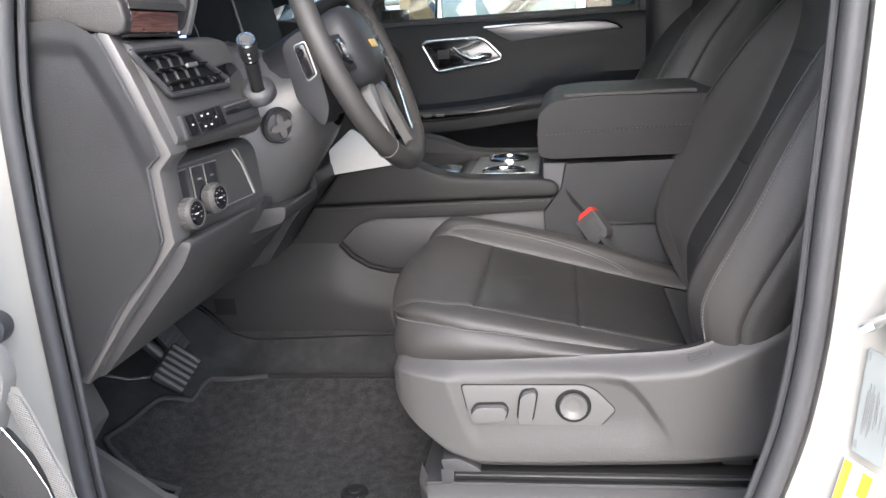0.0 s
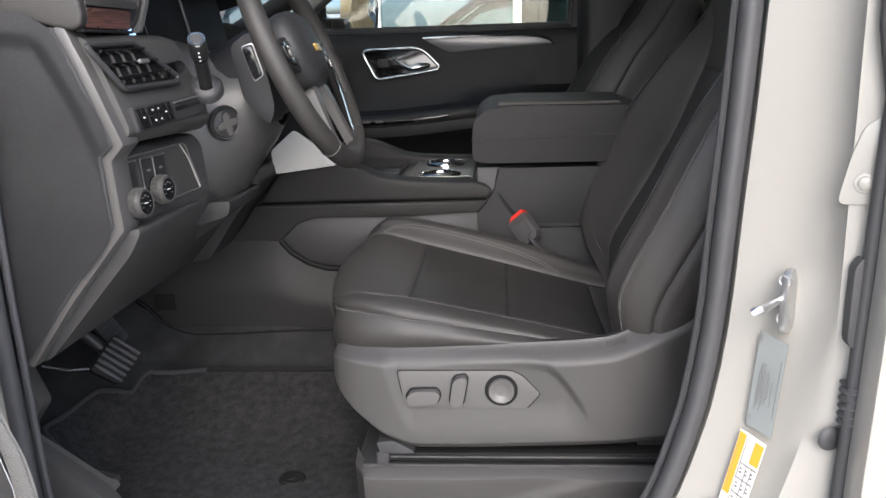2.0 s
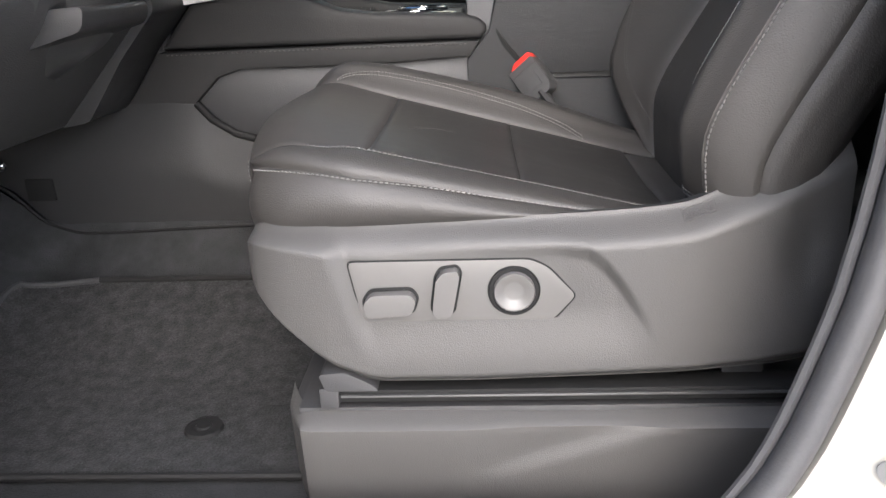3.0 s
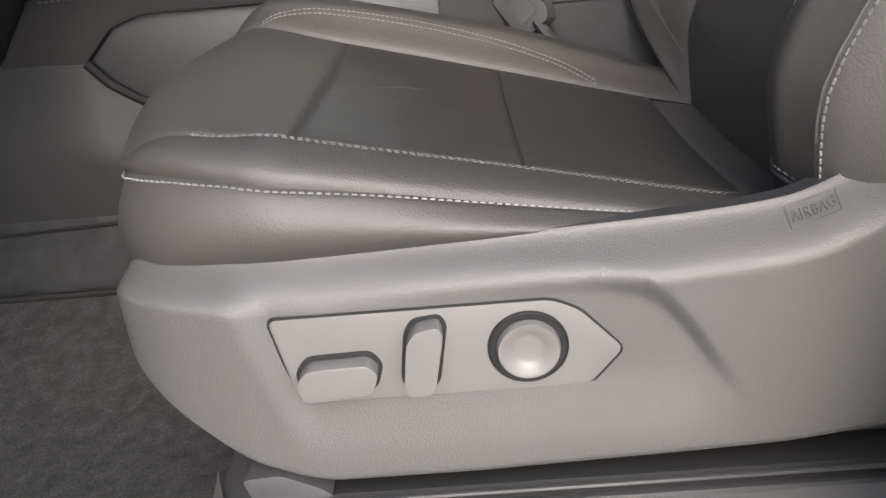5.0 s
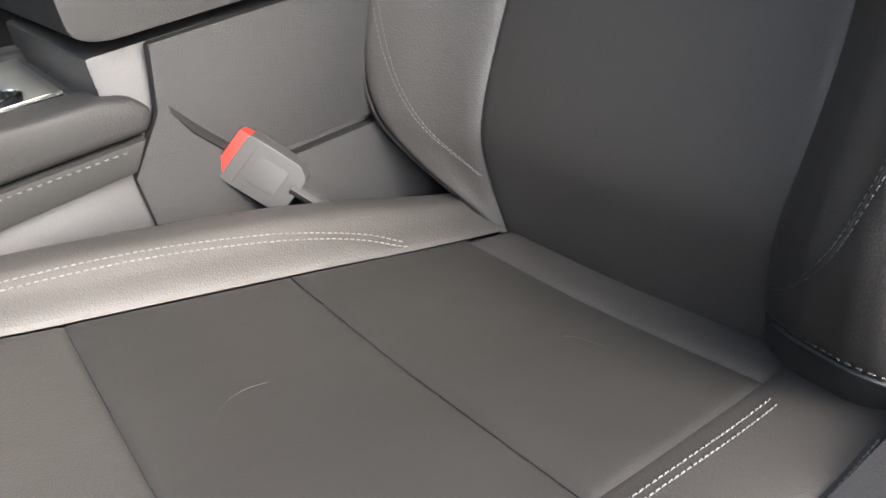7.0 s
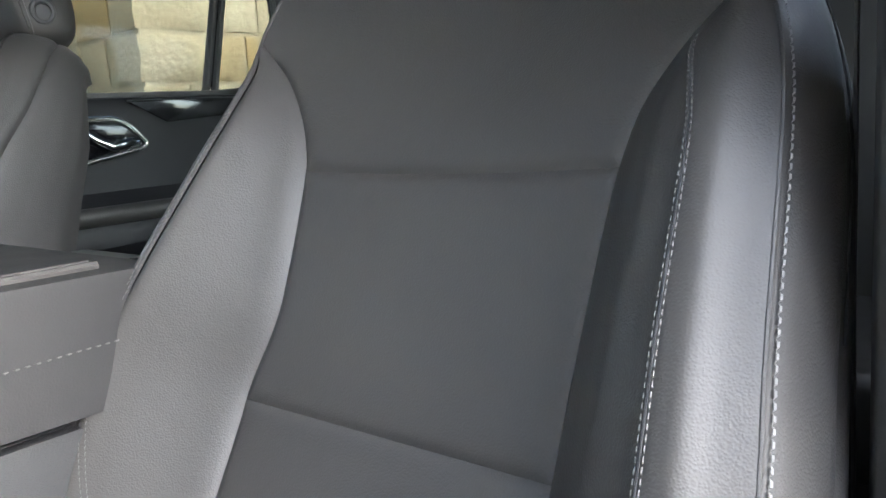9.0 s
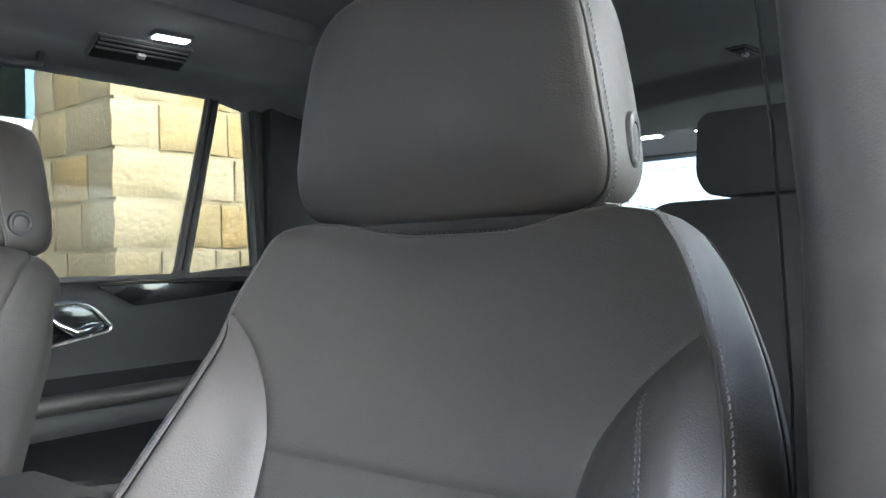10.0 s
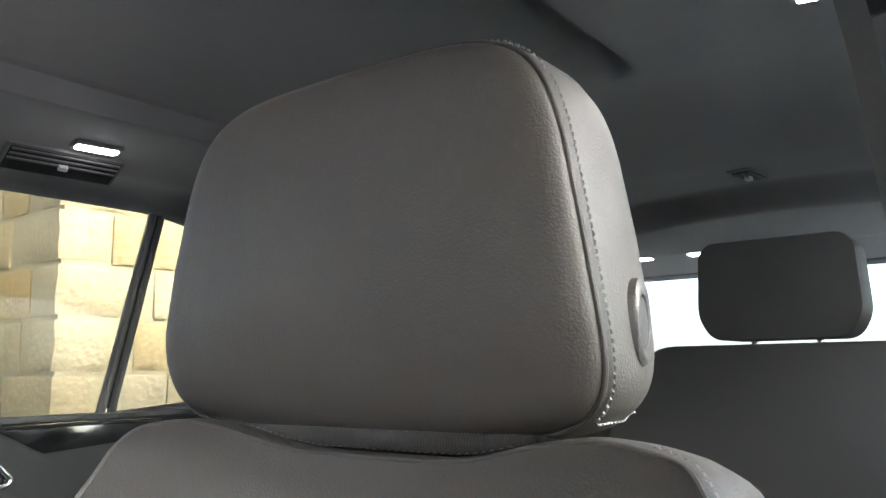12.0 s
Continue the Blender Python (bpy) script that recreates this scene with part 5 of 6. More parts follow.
pad_end = [(-1.12, 1.33), (-.70, 1.381), (-.616, 1.387), (-.56, 1.377), (-.523, 1.368), (-.497, 1.3625), (-.486, 1.3665), (-.4815, 1.378)]
part("top_pad", prism(pad_end + pad_top, "y", -.122, -.1035, .005, 3), LEATHER, dash, "padded leather dash top")
part("top_pad", prism([(-1.12, 1.33), (-.70, 1.381), (-.53, 1.385), (-.50, 1.3915), (-.4835, 1.3915)] + pad_top, "y", -.1035, .036, .003), LEATHER, dash)
part("top_pad", prism(rounded([(-1.12, 1.33), (-.62, 1.36), (-.60, 1.40), (-.75, 1.405), (-1.12, 1.36)], .01), "y", .03, 2 * MID + .1, .006), LEATHER, dash)
part("stitching", stitches([(-.70, -.1085, 1.4195), (-.64, -.1085, 1.4205), (-.56, -.1085, 1.418), (-.515, -.1085, 1.4135), (-.496, -.1085, 1.408), (-.486, -.1085, 1.401), (-.4815, -.1085, 1.385), (-.484, -.1085, 1.3675)], (.6, 0, .7), length=.005, gap=.002, r=.0008), THREAD_EDGE, dash)
part("defrost_vent", box(-.80, -.60, -.07, -.05, 1.412, 1.4225, .002), GLOSS, dash)
part("wood_strip", prism(rounded([(-.502, 1.366), (-.4915, 1.366), (-.4875, 1.390), (-.498, 1.390)], .001), "y", -.104, .022, .001), WOOD, dash, "dark figured wood strip")
part("strip_frame", prism(rounded([(-.50, 1.361), (-.492, 1.361), (-.490, 1.3645), (-.50, 1.3645)], .001), "y", -.104, .03, .0008), PLASTIC_DARK, dash)
# upper block with the vent
block_o = rounded([(-.62, 1.358), (-.490, 1.360), (-.466, 1.352), (-.440, 1.285), (-.425, 1.240), (-.440, 1.224), (-.62, 1.224)], .008)
SLANT = Matrix(((1, .13, 0, -.012), (0, 1, 0, 0), (0, 0, 1, 0), (0, 0, 0, 1)))
part("vent_block", moved(prism(block_o, "y", -.10, .105, .006), SLANT), PLASTIC, dash, "charcoal plastic vent block")
VM = Matrix.Translation((-.4650, -.026, 1.3195)) @ pose(0, 0, 0, 0, -20, 0) @ pose(0, 0, 0, 0, 0, -6)
ringo = rounded([(-.062, -.0285), (.074, -.030), (.080, -.022), (.006, .0285), (-.098, .0285)], .006)


def vent_side(zz):
    """The vent's left and right edge at a height."""
    k = (zz + .0285) / .057
    return -.062 - .036 * k, .078 - .070 * k


vent = part("air_vent", moved(prism(ringo, "x", .0006, .0016, 0), VM), BLACK, dash, "black air vent with three glossy slats")
part("vent_frame", moved(joined(tube([(.004, y, zz) for y, zz in ringo], .0040, 8, closed=True)), VM), PLASTIC_DARK, vent)
part("vent_rim", tube([tuple(VM @ Vector((.0066, y * 1.0, zz * 1.0))) for y, zz in ringo], .0012, 6, closed=True), SATIN, vent, "thin satin rim")
for i in range(3):
    zz = -.0155 + .0165 * i
    a, b = vent_side(zz)
    slat = prism(rounded([(.0025, -.0030), (.0125, .0005), (.0125, .0022), (.0025, .0028)], .0008, 2), "y", a + .006, b - .006, .0006)
    part("slat", moved(slat, VM @ Matrix.Translation((0, 0, zz))), GLOSS, vent, "glossy black slat")
for i in range(5):
    yv = -.055 + .024 * i
    lo_, hi_ = [zv for zv in (-.022, .020)]
    part("vane", moved(box(.0018, .0050, yv - .0012, yv + .0012, lo_, hi_ if i < 3 else hi_ - .018 * (i - 2), .0005), VM), PLASTIC_SMOOTH, vent)
part("thumb_tab", moved(box(.011, .016, -.016, .006, -.0015, .0040, .0016), VM), SATIN, vent)
# row of buttons
BM_ = Matrix.Translation((-.4415, -.015, 1.258)) @ pose(0, 0, 0, 0, -14, -8) @ pose(0, 0, 0, 4, 0, 0) @ Matrix.Diagonal((1, .78, .9, 1))
brow = part("button_plate", moved(prism(rounded([(-.095, -.018), (.140, -.016), (.146, .014), (-.090, .018)], .005), "x", -.02, .002, .002), BM_), PLASTIC_DARK, dash, "recessed black button row")
for k, (y0, y1, z0, z1) in enumerate([(-.088, -.062, -.014, .014), (-.052, -.036, .001, .014), (-.034, -.018, .001, .014), (-.052, -.036, -.014, -.001), (-.034, -.018, -.014, -.001), (-.016, .004, -.014, .014), (.006, .018, -.014, .014)]):
    b_ = part("button", moved(box(.001, .006, y0, y1, z0, z1, .0012), BM_), GLOSS, brow)
    if k < 6:
        part("symbol", moved(box(.006, .0064, (y0 + y1) / 2 - .0022, (y0 + y1) / 2 + .0022, (z0 + z1) / 2 - .0009, (z0 + z1) / 2 + .0012, 0), BM_), WHITE_PRINT, b_, smooth=False)
part("slot", moved(box(.001, .0035, .034, .128, -.003, .003, .001), BM_), GLOSS, brow)
part("slot_lip", moved(box(.001, .005, .034, .128, .008, .0105, .001), BM_), PLASTIC_SMOOTH, brow)
# lower block with the two dials
part("switch_block", moved(prism(rounded([(-.60, 1.222), (-.470, 1.215), (-.459, 1.200), (-.452, 1.125), (-.478, 1.082), (-.60, 1.06)], .008), "y", -.10, .135, .008), SLANT), DASH, dash, "charcoal switch block")
LM = Matrix.Translation((-.4655, -.010, 1.165)) @ pose(0, 0, 0, 0, -4, -7)
part("switch_bezel", tube([tuple(LM @ Vector((.001, y, zz))) for y, zz in rounded([(-.103, -.032), (-.098, .040), (.088, .043), (.118, -.028)], .01)], .0014, 8, closed=True), PLASTIC_SMOOTH, dash, "thin grey bezel")
part("switch_plate", moved(prism(rounded([(-.103, -.032), (-.098, .040), (.088, .043), (.118, -.028)], .01), "x", -.01, .0006, .0005), LM), PLASTIC, dash)
for y0, y1 in ((-.085, -.048), (-.036, -.008), (-.006, .022)):
    sw = part("switch", moved(box(.0005, .0045, y0, y1, -.004, .034, .0015), LM), END_BLACK, dash, "black rocker switch")
    part("switch_rim", tube([tuple(LM @ Vector((.0042, y, zz))) for y, zz in ((y1 + .001, .035), (y0 - .001, .035), (y0 - .001, -.005))], .0011, 6), SATIN, sw)
    if y0 > -.05:
        part("symbol", moved(box(.005, .0055, (y0 + y1) / 2 - .004, (y0 + y1) / 2 + .004, .017, .0195, 0), LM), PRINT, sw, smooth=False)
for yv, zv, rr in ((-.070, -.018, .0185), (-.012, -.010, .0185)):
    dl = lathe([(0, .017), (.0140, .017), (.0150, .0175), (.0165, .016), (.0175, .012), (rr, .008), (rr, -.002)], 36)
    d1 = part("dial", moved(dl, LM @ Matrix.Translation((.006, yv, zv)) @ pose(0, 0, 0, 0, 90, 0)), GLOSS, dash, "round black rotary dial")
    kr = lathe([(.0150, .0178), (.0162, .0185), (.0180, .0175), (.0194, .013), (.0196, .004), (.0185, .001)], 36)
    part("grip_ring", moved(kr, LM @ Matrix.Translation((.006, yv, zv)) @ pose(0, 0, 0, 0, 90, 0)), PLASTIC, d1, "knurled dark grip ring")
    for j in range(30):
        q = 2 * math.pi * j / 30
        part("knurl", moved(box(-.0009, .0009, .0186, .0203, .004, .013, .0003), LM @ Matrix.Translation((.006, yv, zv)) @ pose(0, 0, 0, 0, 90, 0) @ pose(0, 0, 0, 0, 0, math.degrees(q))), PLASTIC, d1)
    for j in range(7):
        q = -.6 + j * .72
        part("mark", moved(box(.0232, .0235, -.0016, .0016, -.0005, .0005, 0), LM @ Matrix.Translation((0, yv + .0095 * math.cos(q), zv + .0095 * math.sin(q)))), PRINT, d1, smooth=False)
    part("pointer", moved(box(.0232, .0236, yv - .0042, yv + .0042, zv - .0006, zv + .0006, 0), LM), WHITE_PRINT, d1, smooth=False)
# knee panel
part("panel_line", tube([tuple(LM @ Vector((.0016, y, zz))) for y, zz in ((.074, .042), (.092, .020), (.112, -.026))], .0013, 6), SATIN, dash)
part("knee_panel", prism(rounded([(-.452, 1.118), (-.470, 1.085), (-.600, .940), (-.66, .930), (-.66, 1.10)], .012), "y", -.098, .42, .006), PLASTIC_MID, dash, "black knee panel")
part("knee_panel", prism(rounded([(-.50, 1.2), (-.52, 1.085), (-.640, .95), (-.70, .95), (-.70, 1.2)], .012), "y", .97, 2 * MID + .10, .006), PLASTIC_DARK, dash)
part("dash_body", box(-1.1, -.62, -.08, 2 * MID + .08, 1.0, 1.37, .01), PLASTIC_DARK, dash)
part("passenger_panel", prism(rounded([(-.62, 1.2), (-.52, 1.21), (-.505, 1.30), (-.56, 1.36), (-.62, 1.36)], .01), "y", .98, 2 * MID + .10, .006), PLASTIC, dash)
# column shroud and round knob
sh = np.array([[(x, .27 + r * .95 * math.cos(q) * (1 if math.cos(q) < 0 else 1.05), zc + r * 1.05 * math.sin(q)) for q in np.linspace(0, 2 * math.pi, 29)[:-1]] for x, r, zc in
               ((-.62, .172, 1.19), (-.53, .160, 1.187), (-.475, .136, 1.195), (-.445, .112, 1.208), (-.425, .097, 1.22), (-.40, .084, 1.242), (-.375, .074, 1.264), (-.36, .064, 1.28))])
shroud = part("column_surround", sheet(sh, closed_v=True), DASH, dash, "charcoal column surround")
kn = lathe([(0, .004), (.018, .004), (.021, .002), (.0225, .003), (.024, .001), (.025, -.006)], 32)
KM = Matrix.Translation((-.425, .172, 1.226)) @ look((0, 0, 0), (-.75, .62, .1)).to_3x3().to_4x4()
knob = part("round_knob", moved(kn, KM), PLASTIC_DARK, shroud, "round black knob with star-shaped grip")
star = [((.0085 + .0105 * abs(math.cos(2 * (q - .3))) ** 1.6) * math.cos(q), (.0085 + .0105 * abs(math.cos(2 * (q - .3))) ** 1.6) * math.sin(q)) for q in np.linspace(0, 2 * math.pi, 49)[:-1]]
part("grip_star", moved(prism(star, "z", .002, .0085, .0025, 3), KM), PLASTIC_SMOOTH, knob, "raised four-pointed grip")
part("knob_ring", moved(lathe([(.0235, .001), (.026, .003), (.0275, .001), (.028, -.004)], 32), KM), PLASTIC_DARK, shroud)
part("pocket", prism(rounded([(-.50, 1.06), (-.43, 1.08), (-.425, 1.105), (-.49, 1.10)], .01), "y", .16, .33, .004), END_BLACK, dash, "small open pocket")
# instrument display
part("display_hood", prism(rounded([(-.70, 1.40), (-.53, 1.445), (-.515, 1.458), (-.56, 1.475), (-.72, 1.44)], .008), "y", .02, .74, .006), LEATHER, dash, "leather display hood")
DM = Matrix.Translation((-.535, .24, 1.375)) @ pose(0, 0, 0, 0, -12, 0)
disp = part("display", moved(prism(rounded([(-.19, -.072), (.30, -.072), (.30, .070), (-.165, .070), (-.19, .03)], .012), "x", -.012, .0, .002), DM), DISPLAY, dash, "dark instrument display")
part("display_frame", tube([tuple(DM @ Vector((.002, y, zz))) for y, zz in rounded([(-.19, -.072), (.10, -.072), (.10, .070), (-.165, .070), (-.19, .03)], .012)], .003, 8, closed=True), PLASTIC_DARK, disp)
dial_o = [(-.125 + .052 * math.cos(q), -.01 + .055 * math.sin(q)) for q in np.linspace(-.6, 3.7, 26)]
part("gauge_arc", tube([tuple(DM @ Vector((.002, y, zz))) for y, zz in dial_o], .0007, 6), PRINT, disp, "pale gauge arc")
for j in range(7):
    q = -.2 + j * .55
    part("gauge_mark", moved(box(.0015, .0022, -.125 + .042 * math.cos(q) - .002, -.125 + .042 * math.cos(q) + .002, -.01 + .044 * math.sin(q) - .004, -.01 + .044 * math.sin(q) + .004, 0), DM), WHITE_PRINT, disp, smooth=False)
part("gauge_centre", moved(box(.0015, .0022, -.135, -.115, -.022, .0, .0005), DM), SCREEN, disp, smooth=False)
FIN = Matrix(((1, 0, 0, 0), (0, 1, 1.05, -1.05 * 1.365), (0, 0, 1, 0), (0, 0, 0, 1)))
part("hood_side", moved(prism(rounded([(-.60, 1.372), (-.489, 1.3665), (-.492, 1.40), (-.508, 1.455), (-.53, 1.475), (-.62, 1.47), (-.585, 1.42)], .012), "y", .022, .034, .004), FIN), LEATHER, dash, "leather side of the display hood")
part("hood_edge", moved(prism(rounded([(-.495, 1.362), (-.484, 1.3625), (-.488, 1.40), (-.504, 1.457), (-.512, 1.455), (-.498, 1.40)], .003), "y", .0335, .046, .003), FIN), PLASTIC_SMOOTH, dash, "satin grey edge of the display hood")
# centre stack
part("centre_fascia", prism(rounded([(-.66, .95), (-.545, .96), (-.49, 1.04), (-.50, 1.33), (-.66, 1.36)], .015), "y", .56, .95, .008), PLASTIC_DARK, dash)
part("silver_wing", prism(rounded([(-.455, 1.092), (-.458, 1.140), (-.410, 1.180), (-.352, 1.140), (-.325, 1.108)], .006), "y", .521, .532, .002), SILVER, dash, "bright silver trim wing")
part("stack_cheek", prism(rounded([(-.60, .940), (-.562, .947), (-.503, 1.030), (-.450, 1.090), (-.455, 1.118), (-.66, 1.13), (-.66, .94)], .008), "y", .405, .536, .005), END_BLACK, dash, "black lower dash panel")

# ---------------------------------------------------------------- steering column, stalk and wheel
WC = Vector((-.318, .27, 1.327))
WM = Matrix.Translation(WC) @ pose(0, 0, 0, 0, 67, 0)        # local z is the wheel's axis, pointing at the driver
wheel = thing("steering_wheel", "black leather steering wheel with satin spokes", "steering wheel", tuple(WC))
q = np.linspace(0, 2 * math.pi, 73)[:-1]
part("rim", tube([tuple(WM @ Vector((.186 * math.cos(a), .186 * math.sin(a), 0))) for a in q], .0165, 16, closed=True), LEATHER, wheel, "leather wrapped rim")
for a0, a1 in ((-2.1, -1.05), (1.05, 2.1)):
    a = np.linspace(a0, a1, 60)
    pts = [tuple(WM @ Vector(((.186 - .0165) * math.cos(b), (.186 - .0165) * math.sin(b), .004))) for b in a]
    part("stitching", stitches(pts, np.array([(WM.to_3x3() @ Vector((-math.cos(b), -math.sin(b), .6)))[:] for b in a]), length=.010, gap=.003, r=.002), RUBBER, wheel, "black cross stitching")
for a in (.62, -.62, 2.5, -2.5):
    part("rim_seam", tube([tuple(WM @ (Vector((.186 * math.cos(a), .186 * math.sin(a), 0)) + Vector((.0168 * math.cos(b) * math.cos(a), .0168 * math.cos(b) * math.sin(a), .0168 * math.sin(b))))) for b in np.linspace(0, 2 * math.pi, 21)[:-1]], .0009, 6, closed=True), THREAD, wheel)
hubp = np.array([[tuple(WM @ Vector((x * k - .004, y * k, zz))) for x, y in rounded([(.062, -.052), (.062, .052), (.0, .088), (-.06, .070), (-.072, 0), (-.06, -.070), (.0, -.088)], .03, 5)] for k, zz in ((.05, .026), (.5, .025), (.85, .018), (.97, .008), (1.0, -.006), (.95, -.03), (.7, -.045))])
part("airbag_cover", sheet(hubp, closed_v=True), PLASTIC_DARK, wheel, "black airbag cover")
part("emblem", moved(prism(rounded([(-.006, -.017), (.006, -.013), (.006, .017), (-.006, .013)], .002), "z", .024, .029, .001), WM), GOLD, wheel, "small gold emblem")
for s_ in (-1, 1):
    sp_ = prism(rounded([(.030, s_ * .07), (-.028, s_ * .07), (-.022, s_ * .175), (.014, s_ * .175)], .008), "z", -.014, .004, .004)
    spoke = part("spoke", moved(sp_, WM), PLASTIC_DARK, wheel, "black side spoke with buttons")
    part("button_pad", moved(prism(rounded([(.022, s_ * .09), (-.020, s_ * .09), (-.016, s_ * .135), (.014, s_ * .135)], .008), "z", .003, .009, .002), WM), GLOSS, spoke)
    part("button", moved(moved(lathe([(0, .004), (.007, .004), (.009, .002), (.0095, 0)], 20), Matrix.Translation((.001, s_ * .112, .009))), WM), PLASTIC_SMOOTH, spoke)
    for c_ in (-.009, .010):
        part("symbol", moved(box(c_ - .0012, c_ + .0012, s_ * .112 - .003, s_ * .112 + .003, .0092, .0096, 0), WM), WHITE_PRINT, spoke, smooth=False)
    lo_ = prism(rounded([(.05, s_ * .020), (.168, s_ * .052), (.172, s_ * .075), (.06, s_ * .058)], .008), "z", -.012, .003, .003)
    part("lower_spoke", moved(lo_, WM), PLASTIC_SMOOTH, wheel, "satin grey lower spoke")
    part("spoke_trim", tube([tuple(WM @ Vector((x, s_ * y, .003))) for x, y in ((.015, .165), (.05, .155), (.09, .13), (.13, .098), (.165, .080))], .003, 8), CHROME, wheel)
col = thing("steering_column", "black steering column cover with light stalk", "steering column", (-.40, .27, 1.29))
cp = np.array([[tuple(WM @ Vector((k * math.cos(a) * 1.0, k * math.sin(a) * .92, zz))) for a in np.linspace(0, 2 * math.pi, 25)[:-1]] for k, zz in ((.03, -.03), (.070, -.045), (.074, -.07), (.070, -.11), (.066, -.16))])
part("cover", sheet(cp, closed_v=True), DOOR_BLACK, col)
pdl = part("side_pod", prism(rounded([(-.396, 1.342), (-.366, 1.362), (-.350, 1.350), (-.333, 1.250), (-.343, 1.222), (-.380, 1.262)], .012), "y", .135, .20, .008, 3), DOOR_BLACK, col, "black switch pod beside the wheel")
part("pod_switch", prism(rounded([(-.375, 1.337), (-.361, 1.342), (-.349, 1.300), (-.361, 1.293)], .004), "y", .129, .14, .003), GLOSS, pdl, "gloss black rocker")
part("switch_edge", tube([(x, .134, z) for x, z in rounded([(-.377, 1.340), (-.360, 1.345), (-.347, 1.299), (-.361, 1.290)], .004)], .0012, 6, closed=True), SATIN, pdl)
S0, S1 = Vector((-.420, .090, 1.288)), Vector((-.401, .020, 1.352))
SD = (S1 - S0).normalized()
SL = (S1 - S0).length
stalk = part("stalk", tube([S0 - SD * .02, S0, S0 + SD * SL * .55, S0 + SD * SL * .62], [.0100, .0090, .0098, .0108], 18), END_BLACK, col, "black light stalk")
part("stalk_grip", tube([S0 + SD * SL * .64, S0 + SD * SL * .67, S0 + SD * SL * .92, S0 + SD * SL * .97], [.0112, .0124, .0126, .0120], 20), END_BLACK, stalk)
part("stalk_band", tube([S0 + SD * SL * .615, S0 + SD * SL * .65], .0108, 18), GLOSS, stalk)
part("stalk_end", tube([S0 + SD * SL * .96, S0 + SD * SL * .995], [.0124, .0118], 20), CHROME, stalk, "round silver stalk end")
part("end_button", tube([S0 + SD * SL * .98, S0 + SD * SL * 1.01], [.0082, .0078], 20), GREY, stalk)
for k in range(3):
    c3 = S0 + SD * SL * (.72 + .08 * k)
    part("mark", moved(box(-.0012, .0012, -.0004, .0004, -.0007, .0007, 0), Matrix.Translation(c3 + Vector((.0035, -.0075, -.0118)))), WHITE_PRINT, stalk, smooth=False)
part("stalk_base", moved(lathe([(.013, .008), (.020, .006), (.024, .001), (.025, -.008)], 28), Matrix.Translation(S0 - SD * .004) @ SD.to_track_quat("Z", "Y").to_matrix().to_4x4()), PLASTIC_DARK, col)
part("stalk_boot", prism(rounded([(.02, 1.262), (.105, 1.262), (.11, 1.31), (.085, 1.325), (.03, 1.32)], .012), "x", -.475, -.450, .005), GLOSS, col)

# ---------------------------------------------------------------- centre console
con = thing("centre_console", "black centre console with padded leather rails and cup holders", "console", (-.1, MID, .8))
for m in (0, 1):
    def ym(v):
        return v if not m else 2 * MID - v
    a, b = sorted((ym(.533), ym(.60)))
    arm = [(-.500, 1.029), (-.448, 1.092), (-.40, 1.106), (-.335, 1.116), (-.30, 1.106), (-.236, 1.079), (-.19, 1.072), (-.05, 1.066), (-.025, 1.060), (-.013, 1.046), (-.022, 1.031)]
    part("padded_rail", prism(arm, "y", a, b, .009, 3), CONSOLE, con, "padded leather rail")
    c1, d1 = sorted((ym(.530), ym(.60)))
    low = [(-.562, .948), (-.503, 1.026), (-.026, 1.029), (-.042, 1.006), (-.20, .999), (-.380, .999), (-.418, .987), (-.456, .950)]
    part("lower_rail", prism(low, "y", c1, d1, .004), CONSOLE, con, "leather lower rail")
    part("stitching", stitches([(-.49, ym(.5285), 1.022), (-.25, ym(.5285), 1.024), (-.04, ym(.5285), 1.0245)], (0, -1 if not m else 1, 0), length=.0045, gap=.0025, r=.0008), THREAD, con)
    part("stitching", stitches([(x, ym(.5385), zz - .004) for x, zz in arm[3:8]], (0, -.5, .8), length=.0045, gap=.0025, r=.0008), THREAD, con)
    e1, f1 = sorted((ym(.552), ym(.60)))
    part("side_wall", prism([(-.56, .80), (-.56, .99), (.0, 1.03), (.32, 1.095), (.34, .70), (-.1, .66)], "y", e1, f1, .003), PLASTIC, con, "grey grained console side")
    u_, w_ = np.meshgrid(np.linspace(-.47, .0, 30), np.linspace(0, 1, 12), indexing="ij")
    zlow = curve1([-.47, -.456, -.40, -.336, -.28, .0], [.955, .946, .900, .884, .880, .880])(u_)
    bulge = .010 * np.sin(math.pi * w_) * np.sin(math.pi * np.clip((u_ + .47) / .47, 0, 1))
    yy_ = .547 - bulge
    part("pocket_panel", sheet(np.stack([u_, yy_ if not m else 2 * MID - yy_, zlow + (1.004 - zlow) * w_], -1)), PLASTIC_DARK, con, "concave grey side panel")
    lipz = [(-.456, .950), (-.435, .925), (-.40, .902), (-.36, .891), (-.30, .888), (-.20, .888)]
    part("pocket_lip", tube([(x, ym(.533), zz) for x, zz in lipz], .006, 10), BLACK, con)
    g1, h1 = sorted((ym(.536), ym(.553)))
    part("rear_side", prism([(-.040, .86), (-.045, 1.0), (-.012, 1.042), (.0, 1.093), (.33, 1.094), (.33, .978), (.075, .978), (.052, .972), (.06, .86)], "y", g1, h1, .003), BIN, con, "black textured upper side panel")
    part("rear_side_low", prism([(.062, .70), (.064, .966), (.08, .970), (.33, .970), (.33, .70)], "y", g1, h1, .003), BIN, con)
    part("corner_edge", tube([(.002, ym(.541), 1.092), (-.006, ym(.541), 1.05), (.012, ym(.5385), 1.02), (.05, ym(.5385), .975)], .0048, 8), BLACK, con, "dark groove beside the bin")
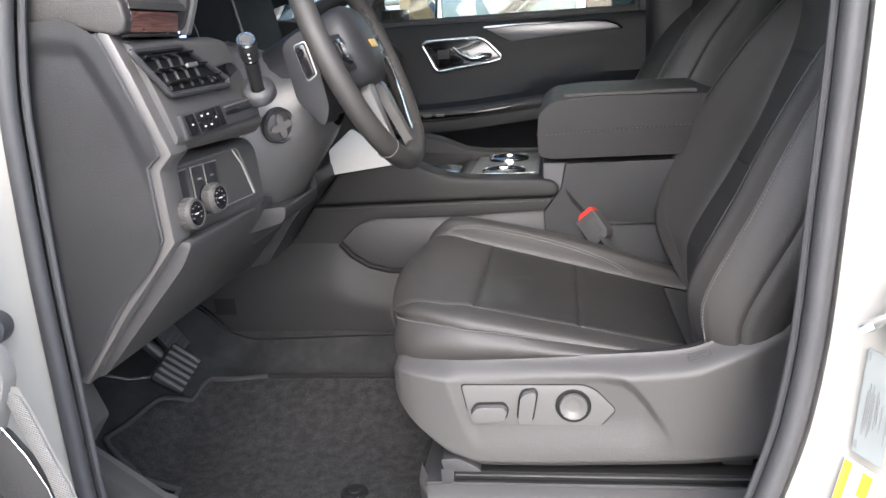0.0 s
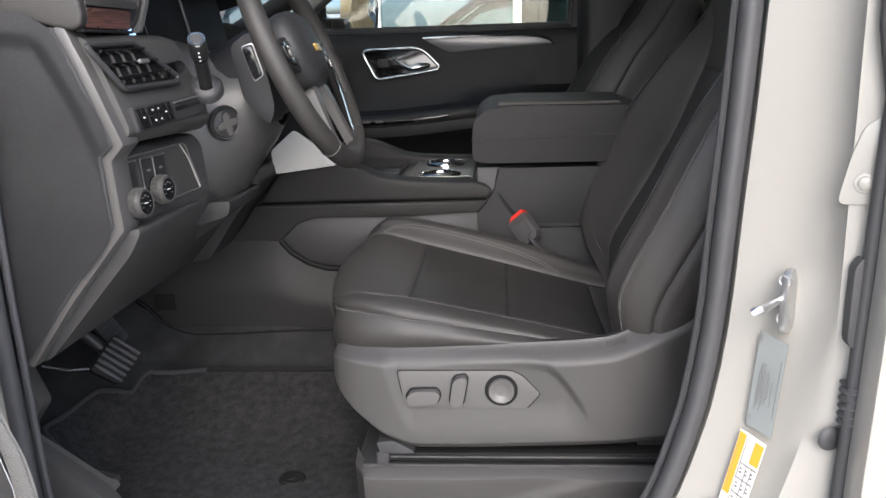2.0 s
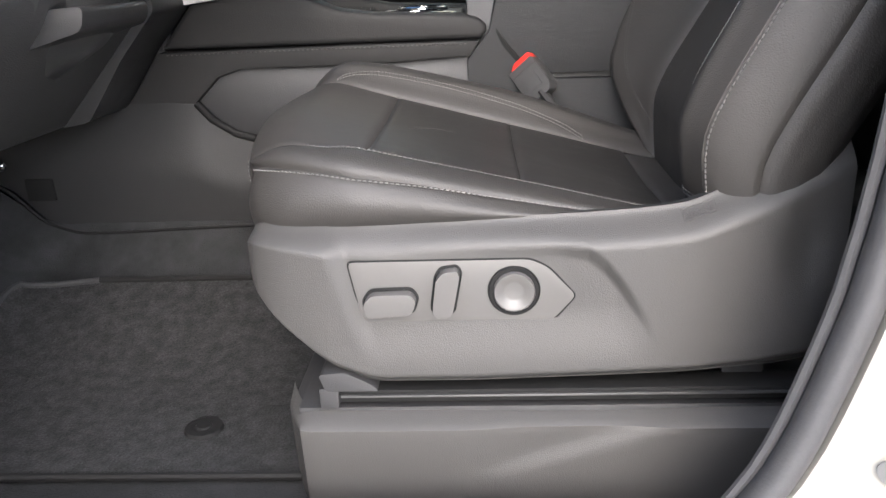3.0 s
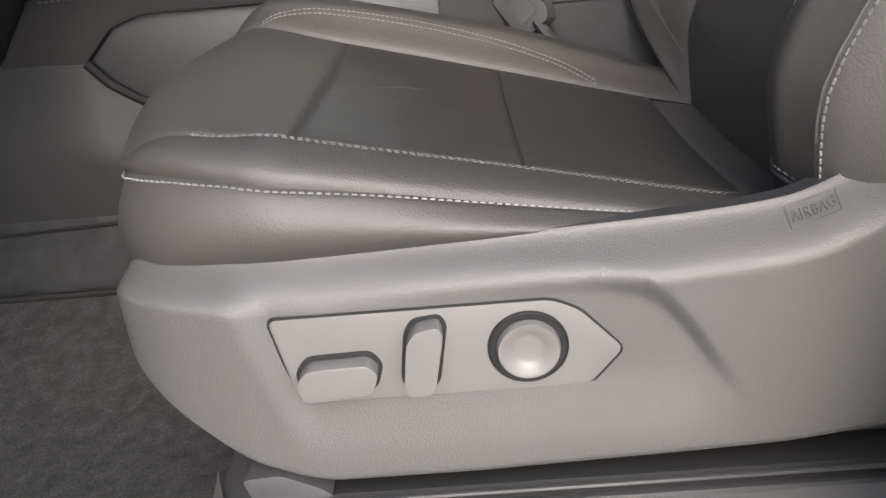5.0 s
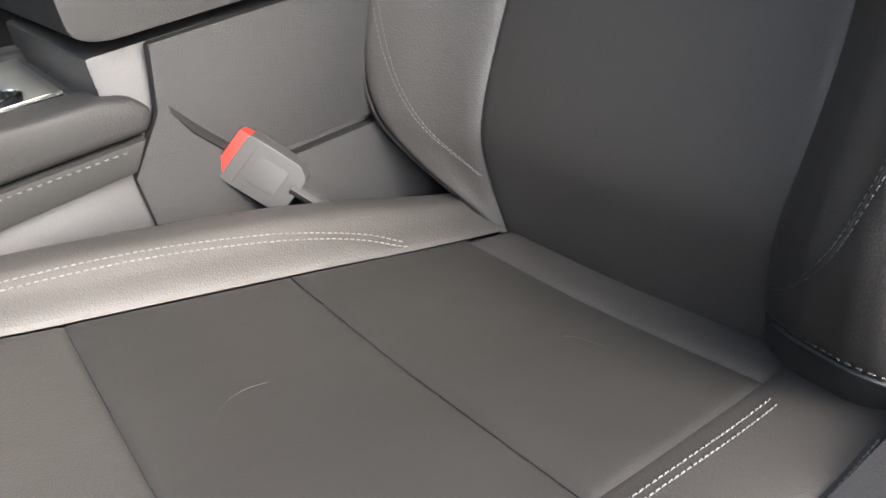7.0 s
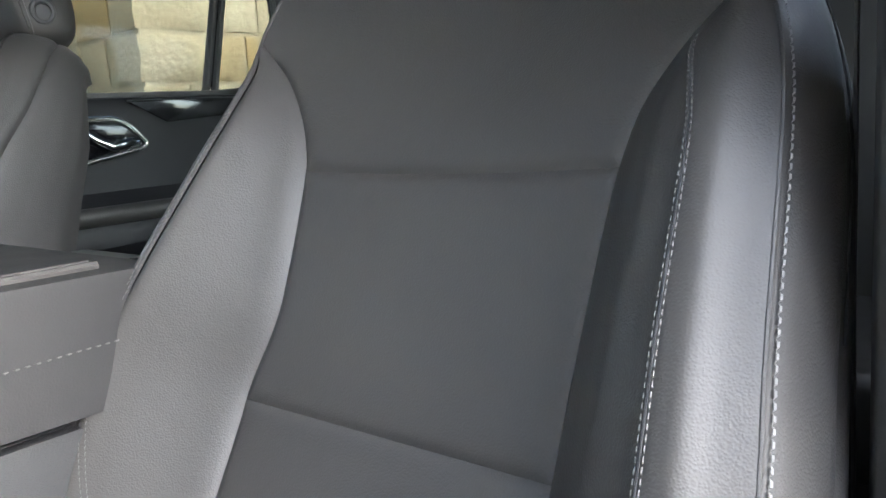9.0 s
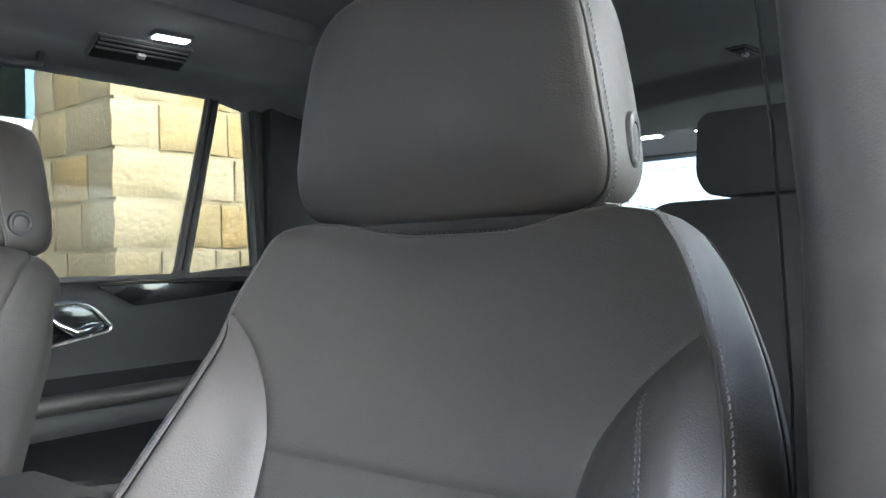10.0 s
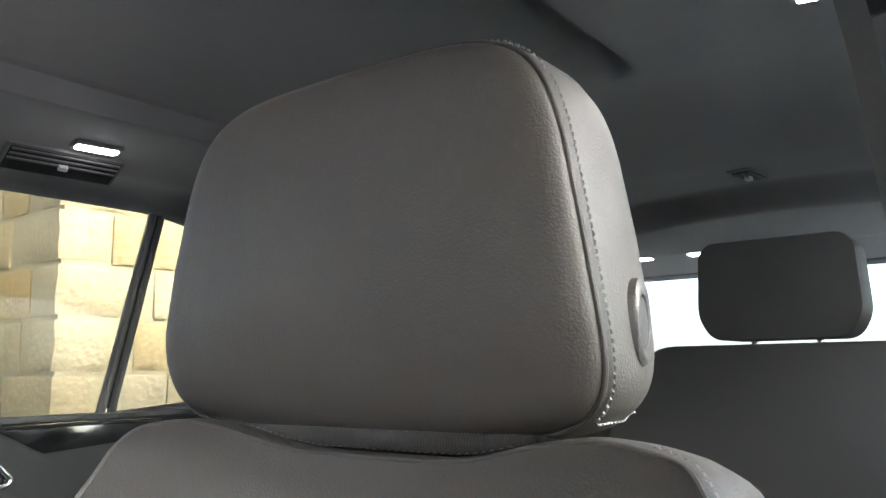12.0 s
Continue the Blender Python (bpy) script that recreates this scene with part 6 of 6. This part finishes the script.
tray = part("tray", box(-.34, -.04, .60, .91, 1.02, 1.052, .006), PLASTIC_DARK, con, "black console tray")
part("cup_plate", prism(rounded([(-.20, .605), (-.055, .605), (-.055, .905), (-.20, .905)], .012), "z", 1.050, 1.060, .003), PLASTIC_SMOOTH, con)
for yc in (.665, .845):
    cup = part("cup_holder", moved(lathe([(0, -.035), (.034, -.035), (.038, -.01), (.0385, .004)], 30), pose(-.128, yc, 1.064)), GLOSS, con, "round cup holder with chrome ring")
    part("chrome_ring", moved(lathe([(.0375, .002), (.0385, .006), (.042, .008), (.0455, .006), (.0465, .0)], 36), pose(-.128, yc, 1.060)), CHROME, cup)
    part("grip_tab", moved(box(-.045, -.030, -.012, .012, -.02, .004, .004), pose(-.128, yc, 1.060)), PLASTIC_DARK, cup)
part("chrome_strip", tube([(-.34, .612, 1.075), (-.24, .612, 1.066), (-.06, .612, 1.064)], .003, 8), CHROME, con)
part("shifter_pad", prism(rounded([(-.46, 1.06), (-.34, 1.052), (-.22, 1.052), (-.22, 1.066), (-.34, 1.075), (-.46, 1.10)], .006), "y", .60, .91, .004), GLOSS, con)
# bin under the arm rest
part("bin", box(-.045, .36, .553, .957, .70, 1.094, .006), PLASTIC_DARK, con)
lid_o = [(-.052, 1.112), (-.052, 1.165), (-.048, 1.192), (-.02, 1.212), (.05, 1.217), (.29, 1.213), (.302, 1.19), (.302, 1.112), (.27, 1.104), (-.03, 1.104)]
lid = part("arm_rest", prism(rounded(lid_o, .012), "y", .527, .983, .014, 4), CONSOLE, con, "padded leather arm rest lid")
for yv, nn_ in ((.5262, -1), (.9838, 1)):
    part("stitching", stitches([(-.036, yv, 1.150), (.05, yv, 1.1535), (.2, yv, 1.158), (.292, yv, 1.159)], (0, nn_, 0), length=.005, gap=.0028), THREAD, lid)
part("stitching", stitches([(-.0532, .54, 1.148), (-.0532, MID, 1.150), (-.0532, .97, 1.148)], (-1, 0, 0), length=.005, gap=.0028), THREAD, lid)
part("rear_ledge", box(.305, .43, .535, .975, 1.09, 1.178, .012, 3), PLASTIC_DARK, con)
part("chrome_ring", moved(lathe([(.040, .0), (.041, .006), (.045, .009), (.049, .006), (.050, 0)], 40), pose(.348, .738, 1.176)), CHROME, con, "chrome ring behind the arm rest")
part("lid_slot", tube([tuple(p) for p in ((.0, .56, 1.2175), (.0, .575, 1.2175), (.24, .575, 1.2165), (.24, .56, 1.2165))], .004, 8, closed=True), LEATHER, lid)
part("lid_recess", box(.006, .236, .558, .577, 1.2155, 1.2178, .001), GLOSS, lid)

# ---------------------------------------------------------------- belt buckle and belt
bk = thing("belt_buckle", "grey seat belt buckle with red button", "belt buckle", (.04, .52, .97))
ex, ey = Vector((-.033, .017, -.031)).normalized(), Vector((.032, -.031, -.042)).normalized()
ez = ex.cross(ey).normalized()
if ez.y > 0:
    ez = -ez
BK = Matrix((ex, ey, ez)).transposed().to_4x4()
BK.translation = Vector((.043, .524, 1.011))
body = part("body", moved(prism(rounded([(0, .007), (.046, .007), (.046, .055), (.040, .066), (.008, .066), (0, .055)], .004), "z", -.022, .0, .004, 3), BK), GREY, bk)
part("release_button", moved(prism(rounded([(.001, -.001), (.045, -.001), (.045, .009), (.001, .009)], .002), "z", -.0205, -.0015, .002), BK), RED, bk, "red release button")
part("pressed_mark", moved(prism(rounded([(.010, .024), (.036, .024), (.036, .052), (.010, .052)], .004), "z", -.001, .0012, .001), BK), GREY, body)
part("ridge", moved(box(.002, .044, .017, .0185, -.001, .0012, .0004), BK), GREY, body)
part("strap", tube([tuple(BK @ Vector((.023, y, -.012))) for y in (.06, .085, .11, .15)], .019, 10, squash=.3), GREY, bk, "dark grey stalk strap")

belt = thing("seat_belt", "dark webbing seat belt on the door post", "seat belt", (.40, .03, 1.3))
bpts = [(.400, .046, 1.655), (.394, .037, 1.60), (.388, .026, 1.50), (.385, .020, 1.36), (.385, .020, 1.20), (.39, .018, .95)]
ws = np.array([[(x - .022, y - .006, zz) if j == 0 else (x + .022, y + .006, zz) if j == 2 else (x, y - .002, zz) for j in range(3)] for x, y, zz in bpts])
wb_ = sheet(ws)
bmesh.ops.solidify(wb_, geom=wb_.faces[:], thickness=.0016)
part("webbing", wb_, WEB, belt)
part("guide", prism(rounded([(.335, 1.625), (.445, 1.625), (.45, 1.70), (.43, 1.72), (.35, 1.72), (.33, 1.70)], .012), "y", .018, .045, .005), PLASTIC_DARK, belt, "black belt guide")
part("tongue", moved(prism(rounded([(-.024, -.055), (.024, -.055), (.026, .0), (.016, .045), (-.016, .045), (-.026, 0)], .006), "y", -.006, .006, .003), pose(.378, .030, 1.195, 0, 14, 20)), GREY, belt, "grey belt tongue")
part("tongue_plate", moved(box(-.012, .012, -.0015, .0015, -.10, -.05, .001), pose(.378, .030, 1.195, 0, 14, 20)), CHROME, belt)

# inner trim of the driver-side post
pt = [(.283, -.118), (.283, -.07), (.286, -.042), (.292, -.024), (.303, -.010), (.318, -.005), (.335, .000), (.36, .003), (.40, .003), (.44, .000), (.465, -.01), (.48, -.04), (.485, -.12)]
zs = np.linspace(.70, 1.80, 20)
sh_ = np.array([[(x + .0 + .035 * max(0, z - 1.5) / .3, y + .09 * max(0, z - 1.45), z) for x, y in pt] for z in zs])
single("post_trim", sheet(sh_), POST_TRIM, "charcoal plastic inner trim of the door post", "trim", kind="structure")
pt2 = [(x, 2 * MID - y) for x, y in pt]
sh2 = np.array([[(x - .03, y + .0, z) for x, y in pt2] for z in zs])
single("post_trim", sheet(sh2), PLASTIC_DARK, "black plastic inner trim of the far door post", "trim", kind="structure")

# ---------------------------------------------------------------- passenger-side doors
SATIN_DARK = material("dark_satin_inlay", (0.16, 0.16, 0.165), 0.3, metal=0.6, mottle=0.06, mottle_size=0.02)


def far_door(front):
    d = thing("front_passenger_door" if front else "rear_passenger_door", "closed black-trimmed door with chrome handle bezel" if front else "closed rear door with chrome handle bezel and divided window", "car door",
              (-.1 if front else .9, 2 * MID + .12, .6), group="far doors")
    y0 = 1.585
    x0, x1 = (-.66, .262) if front else (.42, 1.34)
    belt = 1.388 if front else 1.415
    # upper panel, curved in section
    sec = [(1.640, .62), (1.600, .70), (1.575, .85), (1.560, 1.00), (1.545, 1.06), (1.500, 1.10), (1.496, 1.13), (1.515, 1.165), (1.560, 1.185), (1.585, 1.21), (1.592, 1.30), (1.588, belt - .03), (1.600, belt - .006), (1.640, belt)]
    arr = np.array([[(x, y, zz) for y, zz in sec] for x in np.linspace(x0, x1, 24)])
    if front:
        xx = np.linspace(x0, x1, 24)
        drop = -.045 * (1 - step(-.45, .2, xx))
        for i in range(24):
            arr[i, 3:9, 2] += drop[i]
    part("inner_panel", sheet(arr), DOOR_BLACK, d, "black moulded inner panel")
    part("arm_rest_pad", tube([(x, 1.512, (1.150 if front else 1.165) + (-.045 * float(1 - step(-.45, .2, x)) if front else 0)) for x in np.linspace(x0 + .05, x1 - .02, 14)], .026, 12, squash=.8), LEATHER, d)
    part("skin", prism([(x0, .50), (x1, .50), (x1, belt - .01), (x0, belt - .01)], "y", 1.70, 2 * MID + .295, .01), PAINT, d, "white painted outer skin")
    part("belt_seal", box(x0, x1, 1.612, 1.66, belt - .004, belt + .008, .003), RUBBER, d)
    if front:
        out = rounded([(-.438, 1.322), (-.425, 1.332), (-.262, 1.336), (-.235, 1.325), (-.190, 1.278), (-.195, 1.266), (-.215, 1.262), (-.385, 1.238), (-.400, 1.246)], .014)
    else:
        out = rounded([(.66, 1.356), (.68, 1.366), (.815, 1.366), (.845, 1.352), (.884, 1.310), (.876, 1.299), (.70, 1.268), (.685, 1.276)], .014)
    part("handle_bezel", tube([(x, 1.582, zz) for x, zz in out], .0062, 10, closed=True), CHROME, d, "chrome handle bezel")
    part("handle_cup", prism(out, "y", 1.584, 1.60, .002), GLOSS, d, "gloss black handle recess")
    c = np.mean(np.array(out), axis=0)
    s = .235 / .237
    part("handle", tube([(c[0] - .035, 1.572, c[1] + .022), (c[0] - .01, 1.563, c[1] - .002), (c[0] + .02, 1.558, c[1] - .018), (c[0] + .055, 1.560, c[1] - .012), (c[0] + .085, 1.572, c[1] - .010)], [.004, .007, .009, .013, .008], 12, squash=1.0), CHROME, d, "chrome door handle")
    part("lock_buttons", box(c[0] - .085, c[0] - .05, 1.575, 1.590, c[1] - .012, c[1] + .015, .003), PLASTIC_DARK, d)
    if front:
        o2 = [(-.236, 1.362), (-.10, 1.366), (.08, 1.364), (.150, 1.356), (.180, 1.338), (.05, 1.330), (-.155, 1.318), (-.19, 1.335)]
        line = [(-.240, 1.364), (-.10, 1.368), (.08, 1.366), (.135, 1.360), (.165, 1.350), (.182, 1.336)]
    else:
        o2 = [(.85, 1.402), (1.08, 1.404), (1.27, 1.398), (1.275, 1.380), (1.15, 1.366), (.945, 1.352)]
        line = [(.845, 1.403), (.95, 1.405), (1.08, 1.4055), (1.20, 1.403)]
    part("trim_inlay", prism(o2, "y", 1.583, 1.60, .002), SATIN_DARK if front else GLOSS, d, "dark satin inlay")
    part("chrome_line", tube([(x, 1.582, zz) for x, zz in line], .0042, 8), CHROME, d)
    if front:
        sw_ = part("switch_panel", prism(rounded([(-.47, 1.098), (-.30, 1.103), (-.16, 1.120), (-.16, 1.127), (-.30, 1.113), (-.47, 1.108)], .004), "y", 1.484, 1.50, .002), GLOSS, d, "gloss black window switch panel")
        for xx in (-.42, -.38):
            part("window_switch", box(xx - .012, xx + .012, 1.478, 1.486, 1.106, 1.114, .002), PLASTIC_SMOOTH, sw_)
        part("stitching", stitches([(-.5, 1.487, 1.095), (-.3, 1.486, 1.10), (-.1, 1.486, 1.118), (.2, 1.486, 1.139)], (0, -1, .2), length=.006, gap=.003), THREAD, d)
    # pockets low down
    part("pocket", prism(rounded([(x0 + .14, .66), (x1 - .05, .66), (x1 - .05, .92), (x0 + .30, 1.0), (x0 + .20, 1.0)], .02), "y", 1.50, 1.58, .012), PLASTIC_DARK, d)
    # window frame and glass
    if front:
        fr = [(-.52, 1.40), (.255, 1.40), (.27, 1.86), (-.03, 1.86), (-.20, 1.80), (-.52, 1.50)]
        holes = [[(-.60, 1.395), (.232, 1.395), (.243, 1.82), (-.06, 1.82), (-.18, 1.77), (-.60, 1.46)]]
    else:
        holes = [[(.45, 1.405), (1.083, 1.412), (1.194, 1.884), (.48, 1.884)], [(1.107, 1.413), (1.325, 1.430), (1.330, 1.47), (1.308, 1.865), (1.290, 1.886), (1.216, 1.887)]]
    for hpts in holes:
        k = len(hpts)
        part("window_frame", tube([(x, 1.632, zz) for x, zz in rounded(hpts, .02)], .010, 8, closed=True), RUBBER, d)
        part("pane", prism(hpts, "y", 1.640, 1.6435, 0), GLASS if front else PRIVACY, d, smooth=False)
    if not front:
        part("window_bar", prism([(1.086, 1.43), (1.104, 1.432), (1.212, 1.892), (1.194, 1.892)], "y", 1.628, 1.648, .002), BLACK, d, "black window divider")
        part("inner_corner", box(1.335, 1.66, 1.56, 1.60, 1.40, 1.885, .01), DOOR_BLACK, d)
        part("rear_corner", prism([(1.330, 1.44), (1.42, 1.44), (1.42, 1.92), (1.22, 1.92), (1.278, 1.888), (1.310, 1.865)], "y", 1.60, 1.66, .004), PLASTIC_DARK, d)
    else:
        part("mirror_triangle", prism([(-.70, 1.385), (-.60, 1.385), (-.60, 1.455), (-.68, 1.42)], "y", 1.60, 1.645, .004), PLASTIC_DARK, d)
        part("post_cover", prism([(.235, 1.385), (.30, 1.385), (.34, 1.88), (.245, 1.88)], "y", 1.60, 1.645, .004), PLASTIC_DARK, d)
    return d


far_door(True)
far_door(False)
mir = thing("door_mirror", "dark door mirror with bright reflecting glass", "mirror", (-.5, 1.85, 1.4))
MR = Matrix.Translation((-.575, 1.715, 0)) @ pose(0, 0, 0, 0, 0, -30) @ Matrix.Translation((.4625, -1.715, 0))
MIRROR = material("mirror_glass", (0.9, 0.9, 0.9), 0.02, metal=1.0, mottle=0.01, rough_var=0.0)
part("shell", moved(prism(rounded([(1.70, 1.385), (1.99, 1.385), (2.01, 1.50), (1.97, 1.575), (1.74, 1.575), (1.69, 1.50)], .03), "x", -.60, -.465, .02, 3), MR), PLASTIC_DARK, mir, "dark mirror housing")
part("glass", moved(prism(rounded([(1.715, 1.40), (1.97, 1.40), (1.99, 1.50), (1.955, 1.558), (1.75, 1.558), (1.707, 1.50)], .025), "x", -.4665, -.4625, .001), MR), MIRROR, mir, "mirror glass")
part("foot", box(-.58, -.50, 1.64, 1.74, 1.40, 1.44, .01), PLASTIC_DARK, mir)

# ---------------------------------------------------------------- roof lining
lining = thing("roof_lining", "dark cloth roof lining with raised middle and lit lamps", "roof lining", (.8, MID, 1.88))
lx, ly = np.linspace(-.18, 3.2, 220), np.linspace(-.13, 2 * MID + .13, 170)
U, W = np.meshgrid(lx, ly, indexing="ij")
d_ = np.abs(W - MID)
zl = 1.893 - .022 * step(.74, .90, d_)
zl = zl + .036 * (1 - step(.335, .365, d_)) * (1 - step(1.06, 1.10, U)) * step(-.1, 0, U)
zl = zl - .048 * step(1.15, 1.5, U)
edge_x = 1.655 + .9 * (W - .40) ** 2 * (W < .8) + .144 * (W >= .8)
zl = zl - .045 * step(0, .07, U - edge_x) * (1 - step(2.15, 2.5, U)) + .018 * step(2.2, 2.6, U)
zl = zl - .012 * np.exp(-((d_ - .62) / .07) ** 2) * (1 - step(1.3, 1.6, U))
part("cloth", sheet(np.stack([U, W, zl], -1)), HEADLINER, lining)


def lamp_unit(x, y, yaw, z, lit=True, size=(.045, .016)):
    m = pose(x, y, z, 0, 0, yaw)
    f = part("lamp_frame", moved(box(-size[0] - .006, size[0] + .006, -size[1] - .006, size[1] + .006, -.006, .008, .003), m), PLASTIC_DARK, lining)
    part("lamp_lens", moved(box(-size[0], size[0], -size[1], size[1], -.009, -.004, .003), m), LAMP if lit else PLASTIC_SMOOTH, f, "lit lamp lens" if lit else "")


lamp_unit(.838, 1.262, -8, 1.890, size=(.034, .012))
lamp_unit(.92, 2 * MID - 1.262 - .1, 8, 1.872, size=(.034, .012))
for yl in (.82, 1.04):
    lamp_unit(2.60, yl, 90, 1.862, size=(.045, .022))


def roof_vent(x, y, z, yaw, w=.075, dpt=.022, tilt=0):
    m = pose(x, y, z, tilt, 0, yaw)
    f = part("roof_vent", moved(box(-w, w, -dpt, dpt, -.005, .012, .003), m), PLASTIC, lining, "dark-framed slatted roof vent")
    part("vent_well", moved(box(-w + .006, w - .006, -dpt + .005, dpt - .005, -.0062, .002, .001), m), BLACK, f)
    for i in range(3):
        part("slat", moved(box(-w + .008, w - .008, -dpt + .007 + i * .012, -dpt + .011 + i * .012, -.010, -.004, .001), m), PLASTIC_DARK, f)
    part("thumb_tab", moved(box(-.008, .008, -.004, .006, -.014, -.006, .002), m), SATIN, f)


roof_vent(.822, 1.345, 1.870, -5, w=.100, dpt=.034, tilt=-28)
roof_vent(1.572, .390, 1.846, -8, w=.045, dpt=.022)
part("grab_handle", tube([(.52, 1.44, 1.855), (.53, 1.43, 1.830), (.62, 1.43, 1.825), (.66, 1.43, 1.83), (.67, 1.44, 1.855)], .009, 10), PLASTIC_DARK, lining)
part("grab_handle", tube([(.55, .02, 1.83), (.57, .04, 1.80), (.75, .04, 1.80), (.77, .02, 1.83)], .010, 10), PLASTIC_DARK, lining)
for m in (0, 1):
    def yq(v):
        return v if not m else 2 * MID - v
    sec = [(-.06, 1.875), (-.085, 1.868), (-.11, 1.88), (-.13, 1.91)]
    part("side_trim", sheet(np.array([[(x, yq(y), zz) for y, zz in sec] for x in np.linspace(-.15, 3.2, 20)])), HEADLINER, lining)

# ---------------------------------------------------------------- second and third row
def rear_seat(xb, yc, w, ztop, label, hr=True, group="second row"):
    s = thing("rear_seat", label, "car seat", (xb, yc, .62), group=group)
    back = prism(rounded([(yc - w, .95), (yc + w, .95), (yc + w - .01, ztop - .10), (yc + w - .07, ztop), (yc - w + .07, ztop), (yc - w + .01, ztop - .10)], .04, 6), "x", -.06, .06, .02, 3)
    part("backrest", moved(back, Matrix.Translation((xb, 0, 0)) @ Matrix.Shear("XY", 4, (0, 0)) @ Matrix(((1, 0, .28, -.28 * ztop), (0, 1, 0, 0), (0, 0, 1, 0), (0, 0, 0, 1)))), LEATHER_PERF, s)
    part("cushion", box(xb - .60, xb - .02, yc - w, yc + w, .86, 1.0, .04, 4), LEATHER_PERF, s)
    part("base", box(xb - .55, xb - .02, yc - w + .04, yc + w - .04, .618, .865, .02), PLASTIC_DARK, s)
    if hr:
        h = prism(rounded([(yc - .100, ztop + .007), (yc + .100, ztop + .007), (yc + .122, ztop + .045), (yc + .116, ztop + .148), (yc + .10, ztop + .165), (yc - .10, ztop + .165), (yc - .116, ztop + .148), (yc - .122, ztop + .045)], .02, 5), "x", xb - .045, xb + .05, .022, 3)
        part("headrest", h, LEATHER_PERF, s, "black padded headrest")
        for yy in (-.05, .05):
            part("headrest_post", tube([(xb + .01, yc + yy, ztop - .03), (xb + .01, yc + yy, ztop + .04)], .006, 10), CHROME, s)
    return s


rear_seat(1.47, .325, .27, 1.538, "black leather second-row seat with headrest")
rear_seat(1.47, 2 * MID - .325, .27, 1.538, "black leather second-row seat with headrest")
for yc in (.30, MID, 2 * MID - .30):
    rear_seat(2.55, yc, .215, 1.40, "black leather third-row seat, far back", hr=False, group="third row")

# ---------------------------------------------------------------- open driver door, seen at its hinge end
dd = thing("driver_door", "open driver door with dark inner trim and ribbed edge strip", "car door", (-.62, -.33, .6))
DR = Matrix.Translation((-.655, -.295, 0)) @ pose(0, 0, 0, 0, 0, 10)
part("skin", moved(prism([(-.06, .50), (-.06, 1.38), (-.03, 1.38), (-.03, .50)], "y", -1.02, -.02, .008), DR), PAINT, dd, "white painted skin")
part("inner_panel", moved(prism(rounded([(-.03, .55), (-.03, 1.36), (.015, 1.38), (.06, 1.30), (.065, 1.16), (.065, .62)], .015), "y", -1.0, -.055, .010), DR), PLASTIC_DARK, dd, "dark inner trim panel")
sc = curve1([.70, .80, .897, .941, .984, 1.025, 1.06], [-.482, -.483, -.486, -.492, -.506, -.519, -.533])
zz_ = np.linspace(.70, 1.05, 40)
band = np.array([[(float(sc(z)) + w, -.360 + .0015 * (abs(w) > .010), z - w * .45) for w in (-.0125, -.0115, -.006, 0, .006, .0115, .0125)] for z in zz_])
part("ribbed_strip", sheet(band), STRIP_GREY, dd, "ribbed grey rubber strip")
rib0 = finish("rib", box(-.0115, .0115, -.0016, .0008, -.0009, .0009, .0005, 1), STRIP_GREY)
for i in range(110):
    z = .72 + .32 * i / 109
    ob = new("rib", rib0)
    ob.parent = dd
    ob.matrix_parent_inverse = Matrix.Translation(-world_place(dd))
    ob.matrix_basis = pose(float(sc(z)), -.3605, z, 0, 24, 0)
part("corner_block", prism(rounded([(-.66, 1.12), (-.56, 1.10), (-.528, 1.087), (-.521, 1.072), (-.519, 1.055), (-.537, 1.010), (-.553, .980), (-.60, .930), (-.66, .92)], .012), "y", -.372, -.352, .006, 3), STRIP_GREY, dd, "grey moulded corner block")
part("chrome_edge", tube([(-.56, -.362, 1.025), (-.539, -.362, 1.003), (-.520, -.362, .974), (-.505, -.362, .941), (-.497, -.362, .909), (-.495, -.362, .877), (-.494, -.362, .78)], .0012, 8), CHROME, dd, "thin chrome edge")
part("gloss_panel", prism(rounded([(-.60, 1.0), (-.542, 1.0), (-.522, .971), (-.507, .938), (-.499, .905), (-.497, .70), (-.52, .70), (-.535, .86), (-.549, .911), (-.566, .948), (-.60, .97)], .006), "y", -.3605, -.35, .002), PLASTIC_MID, dd, "dark smooth panel")
part("lower_panel", prism(rounded([(-.62, .97), (-.568, .944), (-.551, .908), (-.537, .86), (-.522, .70), (-.62, .70)], .006), "y", -.3600, -.35, .002), GREY, dd, "grey lower panel")
